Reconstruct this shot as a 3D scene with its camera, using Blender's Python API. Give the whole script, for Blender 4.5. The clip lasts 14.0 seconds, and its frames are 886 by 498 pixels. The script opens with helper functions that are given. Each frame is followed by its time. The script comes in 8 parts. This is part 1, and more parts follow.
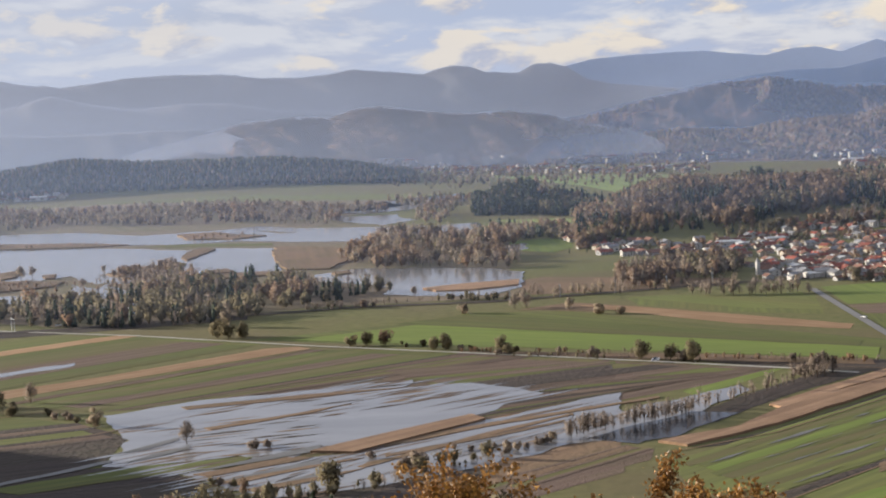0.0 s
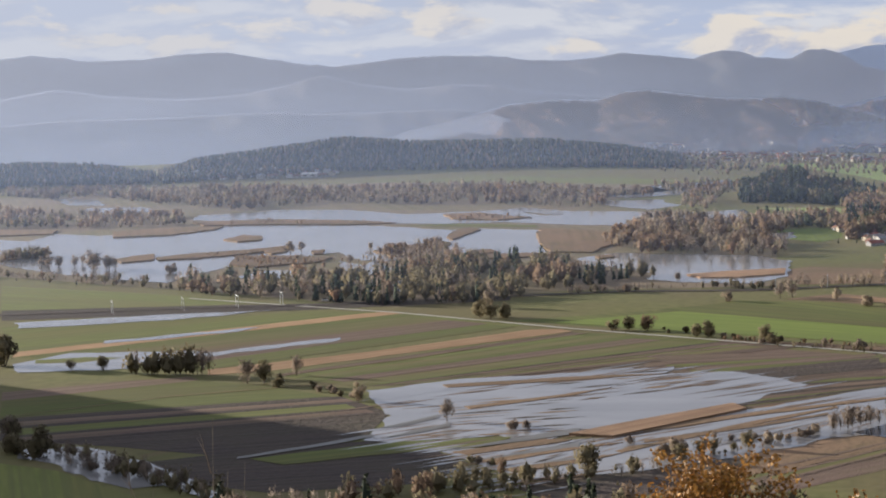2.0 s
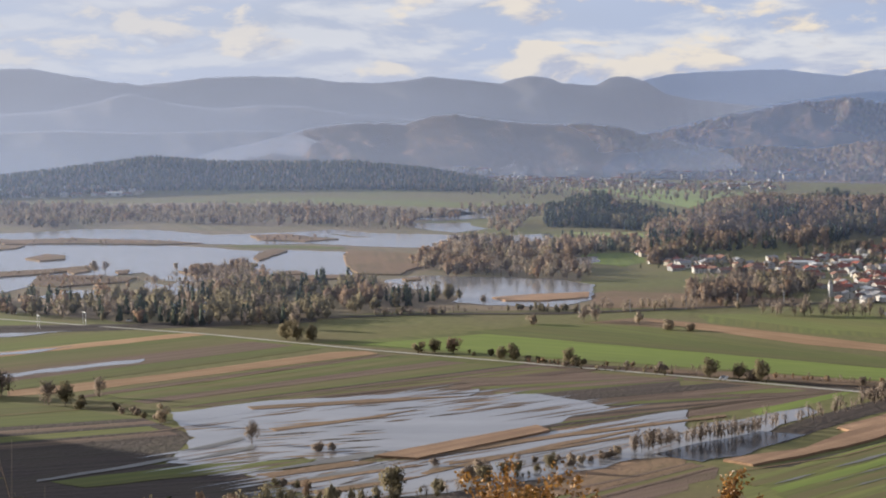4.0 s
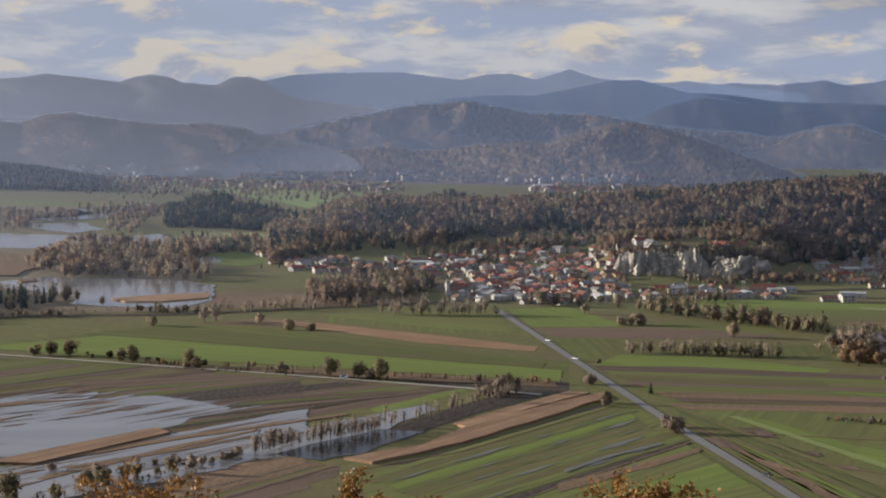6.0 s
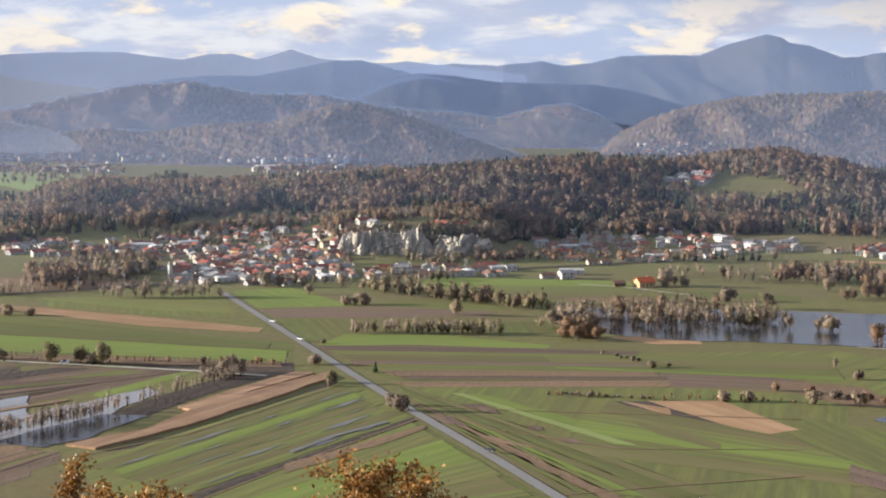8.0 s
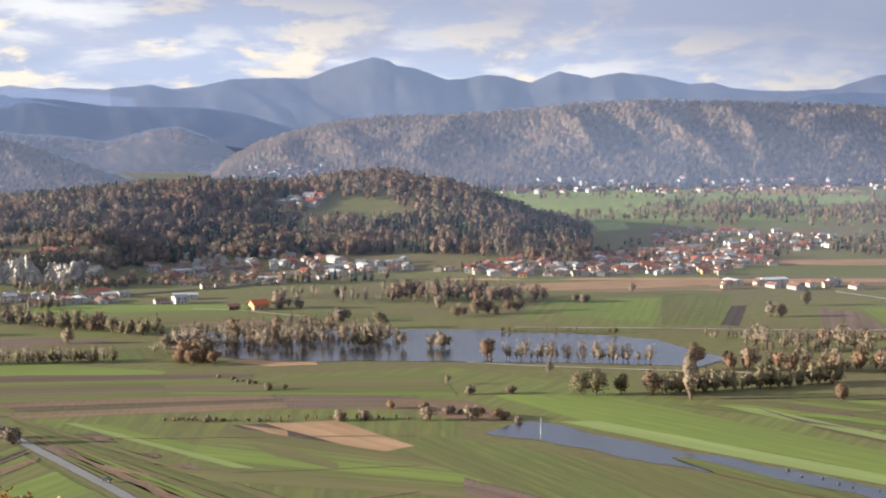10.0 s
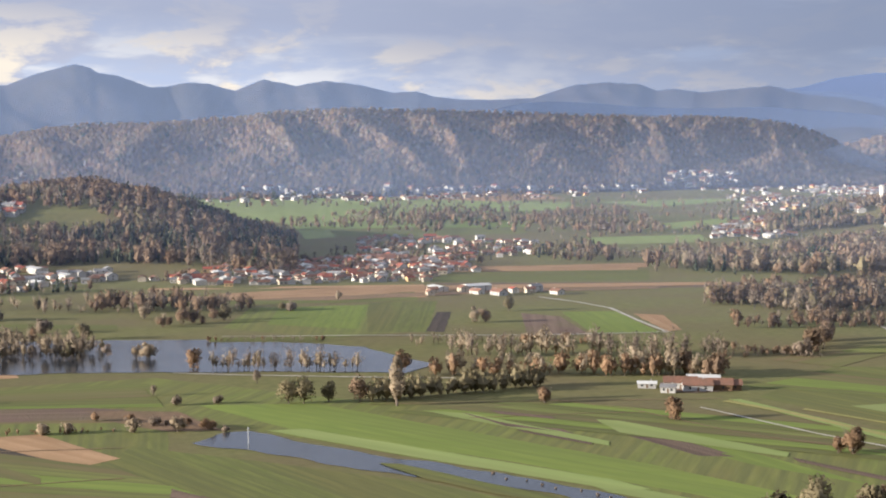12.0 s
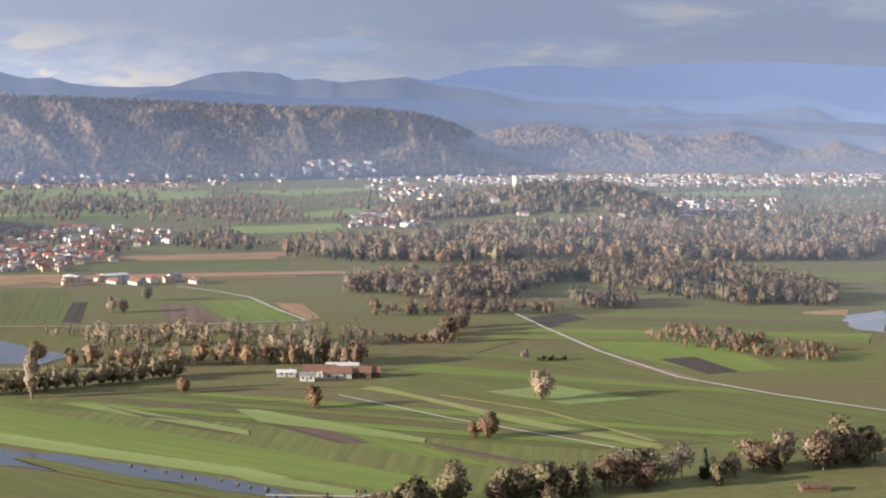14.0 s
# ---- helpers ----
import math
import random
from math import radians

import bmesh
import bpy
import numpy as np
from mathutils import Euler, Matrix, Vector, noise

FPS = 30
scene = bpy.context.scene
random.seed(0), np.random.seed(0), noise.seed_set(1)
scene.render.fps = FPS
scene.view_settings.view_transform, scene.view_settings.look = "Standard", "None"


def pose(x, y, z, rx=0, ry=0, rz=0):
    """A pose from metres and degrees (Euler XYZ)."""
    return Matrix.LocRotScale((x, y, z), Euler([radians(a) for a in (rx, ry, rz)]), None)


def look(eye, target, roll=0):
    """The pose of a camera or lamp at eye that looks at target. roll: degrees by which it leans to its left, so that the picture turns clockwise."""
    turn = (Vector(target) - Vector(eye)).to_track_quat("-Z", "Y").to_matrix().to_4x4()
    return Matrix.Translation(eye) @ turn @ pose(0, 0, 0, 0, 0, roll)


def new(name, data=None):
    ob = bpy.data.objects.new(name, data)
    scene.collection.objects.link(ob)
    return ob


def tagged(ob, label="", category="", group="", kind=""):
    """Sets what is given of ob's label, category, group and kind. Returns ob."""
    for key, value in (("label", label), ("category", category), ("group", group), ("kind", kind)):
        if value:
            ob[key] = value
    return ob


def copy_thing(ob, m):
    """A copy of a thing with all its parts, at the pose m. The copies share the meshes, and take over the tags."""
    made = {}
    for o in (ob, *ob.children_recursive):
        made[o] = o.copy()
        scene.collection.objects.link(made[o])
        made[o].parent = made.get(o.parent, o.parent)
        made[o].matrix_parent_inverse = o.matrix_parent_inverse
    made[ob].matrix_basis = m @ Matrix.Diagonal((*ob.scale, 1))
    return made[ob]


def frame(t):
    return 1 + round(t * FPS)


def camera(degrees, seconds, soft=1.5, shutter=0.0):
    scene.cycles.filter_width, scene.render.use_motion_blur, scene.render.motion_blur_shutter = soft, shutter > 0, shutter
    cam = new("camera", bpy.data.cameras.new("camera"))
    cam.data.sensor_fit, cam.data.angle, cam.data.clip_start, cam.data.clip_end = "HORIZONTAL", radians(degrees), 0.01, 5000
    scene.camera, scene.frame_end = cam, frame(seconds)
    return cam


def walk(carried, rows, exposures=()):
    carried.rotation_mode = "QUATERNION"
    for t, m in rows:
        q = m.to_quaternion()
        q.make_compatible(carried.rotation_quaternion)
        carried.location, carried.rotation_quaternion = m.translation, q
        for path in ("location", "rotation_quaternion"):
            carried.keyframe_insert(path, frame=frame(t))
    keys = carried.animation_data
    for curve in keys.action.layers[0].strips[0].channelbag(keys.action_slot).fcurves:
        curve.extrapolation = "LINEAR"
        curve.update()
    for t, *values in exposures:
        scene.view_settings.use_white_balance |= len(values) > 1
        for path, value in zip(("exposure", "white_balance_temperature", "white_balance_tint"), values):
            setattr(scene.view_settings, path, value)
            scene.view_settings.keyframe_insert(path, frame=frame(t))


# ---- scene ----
cam = camera(26.03, 14.0, soft=2.0)
EYE = 160.0
# seconds, yaw, pitch, lean to the right (degrees); the camera turns where it stands
ROWS = [
    (0.0, 0.25, -5.19, 2.71),
    (0.5, 3.98, -5.05, 3.30),
    (1.0, 5.22, -5.87, 3.17),
    (1.5, 8.13, -5.82, 2.20),
    (2.0, 8.18, -5.39, 1.83),
    (2.2, 8.20, -5.41, 1.86),
    (4.3, 0.62, -4.49, 0.65),
    (4.5, -0.63, -3.77, 0.60),
    (5.0, -3.89, -2.92, 0.21),
    (5.5, -6.70, -3.61, -0.17),
    (6.0, -8.96, -4.92, -0.13),
    (6.5, -10.88, -6.01, -0.28),
    (7.0, -12.34, -6.39, -0.28),
    (7.5, -14.81, -6.49, -0.31),
    (8.0, -17.24, -5.48, -0.25),
    (8.5, -20.29, -4.71, -0.42),
    (8.7, -21.73, -4.71, -0.18),
    (10.8, -32.45, -4.85, -0.46),
    (11.0, -33.42, -4.92, -0.54),
    (11.5, -35.36, -4.79, -0.35),
    (12.0, -37.60, -4.52, -0.17),
    (12.5, -40.03, -5.87, -0.16),
    (13.0, -42.63, -5.74, -0.41),
    (13.5, -45.33, -4.54, -1.20),
    (14.0, -48.39, -4.74, -0.95),
]
# the clip's camera darkens its picture a little while the bright sky fills more of it
EXPOSURES = [(0.0, 0.90), (1.5, 0.85), (2.2, 0.88), (4.3, 0.92), (5.0, 0.70), (5.5, 0.45), (6.0, 0.47), (6.5, 0.62), (7.0, 0.76), (7.5, 0.98), (8.0, 1.17), (8.5, 1.26), (11.0, 1.26), (12.5, 1.18), (14.0, 1.17)]
walk(cam, [(t, pose(0, 0, EYE, 90 + pitch, 0, yaw) @ pose(0, 0, 0, 0, 0, -lean)) for t, yaw, pitch, lean in ROWS], EXPOSURES)

# ---- sky and sun ----
SUN_AZ, SUN_EL = -68.0, 11.0


def build_sky():
    world = bpy.data.worlds.new("sky")
    scene.world = world
    world.use_nodes = True
    nt = world.node_tree
    nt.nodes.clear()
    N, L = nt.nodes.new, nt.links.new
    out, bg = N("ShaderNodeOutputWorld"), N("ShaderNodeBackground")
    sky = N("ShaderNodeTexSky")
    sky.sky_type, sky.sun_disc = "NISHITA", False
    sky.sun_elevation, sky.sun_rotation = radians(SUN_EL), radians(SUN_AZ)
    sky.air_density, sky.dust_density, sky.ozone_density = 1.0, 1.5, 1.0
    dim = N("ShaderNodeVectorMath")
    dim.operation, dim.inputs["Scale"].default_value = "SCALE", 0.085
    L(sky.outputs[0], dim.inputs[0])
    co = N("ShaderNodeTexCoord")

    def noise_layer(sx, sy, sz, scale, detail, lo, hi, offset=0.0):
        mp, nz, ramp = N("ShaderNodeMapping"), N("ShaderNodeTexNoise"), N("ShaderNodeMapRange")
        mp.inputs["Scale"].default_value = (sx, sy, sz)
        mp.inputs["Location"].default_value = (offset, offset * 0.7, offset * 0.3)
        nz.inputs["Scale"].default_value, nz.inputs["Detail"].default_value = scale, detail
        nz.inputs["Roughness"].default_value = 0.55
        ramp.inputs["From Min"].default_value, ramp.inputs["From Max"].default_value = lo, hi
        ramp.interpolation_type = "SMOOTHSTEP"
        L(co.outputs["Generated"], mp.inputs[0])
        L(mp.outputs[0], nz.inputs["Vector"])
        L(nz.outputs["Fac"], ramp.inputs["Value"])
        return ramp.outputs["Result"]

    def blend(fac, a, b):
        m = N("ShaderNodeMix")
        m.data_type = "RGBA"
        L(fac, m.inputs[0])
        for s, v in ((m.inputs[6], a), (m.inputs[7], b)):
            if isinstance(v, tuple):
                s.default_value = (*v, 1)
            else:
                L(v, s)
        return m.outputs[2]

    def scaled(fac, k):
        m = N("ShaderNodeMath")
        m.operation, m.inputs[1].default_value = "MULTIPLY", k
        L(fac, m.inputs[0])
        return m.outputs[0]

    # high thin cloud sheet, grey banks over it, white and cream lit heaps low down
    veil = blend(scaled(noise_layer(1, 1, 4, 2.6, 3, 0.05, 0.5), 0.9), dim.outputs[0], (0.64, 0.76, 1.04))
    # heaped clouds low down, lit from the left and grey below, in coordinates of azimuth and height
    sep1, turn = N("ShaderNodeSeparateXYZ"), N("ShaderNodeMath")
    L(co.outputs["Generated"], sep1.inputs[0])
    turn.operation = "ARCTAN2"
    L(sep1.outputs["X"], turn.inputs[0])
    L(sep1.outputs["Y"], turn.inputs[1])
    flat = N("ShaderNodeCombineXYZ")
    L(turn.outputs[0], flat.inputs["X"])
    L(sep1.outputs["Z"], flat.inputs["Y"])

    def heaps(dx, dy, sx, sy, detail, shift):
        mp, nz = N("ShaderNodeMapping"), N("ShaderNodeTexNoise")
        mp.inputs["Scale"].default_value = (sx, sy, 1)
        mp.inputs["Location"].default_value = (shift + dx * sx, dy * sy, shift * 0.37)
        nz.inputs["Scale"].default_value, nz.inputs["Detail"].default_value, nz.inputs["Roughness"].default_value = 1.0, detail, 0.56
        nz.inputs["Distortion"].default_value = 0.25
        L(flat.outputs[0], mp.inputs[0])
        L(mp.outputs[0], nz.inputs["Vector"])
        return nz.outputs["Fac"]

    def heap_layer(under, sx, sy, shift, lo, hi, opaque, grey, bright, gain):
        body, sunward = heaps(0, 0, sx, sy, 8, shift), heaps(-0.010, 0.007, sx, sy, 6, shift)
        cover, side, light = N("ShaderNodeMapRange"), N("ShaderNodeMath"), N("ShaderNodeMapRange")
        cover.interpolation_type = light.interpolation_type = "SMOOTHSTEP"
        L(body, cover.inputs["Value"])
        cover.inputs["From Min"].default_value, cover.inputs["From Max"].default_value, cover.inputs["To Max"].default_value = lo, hi, opaque
        side.operation = "SUBTRACT"
        L(body, side.inputs[0])
        L(sunward, side.inputs[1])
        L(side.outputs[0], light.inputs["Value"])
        light.inputs["From Min"].default_value, light.inputs["From Max"].default_value = -gain, gain
        return blend(cover.outputs["Result"], under, blend(light.outputs["Result"], grey, bright))

    white = heap_layer(veil, 11.0, 42.0, 7.7, 0.40, 0.56, 0.9, (0.62, 0.68, 0.86), (1.04, 1.04, 1.06), 0.10)
    lit = heap_layer(white, 19.0, 52.0, 3.3, 0.50, 0.60, 0.95, (0.60, 0.64, 0.80), (1.22, 1.08, 0.88), 0.09)
    up, cover = N("ShaderNodeMapRange"), N("ShaderNodeMath")
    lean = N("ShaderNodeVectorMath")
    lean.operation, lean.inputs[1].default_value = "DOT_PRODUCT", (0.09, 0.0, 1.0)
    L(co.outputs["Generated"], lean.inputs[0])
    L(lean.outputs["Value"], up.inputs["Value"])
    up.inputs["From Min"].default_value, up.inputs["From Max"].default_value = 0.054, 0.088
    up.inputs["To Min"].default_value = 0.12
    cover.operation = "MULTIPLY"
    L(scaled(noise_layer(1, 1, 6.0, 7.0, 8, 0.34, 0.50, 3.1), 0.9), cover.inputs[0])
    L(up.outputs[0], cover.inputs[1])
    banks = blend(cover.outputs[0], lit, (0.44, 0.49, 0.66))
    # heavier blue grey cloud in the east
    east = N("ShaderNodeMapRange")
    sep0 = N("ShaderNodeSeparateXYZ")
    L(co.outputs["Generated"], sep0.inputs[0])
    L(sep0.outputs["X"], east.inputs["Value"])
    east.inputs["From Min"].default_value, east.inputs["From Max"].default_value = 0.55, 0.76
    east.inputs["To Max"].default_value = 0.78
    banks = blend(east.outputs[0], banks, (0.26, 0.32, 0.47))
    # the cloud deck closes in and darkens overhead
    sep = N("ShaderNodeSeparateXYZ")
    L(co.outputs["Generated"], sep.inputs[0])
    deck = N("ShaderNodeMapRange")
    L(sep.outputs["Z"], deck.inputs["Value"])
    deck.inputs["From Min"].default_value, deck.inputs["From Max"].default_value = 0.075, 0.25
    deck.inputs["To Max"].default_value = 0.75
    lit = blend(deck.outputs[0], banks, (0.46, 0.52, 0.66))
    # towards the horizon all turns to pale blue grey
    low = N("ShaderNodeMapRange")
    L(sep.outputs["Z"], low.inputs["Value"])
    low.inputs["From Min"].default_value, low.inputs["From Max"].default_value = 0.0, 0.025
    low.inputs["To Min"].default_value, low.inputs["To Max"].default_value = 0.15, 0.0
    # bright thin haze towards the sun
    west, edge = N("ShaderNodeMapRange"), blend(low.outputs[0], lit, (0.72, 0.77, 0.95))
    L(sep0.outputs["X"], west.inputs["Value"])
    west.inputs["From Min"].default_value, west.inputs["From Max"].default_value = 0.14, -0.25
    west.inputs["To Max"].default_value = 0.62
    L(blend(west.outputs[0], edge, (0.76, 0.82, 0.98)), bg.inputs["Color"])
    bg.inputs["Strength"].default_value = 0.40
    L(bg.outputs[0], out.inputs["Surface"])


build_sky()
sun = new("sun", bpy.data.lights.new("sun", "SUN"))
sun.data.energy, sun.data.angle, sun.data.color = 5.0, radians(0.6), (1.0, 0.91, 0.78)
sun.matrix_world = look((1000 * math.sin(radians(SUN_AZ)), 1000 * math.cos(radians(SUN_AZ)), 1000 * math.tan(radians(SUN_EL))), (0, 0, 0))

# ---- materials ----
def mix_node(nt, fac, a, b, mode="MIX"):
    m = nt.nodes.new("ShaderNodeMix")
    m.data_type, m.blend_type = "RGBA", mode
    for s, v in ((m.inputs[0], fac), (m.inputs[6], a), (m.inputs[7], b)):
        if isinstance(v, (int, float)):
            s.default_value = v
        elif isinstance(v, tuple):
            s.default_value = (*v, 1)
        else:
            nt.links.new(v, s)
    return m.outputs[2]


def noise_node(nt, scale, detail=3.0, lo=0.35, hi=0.65, stretch=(1, 1, 1), coords="Object"):
    N, L = nt.nodes.new, nt.links.new
    co, mp, nz, rm = N("ShaderNodeTexCoord"), N("ShaderNodeMapping"), N("ShaderNodeTexNoise"), N("ShaderNodeMapRange")
    mp.inputs["Scale"].default_value = stretch
    nz.inputs["Scale"].default_value, nz.inputs["Detail"].default_value = scale, detail
    rm.inputs["From Min"].default_value, rm.inputs["From Max"].default_value = lo, hi
    L(co.outputs[coords], mp.inputs[0])
    L(mp.outputs[0], nz.inputs["Vector"])
    L(nz.outputs["Fac"], rm.inputs["Value"])
    return rm.outputs["Result"]


def surface(name, c1, c2, scale, c3=None, scale3=0.02, amount3=0.6, rough=0.9, bump=0.0, bump_size=0.3, stretch=(1, 1, 1),
            rows=None, row_colour=None, row_amount=0.6, vary=0.0, islands=0.0, coords="Object", detail=4.0, glow_through=0.0, metal=0.0):
    """A rough surface: c1 and c2 mixed by grain, c3 in large patches, rows along the object's x axis, shades that vary from thing to thing."""
    m = bpy.data.materials.new(name)
    m.use_nodes = True
    nt = m.node_tree
    N, L = nt.nodes.new, nt.links.new
    bsdf = nt.nodes["Principled BSDF"]
    grain = noise_node(nt, scale, detail, 0.3, 0.7, stretch, coords)
    col = mix_node(nt, grain, c1, c2)
    if c3:
        patch = noise_node(nt, scale3, 3.0, 0.42, 0.62, stretch, coords)
        k = N("ShaderNodeMath")
        k.operation, k.inputs[1].default_value = "MULTIPLY", amount3
        L(patch, k.inputs[0])
        col = mix_node(nt, k.outputs[0], col, c3)
    if rows:
        band = noise_node(nt, 1.0, 2.0, 0.4, 0.6, (0.004, 1.0 / rows, 0.004), coords)
        k = N("ShaderNodeMath")
        k.operation, k.inputs[1].default_value = "MULTIPLY", row_amount
        L(band, k.inputs[0])
        col = mix_node(nt, k.outputs[0], col, row_colour or c2)
    if vary or islands:
        src = N("ShaderNodeObjectInfo").outputs["Random"] if vary else N("ShaderNodeNewGeometry").outputs["Random Per Island"]
        hsv, r = N("ShaderNodeHueSaturation"), N("ShaderNodeMapRange")
        a = vary or islands
        L(src, r.inputs["Value"])
        r.inputs["To Min"].default_value, r.inputs["To Max"].default_value = 1 - a, 1 + a
        tone, both = N("ShaderNodeAttribute"), N("ShaderNodeMath")
        tone.attribute_name = "tone"
        L(r.outputs[0], both.inputs[0])
        L(tone.outputs["Fac"], both.inputs[1])
        L(both.outputs[0], hsv.inputs["Value"])
        L(col, hsv.inputs["Color"])
        col = hsv.outputs[0]
    L(col, bsdf.inputs["Base Color"])
    bsdf.inputs["Roughness"].default_value, bsdf.inputs["Metallic"].default_value = rough, metal
    bsdf.inputs["Specular IOR Level"].default_value = 0.25
    if bump:
        b = N("ShaderNodeBump")
        b.inputs["Strength"].default_value, b.inputs["Distance"].default_value = bump, bump_size
        L(grain, b.inputs["Height"])
        L(b.outputs[0], bsdf.inputs["Normal"])
    if glow_through:
        tr, mx = N("ShaderNodeBsdfTranslucent"), N("ShaderNodeMixShader")
        L(col, tr.inputs["Color"])
        mx.inputs[0].default_value = glow_through
        L(bsdf.outputs[0], mx.inputs[1])
        L(tr.outputs[0], mx.inputs[2])
        L(mx.outputs[0], nt.nodes["Material Output"].inputs["Surface"])
    return m


def water_material(name, tint, rough=0.06, ripple=0.05):
    m = bpy.data.materials.new(name)
    m.use_nodes = True
    nt = m.node_tree
    b = nt.nodes["Principled BSDF"]
    mud = noise_node(nt, 0.01, 4.0, 0.35, 0.7, (1, 3, 1))
    nt.links.new(mix_node(nt, mud, tint, tuple(c * 0.7 for c in tint)), b.inputs["Base Color"])
    b.inputs["Roughness"].default_value, b.inputs["IOR"].default_value = rough, 1.33
    bp = nt.nodes.new("ShaderNodeBump")
    bp.inputs["Strength"].default_value, bp.inputs["Distance"].default_value = ripple, 0.3
    nt.links.new(noise_node(nt, 0.35, 3.0, 0.2, 0.8), bp.inputs["Height"])
    nt.links.new(bp.outputs[0], b.inputs["Normal"])
    return m


def mist_sheet_material(name, colour, thick, top, lo, hi):
    """Bluish see-through sheet that stands in for thin haze: clear at the ground, thickest from top metres up, thinning
    out between the heights lo and hi.
    """
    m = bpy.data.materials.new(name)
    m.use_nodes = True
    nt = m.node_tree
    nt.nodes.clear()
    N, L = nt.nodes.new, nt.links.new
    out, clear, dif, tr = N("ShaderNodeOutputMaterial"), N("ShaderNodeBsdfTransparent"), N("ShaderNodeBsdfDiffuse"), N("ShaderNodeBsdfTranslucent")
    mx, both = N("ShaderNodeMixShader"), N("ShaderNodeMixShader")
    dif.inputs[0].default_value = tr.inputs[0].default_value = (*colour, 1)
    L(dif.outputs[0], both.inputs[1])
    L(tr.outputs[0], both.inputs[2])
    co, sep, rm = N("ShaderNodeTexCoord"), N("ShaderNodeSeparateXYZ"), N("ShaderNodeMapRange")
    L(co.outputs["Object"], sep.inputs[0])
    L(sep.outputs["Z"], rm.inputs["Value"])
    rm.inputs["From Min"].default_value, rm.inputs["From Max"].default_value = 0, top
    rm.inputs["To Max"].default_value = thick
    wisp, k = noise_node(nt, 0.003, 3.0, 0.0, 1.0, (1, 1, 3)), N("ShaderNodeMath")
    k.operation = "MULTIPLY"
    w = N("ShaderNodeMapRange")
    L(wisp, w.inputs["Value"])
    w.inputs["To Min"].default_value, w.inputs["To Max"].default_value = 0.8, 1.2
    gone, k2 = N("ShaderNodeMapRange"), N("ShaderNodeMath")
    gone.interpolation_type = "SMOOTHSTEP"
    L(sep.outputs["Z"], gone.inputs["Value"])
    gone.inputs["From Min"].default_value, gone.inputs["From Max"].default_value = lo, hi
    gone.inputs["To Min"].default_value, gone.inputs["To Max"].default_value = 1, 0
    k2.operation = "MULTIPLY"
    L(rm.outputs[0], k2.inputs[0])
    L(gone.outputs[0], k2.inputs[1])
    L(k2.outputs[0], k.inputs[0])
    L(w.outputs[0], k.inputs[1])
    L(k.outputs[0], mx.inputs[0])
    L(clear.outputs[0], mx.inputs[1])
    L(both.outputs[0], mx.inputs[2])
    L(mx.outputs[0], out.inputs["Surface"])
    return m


M_GROUND = surface("meadow_grass", (0.115, 0.118, 0.038), (0.169, 0.157, 0.057), 0.15, (0.146, 0.106, 0.058), 0.008, 0.55, bump=0.25, bump_size=0.5)
M_GREEN = surface("mown_grass", (0.118, 0.140, 0.034), (0.168, 0.182, 0.048), 0.2, (0.151, 0.130, 0.046), 0.02, 0.7, rows=4, row_colour=(0.109, 0.114, 0.038), row_amount=0.8, bump=0.25, bump_size=0.4, vary=0.18, stretch=(0.2, 1, 1))
# pale grass colour with the sunlight of the far fields put into it
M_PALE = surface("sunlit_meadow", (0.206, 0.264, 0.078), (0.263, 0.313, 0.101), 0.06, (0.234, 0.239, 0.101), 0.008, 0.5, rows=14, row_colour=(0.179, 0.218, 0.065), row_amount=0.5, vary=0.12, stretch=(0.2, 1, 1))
M_LUSH = surface("winter_crop", (0.144, 0.195, 0.036), (0.194, 0.236, 0.048), 0.15, (0.135, 0.161, 0.040), 0.012, 0.5, rows=5, row_colour=(0.126, 0.161, 0.037), row_amount=0.6, bump=0.25, bump_size=0.3, vary=0.1, stretch=(0.2, 1, 1))
M_OLIVE = surface("old_pasture", (0.129, 0.122, 0.044), (0.172, 0.144, 0.060), 0.12, (0.163, 0.107, 0.061), 0.012, 0.7, rows=9, row_colour=(0.111, 0.122, 0.036), bump=0.25, bump_size=0.5, vary=0.12, stretch=(0.2, 1, 1))
M_SOIL = surface("ploughed_soil", (0.093, 0.061, 0.048), (0.143, 0.093, 0.070), 0.8, (0.117, 0.101, 0.047), 0.02, 0.5, rows=6, row_colour=(0.179, 0.122, 0.089), row_amount=0.7, bump=0.6, bump_size=0.25, vary=0.2)
M_DARK = surface("wet_dark_soil", (0.040, 0.031, 0.030), (0.061, 0.045, 0.040), 0.3, (0.072, 0.063, 0.036), 0.02, 0.5, rows=4, row_colour=(0.086, 0.063, 0.050), row_amount=0.8, bump=0.9, bump_size=0.4, vary=0.12)
M_STRAW = surface("dry_stubble", (0.363, 0.224, 0.123), (0.431, 0.275, 0.156), 0.9, (0.284, 0.172, 0.090), 0.03, 0.6, rows=6, row_colour=(0.294, 0.172, 0.090), row_amount=0.6, bump=0.5, bump_size=0.2, vary=0.12)
M_REED = surface("dry_reed", (0.325, 0.196, 0.116), (0.450, 0.288, 0.177), 1.2, (0.231, 0.144, 0.086), 0.05, 0.5, rows=6, row_colour=(0.251, 0.149, 0.091), row_amount=0.7, bump=0.6, bump_size=0.25, vary=0.15)
M_SEDGE = surface("brown_sedge", (0.167, 0.106, 0.066), (0.234, 0.149, 0.090), 0.3, (0.126, 0.101, 0.049), 0.02, 0.6, rows=7, bump=0.35, bump_size=0.6, vary=0.15)
M_MARSH = surface("sedge_marsh", (0.155, 0.118, 0.082), (0.215, 0.162, 0.112), 0.12, (0.14, 0.135, 0.06), 0.01, 0.7, rows=9, row_colour=(0.24, 0.18, 0.11), row_amount=0.5, bump=0.35, bump_size=0.6)
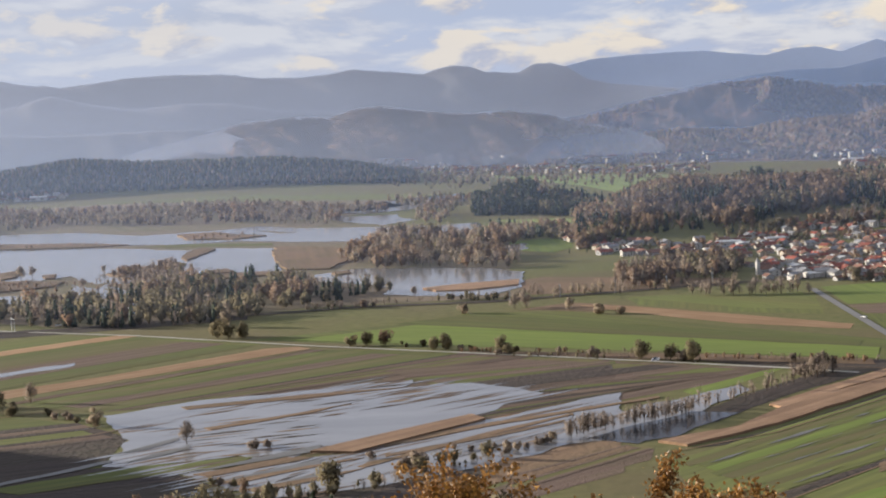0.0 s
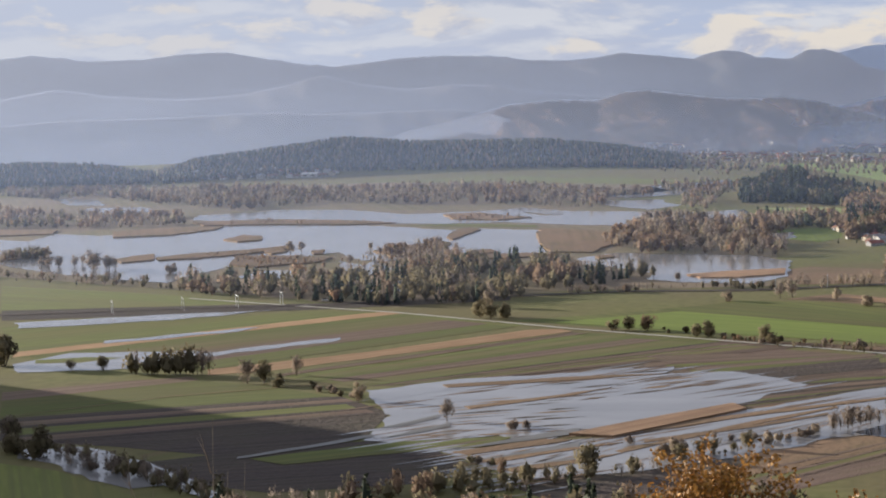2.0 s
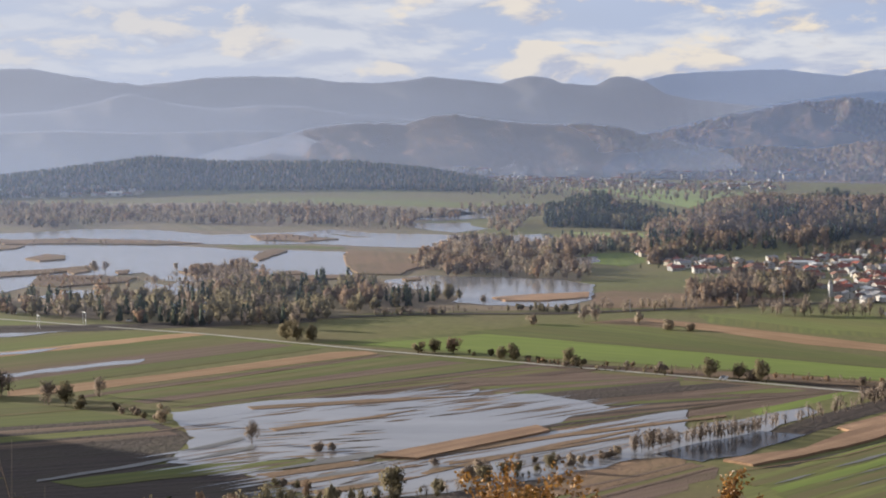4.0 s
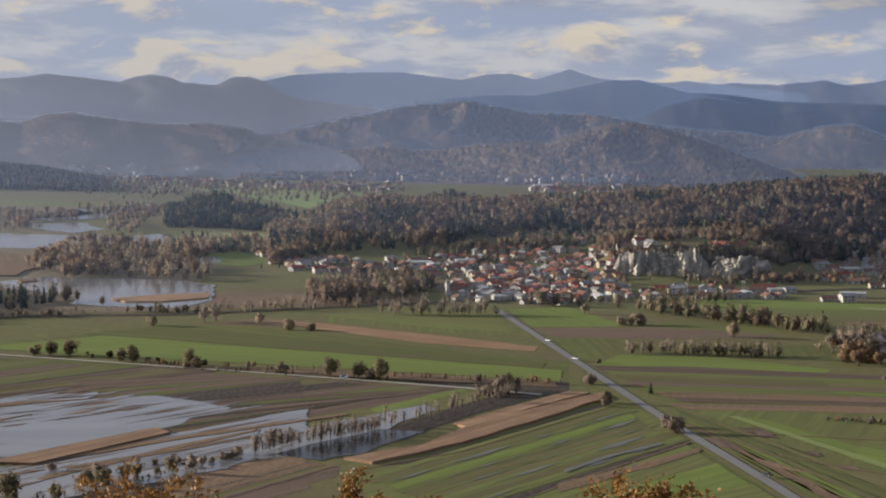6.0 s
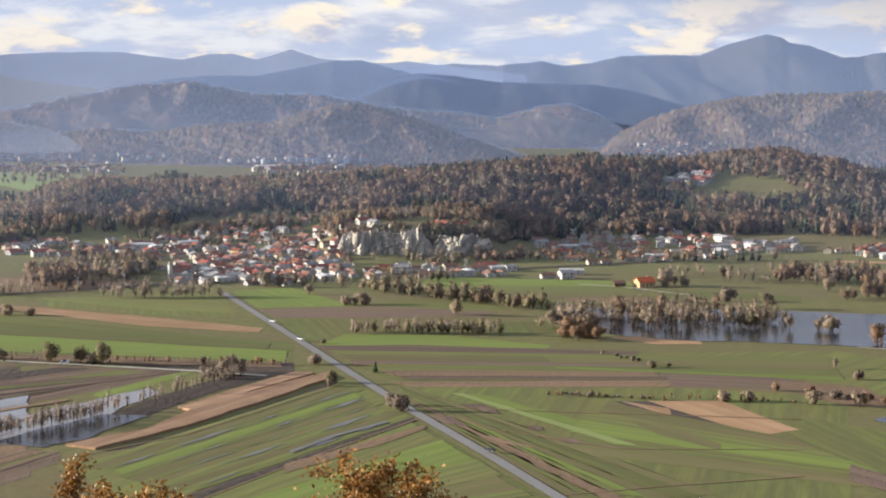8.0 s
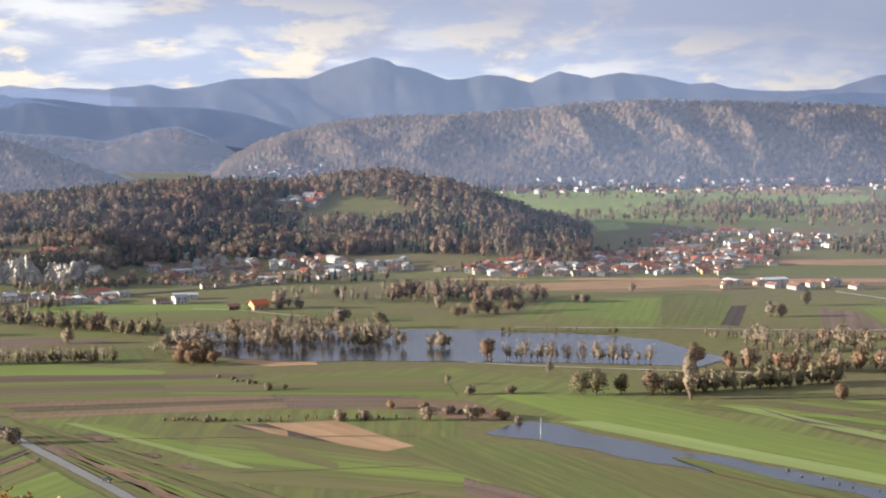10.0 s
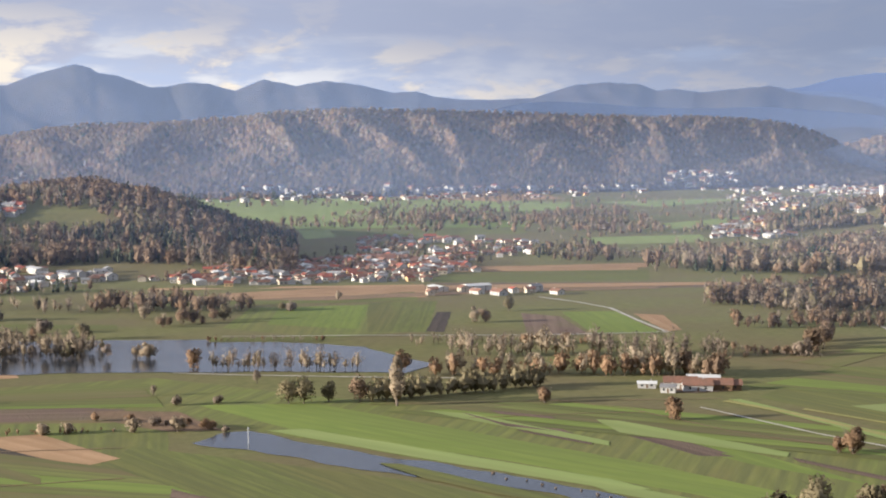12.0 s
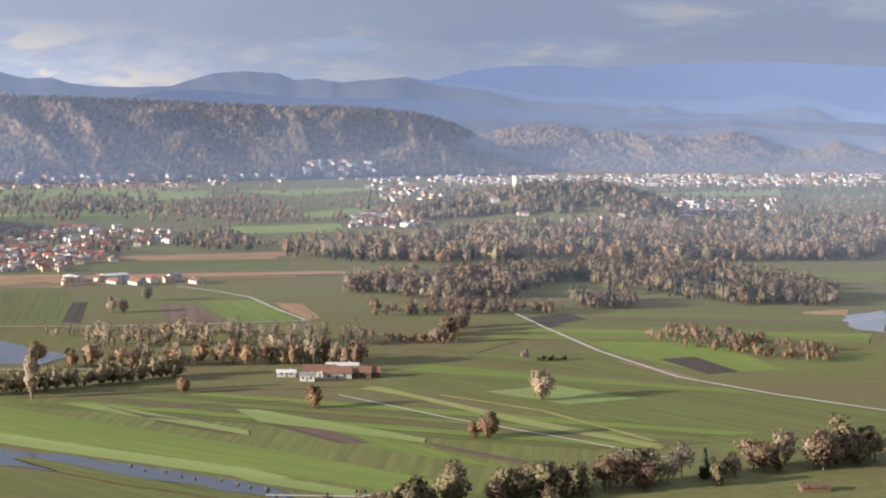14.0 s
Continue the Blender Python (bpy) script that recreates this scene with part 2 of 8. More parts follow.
M_FLOOD = water_material("flood_water", (0.30, 0.29, 0.285), 0.12, 0.10)
M_PUDDLE = water_material("rain_water", (0.19, 0.18, 0.165), 0.5, 0.2)
M_POND = water_material("pond_water", (0.045, 0.05, 0.06), 0.12, 0.35)
M_YELLOW = surface("yellow_dry_grass", (0.27, 0.245, 0.085), (0.34, 0.30, 0.11), 0.3, (0.21, 0.21, 0.07), 0.03, 0.5, bump=0.25, bump_size=0.3)
M_ROAD = surface("worn_asphalt", (0.19, 0.185, 0.18), (0.25, 0.24, 0.23), 1.0, (0.20, 0.19, 0.18), 0.05, 0.6, bump=0.3, bump_size=0.02)
M_TRACK = surface("gravel_track", (0.42, 0.39, 0.33), (0.52, 0.48, 0.42), 0.8, (0.33, 0.31, 0.22), 0.05, 0.5, bump=0.5, bump_size=0.05)
M_WOODHILL = surface("autumn_wood_far", (0.099, 0.060, 0.040), (0.213, 0.121, 0.074), 0.09, (0.067, 0.054, 0.035), 0.008, 0.6, bump=0.25, bump_size=2.0, detail=7, stretch=(1, 1, 0.5))
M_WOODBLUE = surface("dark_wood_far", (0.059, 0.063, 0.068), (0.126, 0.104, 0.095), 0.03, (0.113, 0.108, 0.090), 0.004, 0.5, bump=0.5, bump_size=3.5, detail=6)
M_LEAF_BROWN = surface("brown_leaves", (0.195, 0.134, 0.092), (0.280, 0.198, 0.137), 0.15, rough=0.9, vary=0.22, glow_through=0.38)
M_LEAF_OLIVE = surface("olive_leaves", (0.166, 0.140, 0.084), (0.237, 0.198, 0.122), 0.15, rough=0.9, vary=0.22, glow_through=0.38)
M_LEAF_PALE = surface("pale_twigs", (0.305, 0.243, 0.176), (0.416, 0.337, 0.248), 0.15, rough=0.9, vary=0.2, glow_through=0.38)
M_LEAF_GREY = surface("grey_twigs", (0.240, 0.190, 0.152), (0.332, 0.268, 0.218), 0.15, rough=0.9, vary=0.2, glow_through=0.38)
M_LEAF_DARK = surface("conifer_needles", (0.042, 0.055, 0.038), (0.07, 0.084, 0.052), 0.15, rough=0.8, vary=0.25, glow_through=0.1)
M_LEAF_RED = surface("rust_leaves", (0.240, 0.154, 0.096), (0.325, 0.216, 0.138), 0.15, rough=0.9, vary=0.22, glow_through=0.38)
M_LEAF_GOLD = surface("golden_oak_leaves", (0.22, 0.105, 0.028), (0.44, 0.235, 0.06), 3.0, (0.15, 0.07, 0.025), 0.9, 0.6, rough=0.45, islands=0.6, glow_through=0.18)
M_BARK = surface("tree_bark", (0.10, 0.08, 0.065), (0.17, 0.14, 0.115), 2.0, rough=0.95, bump=0.6, bump_size=0.03)

# ---- land ----
def smooth(a, b, v):
    t = np.clip((v - a) / (b - a), 0, 1)
    return t * t * (3 - 2 * t)


def ripple(x, y, wave, seed):
    """Cheap smooth relief between -1 and 1, at about that wavelength."""
    rng = np.random.RandomState(seed)
    z = 0
    for k in range(5):
        a, p, w = rng.rand() * 6.283, rng.rand() * 6.283, wave * (0.6 + 0.8 * rng.rand())
        z = z + np.sin((x * math.cos(a) + y * math.sin(a)) * 6.283 / w + p)
    return z / 3.2


def cells(x, y, size, seed):
    """Round tree crowns: height 0 to 1 of domes on a jittered grid."""
    gx, gy = np.floor(x / size), np.floor(y / size)
    best = np.full(np.shape(x), 9.0)
    for i in (-1, 0, 1):
        for j in (-1, 0, 1):
            cx, cy = gx + i, gy + j
            h = np.sin(cx * 127.1 + cy * 311.7 + seed) * 43758.5453
            k = np.sin(cx * 269.5 + cy * 183.3 + seed) * 24634.6345
            px, py = (cx + 0.5 + 0.8 * (h - np.floor(h) - 0.5)) * size, (cy + 0.5 + 0.8 * (k - np.floor(k) - 0.5)) * size
            d = np.hypot(x - px, y - py) / size * (0.8 + 0.5 * (h * 7 - np.floor(h * 7)))
            best = np.minimum(best, d)
    return np.sqrt(np.clip(1 - best * best * 1.3, 0, 1))


# low hills in the plain: (azimuth, distance of the crest, height of the crest)
VILLAGE_HILL = [(3.6, 1860, 0), (4.6, 1900, 8), (5.6, 1930, 24), (6.8, 1950, 30), (10, 1960, 28), (13, 1980, 30), (16, 2000, 38), (19, 2030, 46), (21.5, 2080, 50),
                (24, 2120, 46), (26.9, 2140, 58), (28.6, 2100, 50), (30, 2050, 37), (31.5, 2000, 18), (33.4, 1950, 0)]
DARK_HILL = [(-24, 3030, 20), (-20.5, 3030, 24), (-18.5, 3030, 18), (-16.6, 3030, 0), (-15.5, 3030, 20), (-13, 3050, 33), (-11, 3080, 45), (-9, 3080, 35), (-7, 3060, 33), (-5, 3050, 33), (-2.8, 3030, 20), (-0.8, 3010, 0)]
QUARRY_HILL = [(13.3, 1640, 0), (14.1, 1640, 17), (15.5, 1640, 24), (17, 1650, 25), (18.5, 1655, 22), (19.5, 1660, 0)]
TOWER_HILL = [(47, 2380, 0), (48.3, 2400, 9), (49.5, 2430, 22), (51, 2450, 34), (53, 2460, 36), (54.6, 2450, 22), (55.6, 2430, 0)]


def crest(az, r, line, front, back):
    a, rc, h = zip(*line)
    rr, hh = np.interp(az, a, rc), np.interp(az, a, h)
    w = np.where(r < rr, front, back)
    inside = (az > a[0]) & (az < a[-1])
    return np.where(inside, hh * np.exp(-((r - rr) / w) ** 2), 0)


def land(x, y):
    """Height of the ground."""
    x, y = np.asarray(x, float), np.asarray(y, float)
    r, az = np.hypot(x, y), np.degrees(np.arctan2(x, y))
    z = crest(az, r, VILLAGE_HILL, 190, 260) + crest(az, r, DARK_HILL, 110, 200) + crest(az, r, TOWER_HILL, 90, 140) + crest(az, r, QUARRY_HILL, 48, 150)
    z = z + 24 * np.exp(-(((x - 106) / 78) ** 2 + ((y - 2215) / 70) ** 2))
    z = z + 16 * np.exp(-(((x - 365) / 60) ** 2 + ((y - 2330) / 60) ** 2))
    # the hill on which the camera stands, steep towards the plain, going on behind it
    off = np.abs((az - 20 + 180) % 360 - 180)
    side = smooth(70, 115, off)
    slope = 158.4 * np.clip(1 - r / (520 + 700 * side), 0, 1) ** (1.5 - 0.7 * side)
    z = np.maximum(z, slope + side * smooth(0, 300, r) * 20 * np.clip(1 - r / 1600, 0, 1))
    # an unseen spur added left of all views, towards the sun, to shade the near fields
    ux, uy = SHADE_SPUR_B[0] - SHADE_SPUR_A[0], SHADE_SPUR_B[1] - SHADE_SPUR_A[1]
    t = np.clip(((x - SHADE_SPUR_A[0]) * ux + (y - SHADE_SPUR_A[1]) * uy) / (ux * ux + uy * uy), 0, 1)
    z = z + SHADE_SPUR_H * np.exp(-(((x - SHADE_SPUR_A[0] - t * ux) ** 2 + (y - SHADE_SPUR_A[1] - t * uy) ** 2) / 115 ** 2))
    return z


SHADE_SPUR_A, SHADE_SPUR_B, SHADE_SPUR_H = (-775.0, 1020.0), (-985.0, 680.0), 150.0


def grid_mesh(name, X, Y, Z, material, smooth_shade=True):
    n, k = X.shape
    co = np.stack([X, Y, Z], -1).reshape(-1, 3).astype(np.float32)
    i = np.arange(n * k).reshape(n, k)
    q = np.stack([i[:-1, :-1], i[:-1, 1:], i[1:, 1:], i[1:, :-1]], -1).reshape(-1, 4)
    me = bpy.data.meshes.new(name)
    me.vertices.add(len(co))
    me.vertices.foreach_set("co", co.ravel())
    me.loops.add(q.size)
    me.loops.foreach_set("vertex_index", q.ravel().astype(np.int32))
    me.polygons.add(len(q))
    me.polygons.foreach_set("loop_start", np.arange(0, q.size, 4, dtype=np.int32))
    me.update(calc_edges=True)
    me.polygons.foreach_set("use_smooth", np.full(len(q), smooth_shade))
    me.materials.append(material)
    return new(name, me)


def build_ground():
    inner = np.linspace(-26, 66, 330)
    outer = np.linspace(66, 334, 90)[1:]
    az = np.radians(np.concatenate([inner, outer]))[::-1]
    r = np.concatenate([np.linspace(0.5, 640, 60), np.linspace(650, 1500, 50), np.linspace(1515, 2400, 70), np.linspace(2420, 3300, 50), np.linspace(3340, 4950, 20)])
    R, A = np.meshgrid(r, az)
    X, Y = R * np.sin(A), R * np.cos(A)
    Z = land(X, Y)
    tagged(grid_mesh("ground", X, Y, Z, M_GROUND), "green and olive meadows of a wide flat valley floor", "ground", kind="structure")


build_ground()


RANGES = {}
TABLE = np.random.RandomState(99).permutation(256)


def relief(x, y, seed):
    """Smooth gradient noise, about -0.7 to 0.7, one wave per unit."""
    xi, yi = np.floor(x).astype(int), np.floor(y).astype(int)
    fx, fy = x - xi, y - yi

    def corner(i, j):
        a = TABLE[(TABLE[(xi + i + seed * 37) & 255] + yi + j) & 255] * 2.399963
        return np.cos(a) * (fx - i) + np.sin(a) * (fy - j)

    u, v = fx ** 3 * (fx * (fx * 6 - 15) + 10), fy ** 3 * (fy * (fy * 6 - 15) + 10)
    low = corner(0, 0) * (1 - u) + corner(1, 0) * u
    return low * (1 - v) + (corner(0, 1) * (1 - u) + corner(1, 1) * u) * v


def haze_sheet_material(name, colour, thick):
    """Even see-through sheet that carries the haze as its own tint, lit from both sides."""
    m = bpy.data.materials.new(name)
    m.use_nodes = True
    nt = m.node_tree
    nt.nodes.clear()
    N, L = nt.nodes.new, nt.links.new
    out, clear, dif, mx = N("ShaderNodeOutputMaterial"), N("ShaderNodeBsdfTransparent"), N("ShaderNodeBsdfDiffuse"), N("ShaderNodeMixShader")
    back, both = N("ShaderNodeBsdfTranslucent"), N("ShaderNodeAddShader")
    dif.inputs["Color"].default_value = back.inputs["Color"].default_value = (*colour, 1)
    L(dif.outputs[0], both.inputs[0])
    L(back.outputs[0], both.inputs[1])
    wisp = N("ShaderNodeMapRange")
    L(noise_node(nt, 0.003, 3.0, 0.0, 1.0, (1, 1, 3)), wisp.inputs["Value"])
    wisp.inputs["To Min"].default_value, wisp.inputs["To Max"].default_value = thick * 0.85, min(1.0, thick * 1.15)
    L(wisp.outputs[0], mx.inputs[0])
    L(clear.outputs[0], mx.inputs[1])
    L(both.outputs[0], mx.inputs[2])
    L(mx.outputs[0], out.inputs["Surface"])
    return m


def hill_range(name, label, line, foot, depth, seed, material, haze, colour, rough=0.62, width=0.55, bumps=3.0, crowns=9.0, steps=(340, 44), lean=0.35):
    """Distant wooded range: line gives azimuth and the elevation angle of the skyline as seen from the hill; foot gives
    azimuth and distance; haze the thickness of a tinted sheet that stands in for the air in front of it.
    """
    a0, a1 = line[0][0], line[-1][0]
    az = np.linspace(a1, a0, steps[0])
    s = np.linspace(0, 1.2, steps[1])
    S, A = np.meshgrid(s, az)
    r0 = np.interp(A, [p[0] for p in foot], [p[1] for p in foot])
    r = r0 + depth * S
    X, Y = r * np.sin(np.radians(A)), r * np.cos(np.radians(A))
    sky = np.interp(A, [p[0] for p in line], [p[1] for p in line])
    sky = sky + 0.018 * relief(A * 2.3, A * 0, seed) + 0.012 * relief(A * 6.1, A * 0, seed + 1)
    top = EYE + (r0 + depth) * np.tan(np.radians(sky))
    rise = np.where(S <= 1, 0.35 * smooth(0, 1, S) + 0.65 * S ** 0.8, 1 - 1.5 * (S - 1))
    # spurs that branch down from the crest, with side valleys between them
    arc = np.radians(A) * (r0 + depth * 0.5)
    w = depth * width
    u, v = arc / w + lean * S * depth / w, S * depth * 0.55 / w
    u = u + 0.5 * relief(u * 0.7, v * 0.7, seed + 2)
    v = v + 0.4 * relief(u * 0.8 + 9, v * 0.8, seed + 3)
    fine = [1 - 2.2 * np.abs(relief(u * k + 5 * k, v * k * q, seed + 4 + k)) for k, q in ((1, 0.8), (2, 0.8), (4, 0.9))]
    spurs = 0.60 * fine[0] + 0.28 * fine[1] + 0.12 * fine[2]
    body = np.sin(np.pi * np.clip(S, 0, 1) ** 0.75) ** 0.9
    Z = top * rise * (1 + rough * body * (spurs - 0.72)) - 6 * (S <= 0)
    Z = Z + bumps * cells(X, Y, crowns, seed) * smooth(0, 0.06, S)
    RANGES[name] = X, Y, Z
    soft = 2.5 if name in ("hill_range_west", "mountain_range_near") else 0.35
    edge = smooth(a0, a0 + soft, A) * (1 - smooth(a1 - soft, a1, A))
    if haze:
        # tinted sheet for the haze, finely folded where the sun would graze it, so that it takes light there too
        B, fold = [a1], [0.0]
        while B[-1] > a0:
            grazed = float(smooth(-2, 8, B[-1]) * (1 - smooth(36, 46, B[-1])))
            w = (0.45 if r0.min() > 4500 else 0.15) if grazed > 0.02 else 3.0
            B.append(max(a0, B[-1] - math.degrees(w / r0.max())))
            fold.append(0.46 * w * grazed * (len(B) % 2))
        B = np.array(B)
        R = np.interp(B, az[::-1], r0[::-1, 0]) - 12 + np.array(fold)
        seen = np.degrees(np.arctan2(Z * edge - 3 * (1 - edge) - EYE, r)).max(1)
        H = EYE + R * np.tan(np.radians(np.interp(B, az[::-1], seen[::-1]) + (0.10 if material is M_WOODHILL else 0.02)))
        veil = grid_mesh("haze", np.stack([R * np.sin(np.radians(B))] * 2, 1), np.stack([R * np.cos(np.radians(B))] * 2, 1), np.stack([R * 0 - 1, np.maximum(H, -1)], 1), haze_sheet_material("haze_" + name, colour, haze), False)
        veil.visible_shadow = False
        tagged(veil, "see-through tinted sheet standing in for pale blue autumn haze", "haze", kind="structure")
    return tagged(grid_mesh(name, X, Y, Z * edge - 3 * (1 - edge), material), label, "hills", kind="structure")


# haze tints of the sheets; PALE_AIR is the brighter haze towards the sun
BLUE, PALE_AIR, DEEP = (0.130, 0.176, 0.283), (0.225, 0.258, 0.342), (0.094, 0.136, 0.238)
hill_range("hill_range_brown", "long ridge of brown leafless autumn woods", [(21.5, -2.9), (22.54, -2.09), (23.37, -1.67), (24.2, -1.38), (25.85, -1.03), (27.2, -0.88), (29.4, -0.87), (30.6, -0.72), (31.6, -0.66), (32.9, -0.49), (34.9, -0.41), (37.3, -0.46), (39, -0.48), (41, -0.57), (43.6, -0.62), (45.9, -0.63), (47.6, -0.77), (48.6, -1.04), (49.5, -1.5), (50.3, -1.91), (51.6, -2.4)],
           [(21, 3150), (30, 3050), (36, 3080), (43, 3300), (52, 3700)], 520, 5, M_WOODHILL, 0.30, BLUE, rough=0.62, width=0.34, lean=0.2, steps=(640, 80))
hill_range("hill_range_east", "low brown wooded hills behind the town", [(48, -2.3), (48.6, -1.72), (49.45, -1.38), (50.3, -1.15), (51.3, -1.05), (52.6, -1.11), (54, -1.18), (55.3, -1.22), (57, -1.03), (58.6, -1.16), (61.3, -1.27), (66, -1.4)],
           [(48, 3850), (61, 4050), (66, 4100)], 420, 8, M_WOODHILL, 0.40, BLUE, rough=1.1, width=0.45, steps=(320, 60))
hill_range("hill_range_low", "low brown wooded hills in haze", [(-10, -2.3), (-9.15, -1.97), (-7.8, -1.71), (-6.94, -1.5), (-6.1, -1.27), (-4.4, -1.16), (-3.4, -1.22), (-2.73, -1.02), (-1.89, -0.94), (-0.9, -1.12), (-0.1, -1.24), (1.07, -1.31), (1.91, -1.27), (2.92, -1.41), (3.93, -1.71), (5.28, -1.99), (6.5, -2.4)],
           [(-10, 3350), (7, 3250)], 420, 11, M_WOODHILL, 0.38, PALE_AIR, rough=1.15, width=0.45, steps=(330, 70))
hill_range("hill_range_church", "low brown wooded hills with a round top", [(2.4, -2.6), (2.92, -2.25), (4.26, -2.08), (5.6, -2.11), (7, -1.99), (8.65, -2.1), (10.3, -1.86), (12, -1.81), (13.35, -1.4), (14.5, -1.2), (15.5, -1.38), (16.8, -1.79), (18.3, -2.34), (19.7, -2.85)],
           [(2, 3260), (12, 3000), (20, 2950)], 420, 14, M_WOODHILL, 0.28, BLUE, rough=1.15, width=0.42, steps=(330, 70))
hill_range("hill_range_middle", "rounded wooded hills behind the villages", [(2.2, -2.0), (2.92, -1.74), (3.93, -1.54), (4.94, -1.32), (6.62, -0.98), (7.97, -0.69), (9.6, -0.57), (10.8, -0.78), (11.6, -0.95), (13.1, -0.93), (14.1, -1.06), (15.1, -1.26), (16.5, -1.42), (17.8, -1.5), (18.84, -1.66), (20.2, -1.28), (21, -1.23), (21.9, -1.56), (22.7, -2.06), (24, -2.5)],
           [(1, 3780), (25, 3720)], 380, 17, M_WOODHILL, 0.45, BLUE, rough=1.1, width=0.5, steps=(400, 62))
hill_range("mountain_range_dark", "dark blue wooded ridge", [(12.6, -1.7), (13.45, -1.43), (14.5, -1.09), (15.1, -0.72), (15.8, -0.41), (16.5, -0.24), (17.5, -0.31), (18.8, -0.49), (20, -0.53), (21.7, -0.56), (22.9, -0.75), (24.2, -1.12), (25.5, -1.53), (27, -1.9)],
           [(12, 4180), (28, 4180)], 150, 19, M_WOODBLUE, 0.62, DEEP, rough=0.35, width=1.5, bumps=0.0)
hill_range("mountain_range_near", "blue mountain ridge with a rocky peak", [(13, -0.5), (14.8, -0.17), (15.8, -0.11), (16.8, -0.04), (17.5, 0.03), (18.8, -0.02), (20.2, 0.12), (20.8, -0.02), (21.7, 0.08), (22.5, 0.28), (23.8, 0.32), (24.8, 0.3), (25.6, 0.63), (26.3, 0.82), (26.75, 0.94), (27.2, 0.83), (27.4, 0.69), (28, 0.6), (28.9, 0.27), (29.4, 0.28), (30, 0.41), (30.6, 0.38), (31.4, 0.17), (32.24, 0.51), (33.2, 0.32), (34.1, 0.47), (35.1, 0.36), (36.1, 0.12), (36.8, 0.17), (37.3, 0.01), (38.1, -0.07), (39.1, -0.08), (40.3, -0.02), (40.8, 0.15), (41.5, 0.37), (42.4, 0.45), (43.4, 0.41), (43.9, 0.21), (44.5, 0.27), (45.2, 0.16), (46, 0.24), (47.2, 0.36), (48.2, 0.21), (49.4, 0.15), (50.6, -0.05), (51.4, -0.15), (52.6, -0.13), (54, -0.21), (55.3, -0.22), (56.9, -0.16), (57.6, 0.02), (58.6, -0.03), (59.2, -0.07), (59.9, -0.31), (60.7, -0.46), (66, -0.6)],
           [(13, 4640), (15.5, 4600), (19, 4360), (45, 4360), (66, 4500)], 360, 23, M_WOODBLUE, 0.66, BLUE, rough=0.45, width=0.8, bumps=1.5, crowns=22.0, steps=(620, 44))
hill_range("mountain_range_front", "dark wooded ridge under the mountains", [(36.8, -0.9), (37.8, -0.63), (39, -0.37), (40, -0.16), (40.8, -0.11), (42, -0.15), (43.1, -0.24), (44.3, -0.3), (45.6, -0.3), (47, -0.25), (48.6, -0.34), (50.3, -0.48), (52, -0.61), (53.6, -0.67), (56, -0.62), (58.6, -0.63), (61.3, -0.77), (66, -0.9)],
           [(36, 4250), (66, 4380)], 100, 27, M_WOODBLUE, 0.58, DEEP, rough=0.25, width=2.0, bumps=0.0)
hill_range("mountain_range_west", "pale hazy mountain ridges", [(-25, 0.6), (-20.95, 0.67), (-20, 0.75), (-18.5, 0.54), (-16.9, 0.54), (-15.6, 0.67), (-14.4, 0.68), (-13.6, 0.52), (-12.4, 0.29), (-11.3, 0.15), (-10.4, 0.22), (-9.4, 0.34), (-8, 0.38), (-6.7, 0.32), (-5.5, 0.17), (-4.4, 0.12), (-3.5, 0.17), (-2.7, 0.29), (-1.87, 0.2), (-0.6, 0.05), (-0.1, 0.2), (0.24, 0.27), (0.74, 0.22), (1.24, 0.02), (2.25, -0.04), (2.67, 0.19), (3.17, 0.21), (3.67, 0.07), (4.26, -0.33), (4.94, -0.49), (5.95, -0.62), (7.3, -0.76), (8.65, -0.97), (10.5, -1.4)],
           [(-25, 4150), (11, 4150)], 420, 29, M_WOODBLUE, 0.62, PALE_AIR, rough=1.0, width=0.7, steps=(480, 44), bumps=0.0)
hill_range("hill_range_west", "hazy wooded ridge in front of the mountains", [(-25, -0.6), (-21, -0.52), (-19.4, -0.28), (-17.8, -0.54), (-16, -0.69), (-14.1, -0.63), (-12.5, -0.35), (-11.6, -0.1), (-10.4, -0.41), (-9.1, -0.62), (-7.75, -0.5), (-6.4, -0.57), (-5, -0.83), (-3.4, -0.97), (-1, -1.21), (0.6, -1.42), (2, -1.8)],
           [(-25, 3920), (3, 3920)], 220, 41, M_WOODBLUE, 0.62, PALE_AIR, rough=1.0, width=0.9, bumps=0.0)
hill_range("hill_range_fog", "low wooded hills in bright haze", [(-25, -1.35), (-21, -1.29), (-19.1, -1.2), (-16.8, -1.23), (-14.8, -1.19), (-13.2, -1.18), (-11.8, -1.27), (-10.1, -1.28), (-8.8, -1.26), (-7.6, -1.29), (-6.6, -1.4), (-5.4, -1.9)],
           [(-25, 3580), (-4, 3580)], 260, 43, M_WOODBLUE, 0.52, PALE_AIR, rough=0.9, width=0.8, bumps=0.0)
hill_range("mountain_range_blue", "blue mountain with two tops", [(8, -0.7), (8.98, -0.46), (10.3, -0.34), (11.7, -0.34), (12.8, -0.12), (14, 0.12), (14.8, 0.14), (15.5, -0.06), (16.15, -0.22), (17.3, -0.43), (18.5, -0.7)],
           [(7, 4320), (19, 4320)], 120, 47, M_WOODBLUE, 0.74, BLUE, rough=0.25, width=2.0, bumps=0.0)
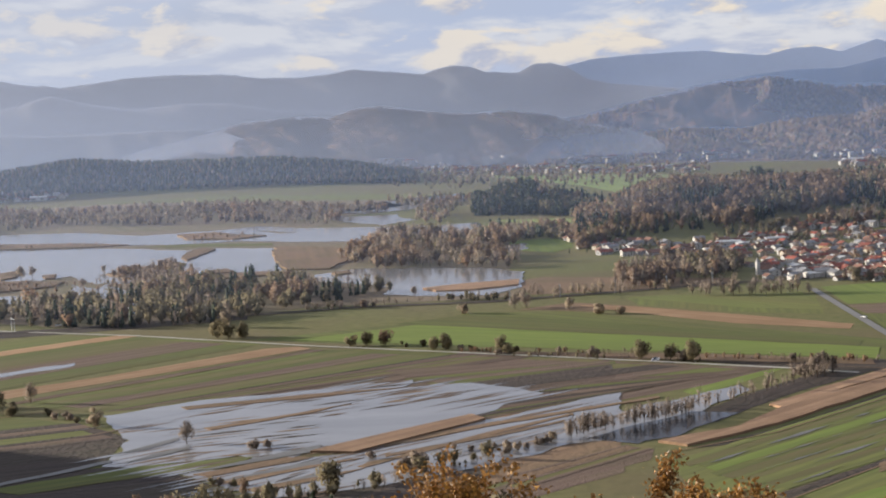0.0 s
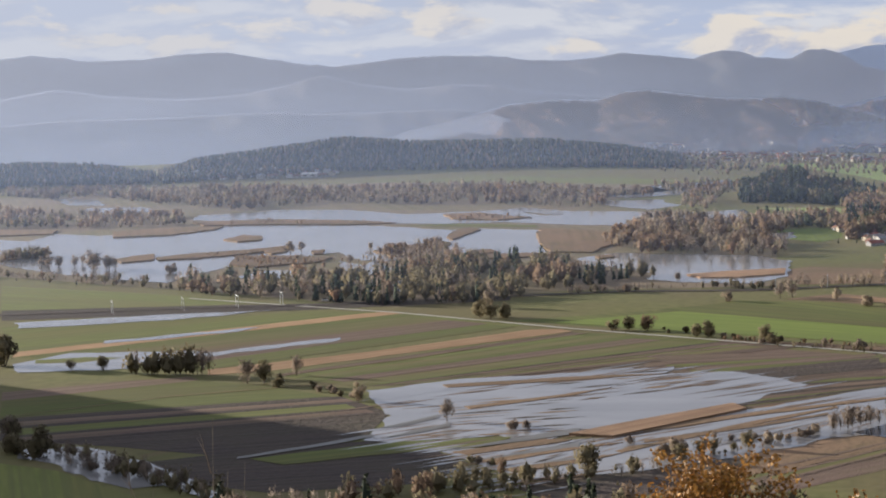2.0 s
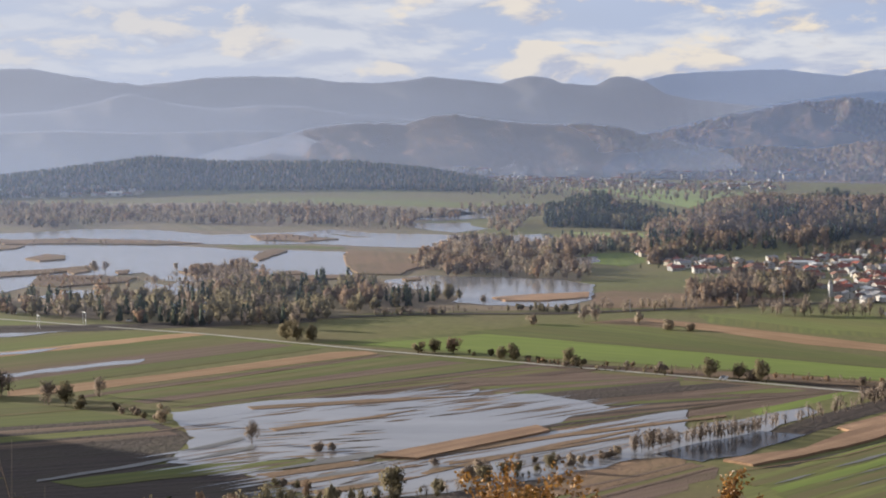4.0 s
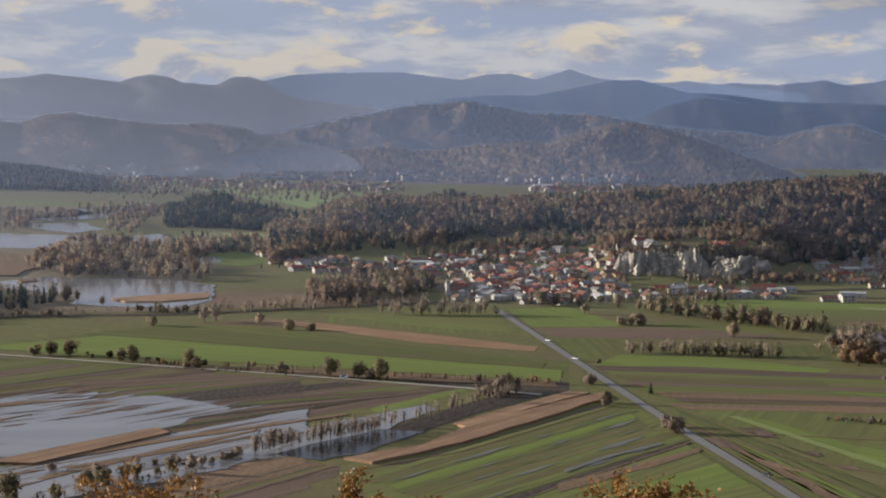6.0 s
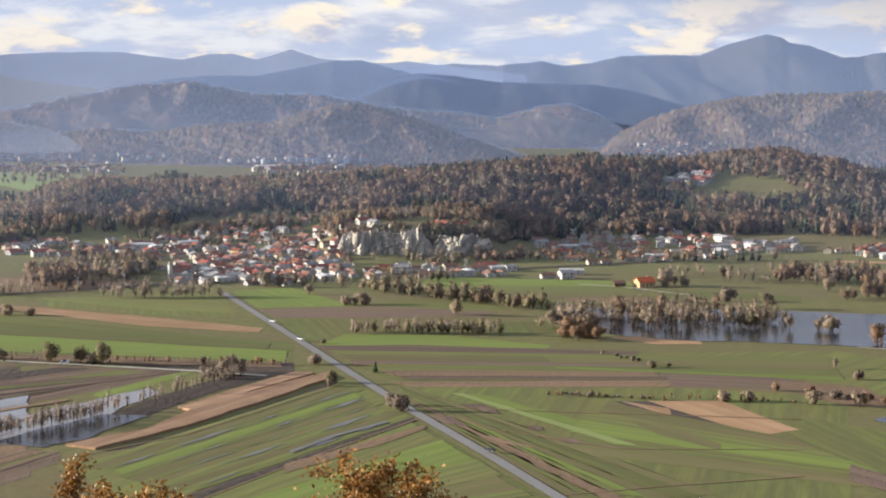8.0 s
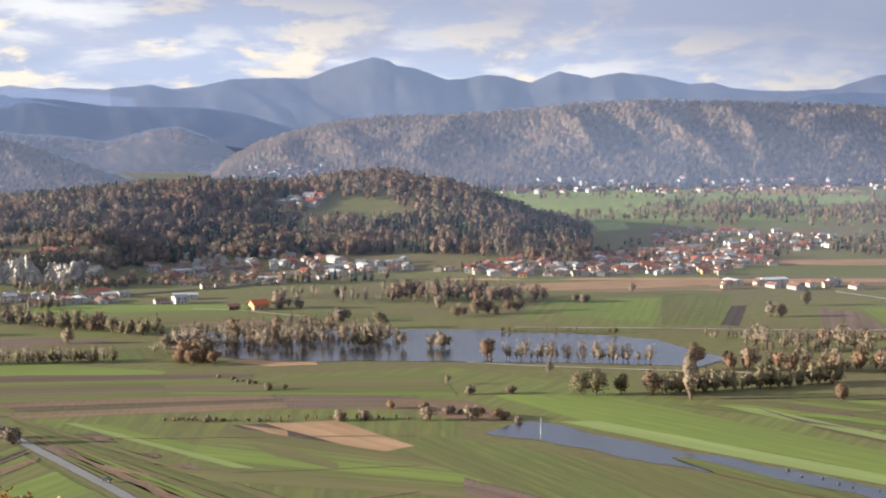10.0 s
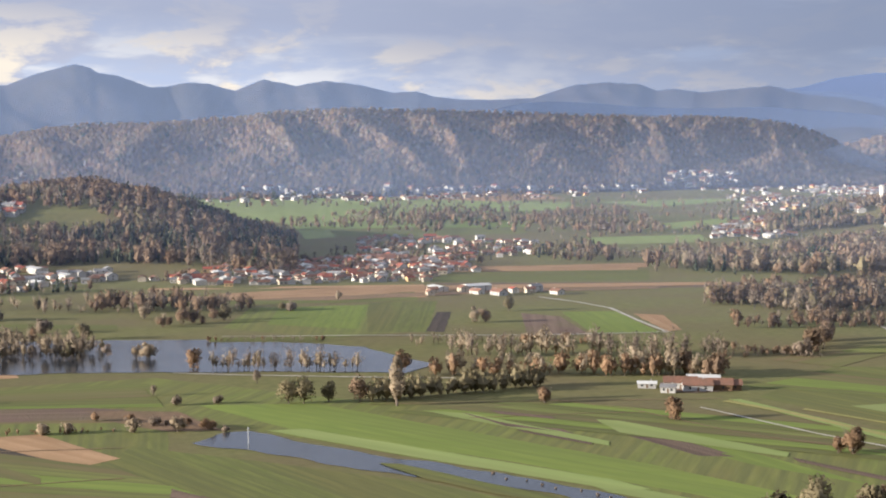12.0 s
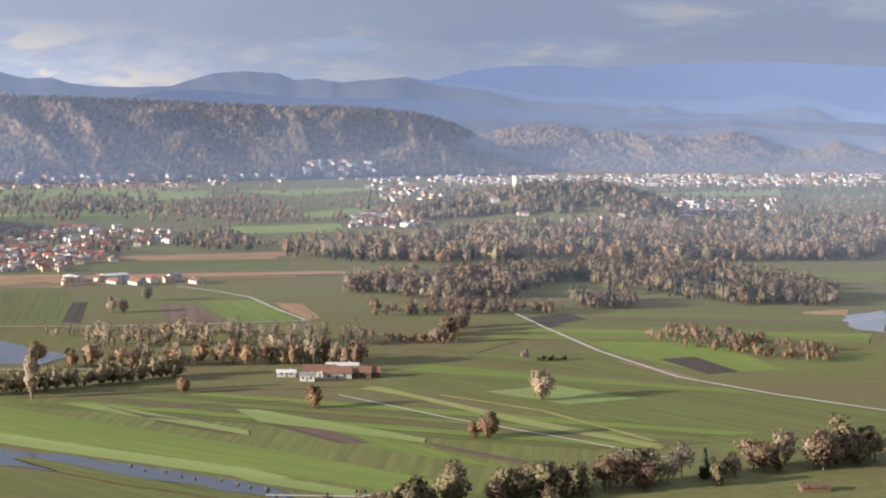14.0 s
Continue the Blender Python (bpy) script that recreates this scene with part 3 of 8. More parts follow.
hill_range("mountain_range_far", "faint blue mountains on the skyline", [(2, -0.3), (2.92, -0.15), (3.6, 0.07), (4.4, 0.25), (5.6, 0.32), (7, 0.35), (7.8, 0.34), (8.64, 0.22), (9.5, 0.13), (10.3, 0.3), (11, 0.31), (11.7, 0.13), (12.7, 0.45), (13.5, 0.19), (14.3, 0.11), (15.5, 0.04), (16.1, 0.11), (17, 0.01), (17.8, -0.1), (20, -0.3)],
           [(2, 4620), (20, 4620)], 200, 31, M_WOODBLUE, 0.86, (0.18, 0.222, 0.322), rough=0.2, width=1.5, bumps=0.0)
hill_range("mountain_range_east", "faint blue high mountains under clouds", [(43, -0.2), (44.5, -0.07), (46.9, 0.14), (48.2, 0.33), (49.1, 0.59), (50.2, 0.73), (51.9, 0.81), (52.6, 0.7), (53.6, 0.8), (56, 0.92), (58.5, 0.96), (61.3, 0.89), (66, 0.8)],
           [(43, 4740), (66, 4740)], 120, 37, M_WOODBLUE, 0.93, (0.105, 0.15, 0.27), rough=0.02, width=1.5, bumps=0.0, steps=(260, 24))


def mist_sheet(name, r, thick, top, fade, colour):
    """Thin upright tinted sheet that stands in for haze at a distance; fade gives the elevations between which it thins
    out.
    """
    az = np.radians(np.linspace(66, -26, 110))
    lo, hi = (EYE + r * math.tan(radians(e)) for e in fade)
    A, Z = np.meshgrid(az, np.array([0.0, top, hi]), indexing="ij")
    ob = grid_mesh(name, r * np.sin(A), r * np.cos(A), Z, mist_sheet_material(name, colour, thick, top, lo, hi))
    tagged(ob, "see-through tinted sheet standing in for pale blue autumn haze", "haze", kind="structure")


mist_sheet("haze_near", 1250, 0.07, 40, (-2.6, 0.6), (0.45, 0.57, 0.84))
mist_sheet("haze_fields", 1780, 0.10, 40, (-2.6, 0.6), (0.45, 0.57, 0.84))
mist_sheet("haze_valley", 2480, 0.12, 40, (-2.6, 0.4), (0.45, 0.56, 0.86))


# ---- fields, water and ways on the plain ----
def outline(corners, rough, seed):
    """The corners joined by lightly winding edges."""
    rng = random.Random(seed)
    pts = []
    for i, (x0, y0) in enumerate(corners):
        x1, y1 = corners[(i + 1) % len(corners)]
        length = math.hypot(x1 - x0, y1 - y0)
        n = max(1, min(40, int(length / 6)))
        nx, ny = (y1 - y0) / max(length, 0.01), -(x1 - x0) / max(length, 0.01)
        waves = [(rng.uniform(0.25, 1.3), rng.random() * 6.283) for _ in range(3)]
        for k in range(n):
            t = k / n
            o = rough * (sum(math.sin(w * k + p) for w, p in waves) * 0.3 + rng.uniform(-0.15, 0.15)) * min(1, 6 * t + 0.1, 6 - 6 * t + 0.1)
            pts.append((x0 + (x1 - x0) * t + nx * o, y0 + (y1 - y0) * t + ny * o))
    return pts


LAID = {}


def plot(name, material, lift, corners, label, category, rough=0.6, turn=None, tall=0.0):
    """A flat piece of ground with the object's x axis along its longest side."""
    LAID[material.name] = LAID.get(material.name, 0) + 1
    lift = 0.25 * (lift + 0.0007 * LAID[material.name] + LAID.get("over", 0))
    seed = int(abs(corners[0][0] * 7 + corners[0][1] * 3))
    best = max(range(len(corners)), key=lambda i: math.dist(corners[i], corners[(i + 1) % len(corners)]))
    (xa, ya), (xb, yb) = corners[best], corners[(best + 1) % len(corners)]
    ang = math.atan2(yb - ya, xb - xa) if turn is None else radians(turn)
    cx, cy = sum(p[0] for p in corners) / len(corners), sum(p[1] for p in corners) / len(corners)
    c, s = math.cos(-ang), math.sin(-ang)
    bm = bmesh.new()
    vs = [bm.verts.new(((x - cx) * c - (y - cy) * s, (x - cx) * s + (y - cy) * c, 0)) for x, y in outline(corners, rough, seed)]
    f = bm.faces.new(vs)
    bmesh.ops.triangulate(bm, faces=[f], ngon_method="EAR_CLIP")
    bmesh.ops.recalc_face_normals(bm, faces=bm.faces)
    if bm.faces[:][0].normal.z < 0:
        bmesh.ops.reverse_faces(bm, faces=bm.faces)
    if tall:
        edge = [e for e in bm.edges if e.is_boundary]
        skirt = bmesh.ops.extrude_edge_only(bm, edges=edge)["geom"]
        for v in bm.verts:
            v.co.z = tall * random.uniform(0.97, 1.03)
        for v in skirt:
            if isinstance(v, bmesh.types.BMVert):
                v.co.z = -0.4
        bmesh.ops.recalc_face_normals(bm, faces=bm.faces)
    me = bpy.data.meshes.new(name)
    bm.to_mesh(me)
    bm.free()
    me.materials.append(material)
    ob = new(name, me)
    ob.matrix_world = Matrix.Translation((cx, cy, lift)) @ Matrix.Rotation(ang, 4, "Z")
    return tagged(ob, label, category, kind="structure")


def green(*c):
    return plot("field", M_GREEN, 0.10, c, "mown green grass field on the plain", "field")


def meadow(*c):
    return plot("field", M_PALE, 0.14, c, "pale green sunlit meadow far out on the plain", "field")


def lush(*c):
    return plot("field", M_LUSH, 0.18, c, "bright green young crop field", "field")


def olive(*c):
    return plot("field", M_OLIVE, 0.04, c, "olive and yellowish old pasture strip", "field")


def soil(*c):
    return plot("field", M_SOIL, 0.25, c, "brown ploughed soil strip", "field")


def dark(*c):
    return plot("field", M_DARK, 0.38, c, "dark wet ploughed soil plot", "field")


def straw(*c):
    return plot("field", M_STRAW, 0.44, c, "pale tan stubble strip", "field", 0.8)


def reed(*c):
    return plot("field", M_REED, 1.00, c, "rust brown dry reed patch", "field", 1.0, None, 0.9)


def sedge(*c):
    return plot("field", M_SEDGE, 0.32, c, "brown sedge and weeds strip", "field", 1.2)


def flood(*c):
    return plot("water", M_FLOOD, 1.06, c, "shallow grey flood water lying on fields", "water", 3.5, 0)


def pond(*c):
    return plot("water", M_POND, 1.11, c, "still blue grey flood pond", "water", 3.0, 0)


def puddle(*c):
    return plot("water", M_PUDDLE, 1.13, c, "thin strip of rain water in wet grass", "water", 0.9, 0)


def isle(*c):
    return plot("field", M_SEDGE, 1.16, c, "brown sedge bank standing out of the water", "field", 0.8, None, 0.2)


def reedbank(*c):
    return plot("field", M_SEDGE, 1.16, c, "tall brown reed bank standing in the flood water", "field", 2.4, None, 1.0)


def grassbank(*c):
    return plot("field", M_GREEN, 1.22, c, "green grass strip standing out of the water", "field", 1.2)


def strips(a, b, c, d, kinds, seed):
    """Narrow plots side by side between the long sides a-b and d-c."""
    rng = random.Random(seed)
    cuts, t = [0.0], 0.0
    while t < 1:
        t += rng.uniform(0.5, 1.6) / len(kinds)
        cuts.append(min(t, 1.0))
    for k, (t0, t1) in enumerate(zip(cuts, cuts[1:])):
        at = lambda p, q, t: (p[0] + (q[0] - p[0]) * t, p[1] + (q[1] - p[1]) * t)
        u0, u1 = rng.uniform(0, 0.06), 1 - rng.uniform(0, 0.06)
        kind = kinds[k % len(kinds)]
        p0, p1, p2, p3 = at(a, d, t0), at(b, c, t0), at(b, c, t1), at(a, d, t1)
        LAID["over"] = 0.45
        (green if kind is puddle else kind)(at(p0, p1, u0), at(p0, p1, u1), at(p3, p2, u1), at(p3, p2, u0))
        LAID["over"] = 0
        if kind is puddle:
            # broken, narrow lengths of standing water in the furrow
            s0 = rng.uniform(0, 0.25)
            while s0 < 0.9:
                s1 = min(0.97, s0 + rng.uniform(0.08, 0.3))
                w0, w1 = rng.uniform(0.1, 0.35), rng.uniform(0.5, 0.75)
                e = (s0 + s1) / 2
                ring = [(s0, (w0 + w1) / 2), (e, w0), (s1, (w0 + w1) / 2), (e, w1)]
                puddle(*[at(at(p0, p1, u), at(p3, p2, u), w) for u, w in ring])
                s0 = s1 + rng.uniform(0.03, 0.2)


def furrows(a, b, c, d, n, seed):
    """Broken dark ridges of plough land that stand out of shallow water, along a-b and d-c."""
    rng = random.Random(seed)
    at = lambda p, q, t: (p[0] + (q[0] - p[0]) * t, p[1] + (q[1] - p[1]) * t)
    for k in range(n):
        v = (k + rng.uniform(0.2, 0.8)) / n
        p, q = at(a, d, v), at(b, c, v)
        s0 = rng.uniform(0, 0.3)
        while s0 < 0.85:
            s1 = min(1.0, s0 + rng.uniform(0.15, 0.45))
            w = rng.uniform(0.12, 0.32) / n
            mid = s0 + (s1 - s0) * rng.uniform(0.3, 0.7)
            ring = [at(p, q, s0), at(at(a, d, v - w), at(b, c, v - w), mid), at(p, q, s1), at(at(a, d, v + w), at(b, c, v + w), mid)]
            plot("field", rng.choice((M_SEDGE, M_DARK, M_SOIL)), 1.18, ring, "thin furrow ridge standing out of the flood water", "field", 0.4)
            s0 = s1 + rng.uniform(0.02, 0.15)


def tongues(kind, a, b, way, n, long, wide, seed):
    """Thin pointed strips, strewn between a and b, that run along the furrows."""
    rng = random.Random(seed)
    d = math.hypot(*way)
    ux, uy = way[0] / d, way[1] / d
    for k in range(n):
        t = (k + rng.random()) / n
        x, y = a[0] + (b[0] - a[0]) * t + rng.uniform(-6, 6), a[1] + (b[1] - a[1]) * t + rng.uniform(-6, 6)
        l, w = long * rng.uniform(0.5, 1.3), wide * rng.uniform(0.5, 1.2)
        p, q, m = (x - ux * l * 0.5, y - uy * l * 0.5), (x + ux * l * 0.5, y + uy * l * 0.5), rng.uniform(-0.2, 0.2) * l
        kind(p, (x + ux * m - uy * w, y + uy * m + ux * w), q, (x + ux * m + uy * w, y + uy * m - ux * w))


def thin_water(*c):
    return plot("water", M_FLOOD, 1.20, c, "thin tongue of flood water in a furrow", "water", 0.5, 0)


def thin_land(*c):
    return plot("field", M_SOIL, 1.19, c, "brown furrow ridge standing out of flood water", "field", 0.5)


def way(name, material, width, lift, points, label, category):
    """A road or track of even width along a line."""
    bm = bmesh.new()
    fine = []
    for i in range(len(points) - 1):
        for k in range(8):
            t = k / 8
            fine.append((points[i][0] * (1 - t) + points[i + 1][0] * t, points[i][1] * (1 - t) + points[i + 1][1] * t))
    fine.append(points[-1])
    pairs = []
    for i, p in enumerate(fine):
        a, b = fine[max(0, i - 1)], fine[min(len(fine) - 1, i + 1)]
        d = math.hypot(b[0] - a[0], b[1] - a[1])
        nx, ny = -(b[1] - a[1]) / d * width / 2, (b[0] - a[0]) / d * width / 2
        z = float(land(p[0], p[1])) + 0.25 * lift
        pairs.append([bm.verts.new((p[0] + nx, p[1] + ny, z)), bm.verts.new((p[0] - nx, p[1] - ny, z))])
    for (a, b), (c, d) in zip(pairs, pairs[1:]):
        bm.faces.new((b, d, c, a))
    me = bpy.data.meshes.new(name)
    bm.to_mesh(me)
    bm.free()
    me.materials.append(material)
    return tagged(new(name, me), label, category, kind="structure")


green((-558, 1436), (-399, 1361), (-314, 1308), (-367, 1291), (-499, 1281))
green((-465, 1192), (-266, 1252), (-215, 1247), (-415, 1080))
straw((-415, 1080), (-233, 1238), (-215, 1247), (-205, 1237), (-408, 1060))
flood((-373, 1123), (-306, 1166), (-282, 1185), (-303, 1153), (-370, 1111))
green((-408, 1060), (-205, 1237), (-116, 1175), (-277, 1008))
flood((-295, 1069), (-261, 1098), (-226, 1126), (-226, 1110), (-261, 1080), (-291, 1054))
flood((-398, 1034), (-378, 1074), (-300, 1076), (-296, 1050), (-328, 1033), (-322, 1013), (-383, 1003))
grassbank((-389, 1047), (-362, 1057), (-338, 1054), (-359, 1036), (-385, 1035))
straw((-277, 1008), (-201, 1065), (-115, 1150), (-95, 1152), (-87, 1141), (-239, 1003), (-272, 989))
green((-236, 989), (-87, 1139), (2, 1095), (-52, 1038), (-180, 949), (-207, 965))
olive((-208, 972), (-156, 1023), (-116, 1055), (-114, 1039), (-165, 965), (-192, 953))
soil((-180, 949), (-55, 1036), (2, 1095), (44, 1068), (-21, 1009), (-146, 954))
olive((-27, 1006), (52, 1057), (89, 1040), (6, 981))
soil((6, 981), (69, 1042), (89, 1036), (85, 991), (36, 950))
lush((10, 901), (41, 946), (85, 991), (82, 959), (34, 918))
sedge((12, 886), (82, 959), (81, 939), (17, 875))
flood((-176, 935), (-136, 966), (-79, 985), (-24, 1004), (-29, 980), (8, 984), (43, 943), (10, 892), (-31, 853), (-64, 820), (-82, 801), (-96, 818), (-138, 801), (-154, 807), (-151, 866), (-165, 899))
flood((-63, 807), (-46, 811), (12, 876), (80, 934), (73, 851), (48, 831), (13, 806), (-10, 783), (-39, 746), (-60, 733), (-78, 732), (-102, 765), (-116, 782), (-82, 802))
reed((-65, 817), (-46, 811), (12, 876), (6, 889), (-31, 853))
isle((-43, 782), (12, 844), (53, 883), (53, 878), (14, 838), (-40, 779))
isle((-111, 781), (-75, 808), (-63, 807), (-65, 803), (-103, 775))
isle((-97, 764), (-64, 788), (-41, 800), (-64, 782), (-92, 759))
isle((-86, 747), (-58, 765), (-40, 778), (-55, 760), (-81, 741))
isle((-139, 950), (-78, 971), (-26, 980), (-77, 960), (-135, 942))
isle((-120, 888), (-74, 920), (-53, 938), (-73, 914), (-116, 882))
grassbank((-195, 769), (-139, 804), (-89, 814), (-98, 797), (-137, 778), (-178, 757))
sedge((-147, 857), (-128, 870), (-86, 848), (-72, 825), (-98, 840), (-132, 859))
soil((-368, 939), (-318, 969), (-280, 984), (-272, 973), (-359, 914))
green((-359, 914), (-272, 971), (-228, 953), (-188, 917), (-234, 904), (-341, 867))
dark((-340, 864), (-233, 901), (-186, 920), (-153, 874), (-154, 821), (-198, 771), (-262, 796), (-320, 811))
olive((-248, 783), (-204, 818), (-153, 874), (-149, 866), (-197, 798), (-238, 765))
# dark soil in the hill's shade; that shade is put into the colour too
dark((-237, 764), (-191, 792), (-149, 807), (-121, 789), (-101, 759), (-112, 723), (-171, 705), (-217, 726))
flood((-304, 792), (-293, 783), (-280, 796), (-257, 780), (-234, 759), (-221, 742), (-191, 707), (-192, 694), (-217, 718), (-229, 712), (-254, 733), (-278, 761), (-297, 771))
green((-301, 762), (-271, 747), (-236, 712), (-195, 673), (-198, 660), (-276, 662), (-314, 757))
dark((-80, 717), (-39, 751), (-6, 777), (12, 760), (-16, 710), (-56, 683))
sedge((-17, 750), (30, 811), (70, 815), (67, 785), (23, 748), (-5, 719))
soil((-5, 709), (27, 748), (67, 782), (64, 747), (15, 699))
plot("field", M_MARSH, 0.02, ((-1159, 2855), (-715, 2751), (-455, 2707), (-13, 2592), (41, 2281), (19, 2032), (65, 1848), (44, 1680), (51, 1362), (-107, 1349), (-216, 1267), (-308, 1331), (-411, 1399), (-587, 1508), (-622, 1522)), "brown and olive sedge marsh between flood waters", "marsh", 4.0)
flood((-724, 1863), (-684, 1837), (-683, 1919), (-624, 1887), (-559, 1912), (-521, 1970), (-467, 1979), (-378, 1958), (-325, 1925), (-259, 1871), (-233, 1884), (-172, 1852), (-161, 1749), (-146, 1626), (-195, 1616), (-230, 1622), (-268, 1581), (-298, 1586), (-333, 1665), (-364, 1621), (-401, 1567), (-419, 1492), (-425, 1438), (-479, 1473), (-544, 1523), (-582, 1559), (-624, 1603))
flood((-579, 2072), (-591, 2138), (-550, 2160), (-505, 2198), (-419, 2175), (-339, 2088), (-230, 2123), (-184, 2033), (-99, 2026), (-87, 1883), (-150, 1911), (-212, 1953), (-282, 1949), (-332, 1968), (-398, 1998), (-482, 2040), (-530, 2030))
flood((-243, 2127), (-214, 2151), (-158, 2087), (-89, 2061), (-40, 2025), (31, 2060), (35, 1969), (-22, 1941), (-90, 1944))
flood((-141, 2320), (-98, 2268), (-45, 2309), (23, 2430), (17, 2581), (-35, 2517), (-85, 2478), (-54, 2382), (-100, 2326))
flood((-142, 2235), (-44, 2233), (-36, 2143), (-72, 2080), (-118, 2150))
flood((-897, 2504), (-814, 2457), (-766, 2334), (-823, 2360))
flood((-777, 2290), (-707, 2299), (-657, 2213), (-740, 2201))
flood((-876, 2299), (-800, 2175), (-775, 2074), (-841, 2185))
flood((-113, 1578), (-85, 1615), (-32, 1596), (27, 1572), (57, 1527), (51, 1416), (24, 1373), (-29, 1391), (-54, 1412), (-45, 1449), (-79, 1494), (-108, 1528))
flood((-264, 1412), (-242, 1428), (-222, 1429), (-221, 1374), (-232, 1341), (-251, 1357))
flood((-318, 1590), (-291, 1549), (-288, 1585), (-256, 1509), (-272, 1471), (-297, 1507))
flood((46, 1762), (67, 1780), (71, 1723), (50, 1700))
flood((-378, 1478), (-365, 1517), (-333, 1521), (-331, 1471), (-354, 1436))
reedbank((-624, 1926), (-574, 1962), (-515, 1962), (-516, 1928), (-547, 1871), (-602, 1857))
reedbank((-475, 1807), (-467, 1854), (-443, 1836), (-434, 1798), (-454, 1779))
reedbank((-493, 1638), (-464, 1673), (-427, 1692), (-393, 1728), (-381, 1699), (-418, 1655), (-451, 1626), (-483, 1613))
reedbank((-528, 1625), (-517, 1657), (-503, 1670), (-490, 1618), (-512, 1598))
reedbank((-407, 1563), (-419, 1640), (-366, 1631), (-327, 1610), (-334, 1574), (-380, 1541))
reedbank((-649, 1670), (-629, 1703), (-617, 1716), (-607, 1673), (-635, 1633))
reedbank((-781, 1981), (-698, 1962), (-684, 1912), (-750, 1900))
reedbank((-253, 1785), (-256, 1845), (-244, 1887), (-230, 1865), (-239, 1799), (-244, 1760))
reedbank((-215, 1619), (-147, 1617), (-134, 1605), (-172, 1579), (-210, 1581))
reedbank((-100, 1585), (-86, 1596), (-83, 1573), (-96, 1561))
reedbank((-302, 1664), (-277, 1701), (-254, 1751), (-240, 1726), (-244, 1649), (-273, 1610))
reedbank((-568, 2032), (-484, 2048), (-388, 2010), (-332, 1968), (-378, 1958), (-467, 1979), (-542, 1982))
reedbank((-296, 2069), (-257, 2082), (-227, 2036), (-193, 2005), (-226, 1978), (-277, 2005))
reedbank((-413, 1690), (-398, 1703), (-382, 1679), (-391, 1650))
reedbank((-360, 1675), (-349, 1683), (-343, 1647), (-351, 1643))
reedbank((-214, 1648), (-196, 1660), (-187, 1629), (-206, 1622))
reedbank((-170, 1814), (-169, 1864), (-112, 1826), (-87, 1762), (-93, 1681), (-104, 1618), (-141, 1625), (-158, 1710))
reed((-23, 1434), (8, 1453), (51, 1466), (49, 1431), (12, 1410), (-13, 1414))
grassbank((-327, 1939), (-270, 1946), (-179, 1911), (-176, 1884), (-265, 1911))
green((7, 2106), (45, 2162), (172, 2059), (165, 1971), (88, 2006), (35, 1962))
green((-544, 2740), (-393, 2737), (-88, 2596), (-86, 2536), (-365, 2649))
lush((55, 1806), (92, 1819), (135, 1771), (105, 1701), (68, 1733))
green((-568, 2885), (-383, 2808), (28, 2569), (19, 2457), (-366, 2682))
dark((-499, 1281), (-371, 1292), (-267, 1297), (-143, 1317), (-141, 1298), (-264, 1263), (-478, 1226))
flood((-465, 1213), (-366, 1247), (-299, 1260), (-358, 1217), (-451, 1185))
green((-130, 1193), (-38, 1234), (14, 1280), (77, 1259), (169, 1151), (243, 1072), (226, 999), (143, 1040), (31, 1115), (-36, 1137))
lush((-36, 1192), (-2, 1249), (16, 1214), (52, 1141), (18, 1112), (-29, 1149))
sedge((44, 1283), (80, 1311), (123, 1272), (92, 1253))
straw((83, 1294), (123, 1269), (193, 1192), (239, 1139), (232, 1119), (171, 1166), (110, 1246))
green((120, 1318), (194, 1316), (244, 1288), (231, 1189), (180, 1220), (124, 1278))
dark((135, 1047), (226, 999), (217, 960), (173, 984), (134, 1020))
sedge((43, 1454), (70, 1482), (209, 1412), (202, 1366), (56, 1365))
soil((-42, 1065), (-2, 1087), (49, 1051), (120, 1015), (165, 988), (123, 944), (42, 893), (11, 898), (33, 939), (-38, 970))
olive((-39, 988), (7, 1037), (49, 1051), (84, 1025), (17, 979), (-38, 962))
lush((11, 898), (74, 970), (126, 1014), (148, 999), (77, 935), (26, 888))
dark((53, 956), (81, 990), (82, 983), (58, 948))
soil((26, 888), (89, 941), (159, 993), (165, 988), (98, 928), (49, 892))
lush((110, 929), (145, 977), (171, 987), (140, 945), (114, 916))
flood((-76, 783), (-46, 801), (-32, 805), (48, 860), (114, 916), (140, 941), (143, 924), (108, 867), (82, 817), (45, 808), (9, 769), (-30, 744), (-71, 731))
isle((-34, 836), (15, 868), (97, 918), (97, 913), (15, 860), (-33, 823))
isle((-32, 805), (15, 838), (48, 866), (48, 861), (14, 832), (-32, 799))
pond((55, 821), (108, 874), (128, 864), (97, 821), (75, 803))
dark((84, 836), (141, 916), (190, 977), (220, 974), (163, 912), (136, 877), (115, 845))
reed((144, 879), (179, 921), (219, 965), (228, 959), (186, 914), (149, 869))
reed((84, 804), (123, 830), (151, 875), (204, 931), (234, 958), (235, 944), (190, 890), (139, 831), (95, 793))
dark((98, 789), (137, 823), (188, 881), (233, 935), (231, 923), (185, 866), (118, 795))
soil((23, 756), (59, 778), (81, 792), (77, 769), (41, 737), (21, 725))
olive((13, 747), (36, 781), (71, 803), (82, 795), (42, 763))
green((83, 762), (135, 810), (222, 908), (241, 937), (243, 828), (173, 755), (114, 697), (87, 704))
olive((96, 771), (152, 818), (212, 880), (212, 865), (148, 799), (103, 753))
dark((116, 697), (173, 755), (243, 828), (242, 819), (170, 742), (119, 689))
green((119, 689), (170, 742), (242, 819), (243, 747), (244, 663), (241, 615), (126, 635))
lush((128, 667), (190, 728), (237, 784), (236, 772), (186, 712), (129, 651))
green((261, 930), (323, 903), (389, 871), (463, 824), (319, 563), (244, 623), (251, 848))
olive((251, 851), (268, 786), (279, 713), (296, 659), (288, 642), (253, 646))
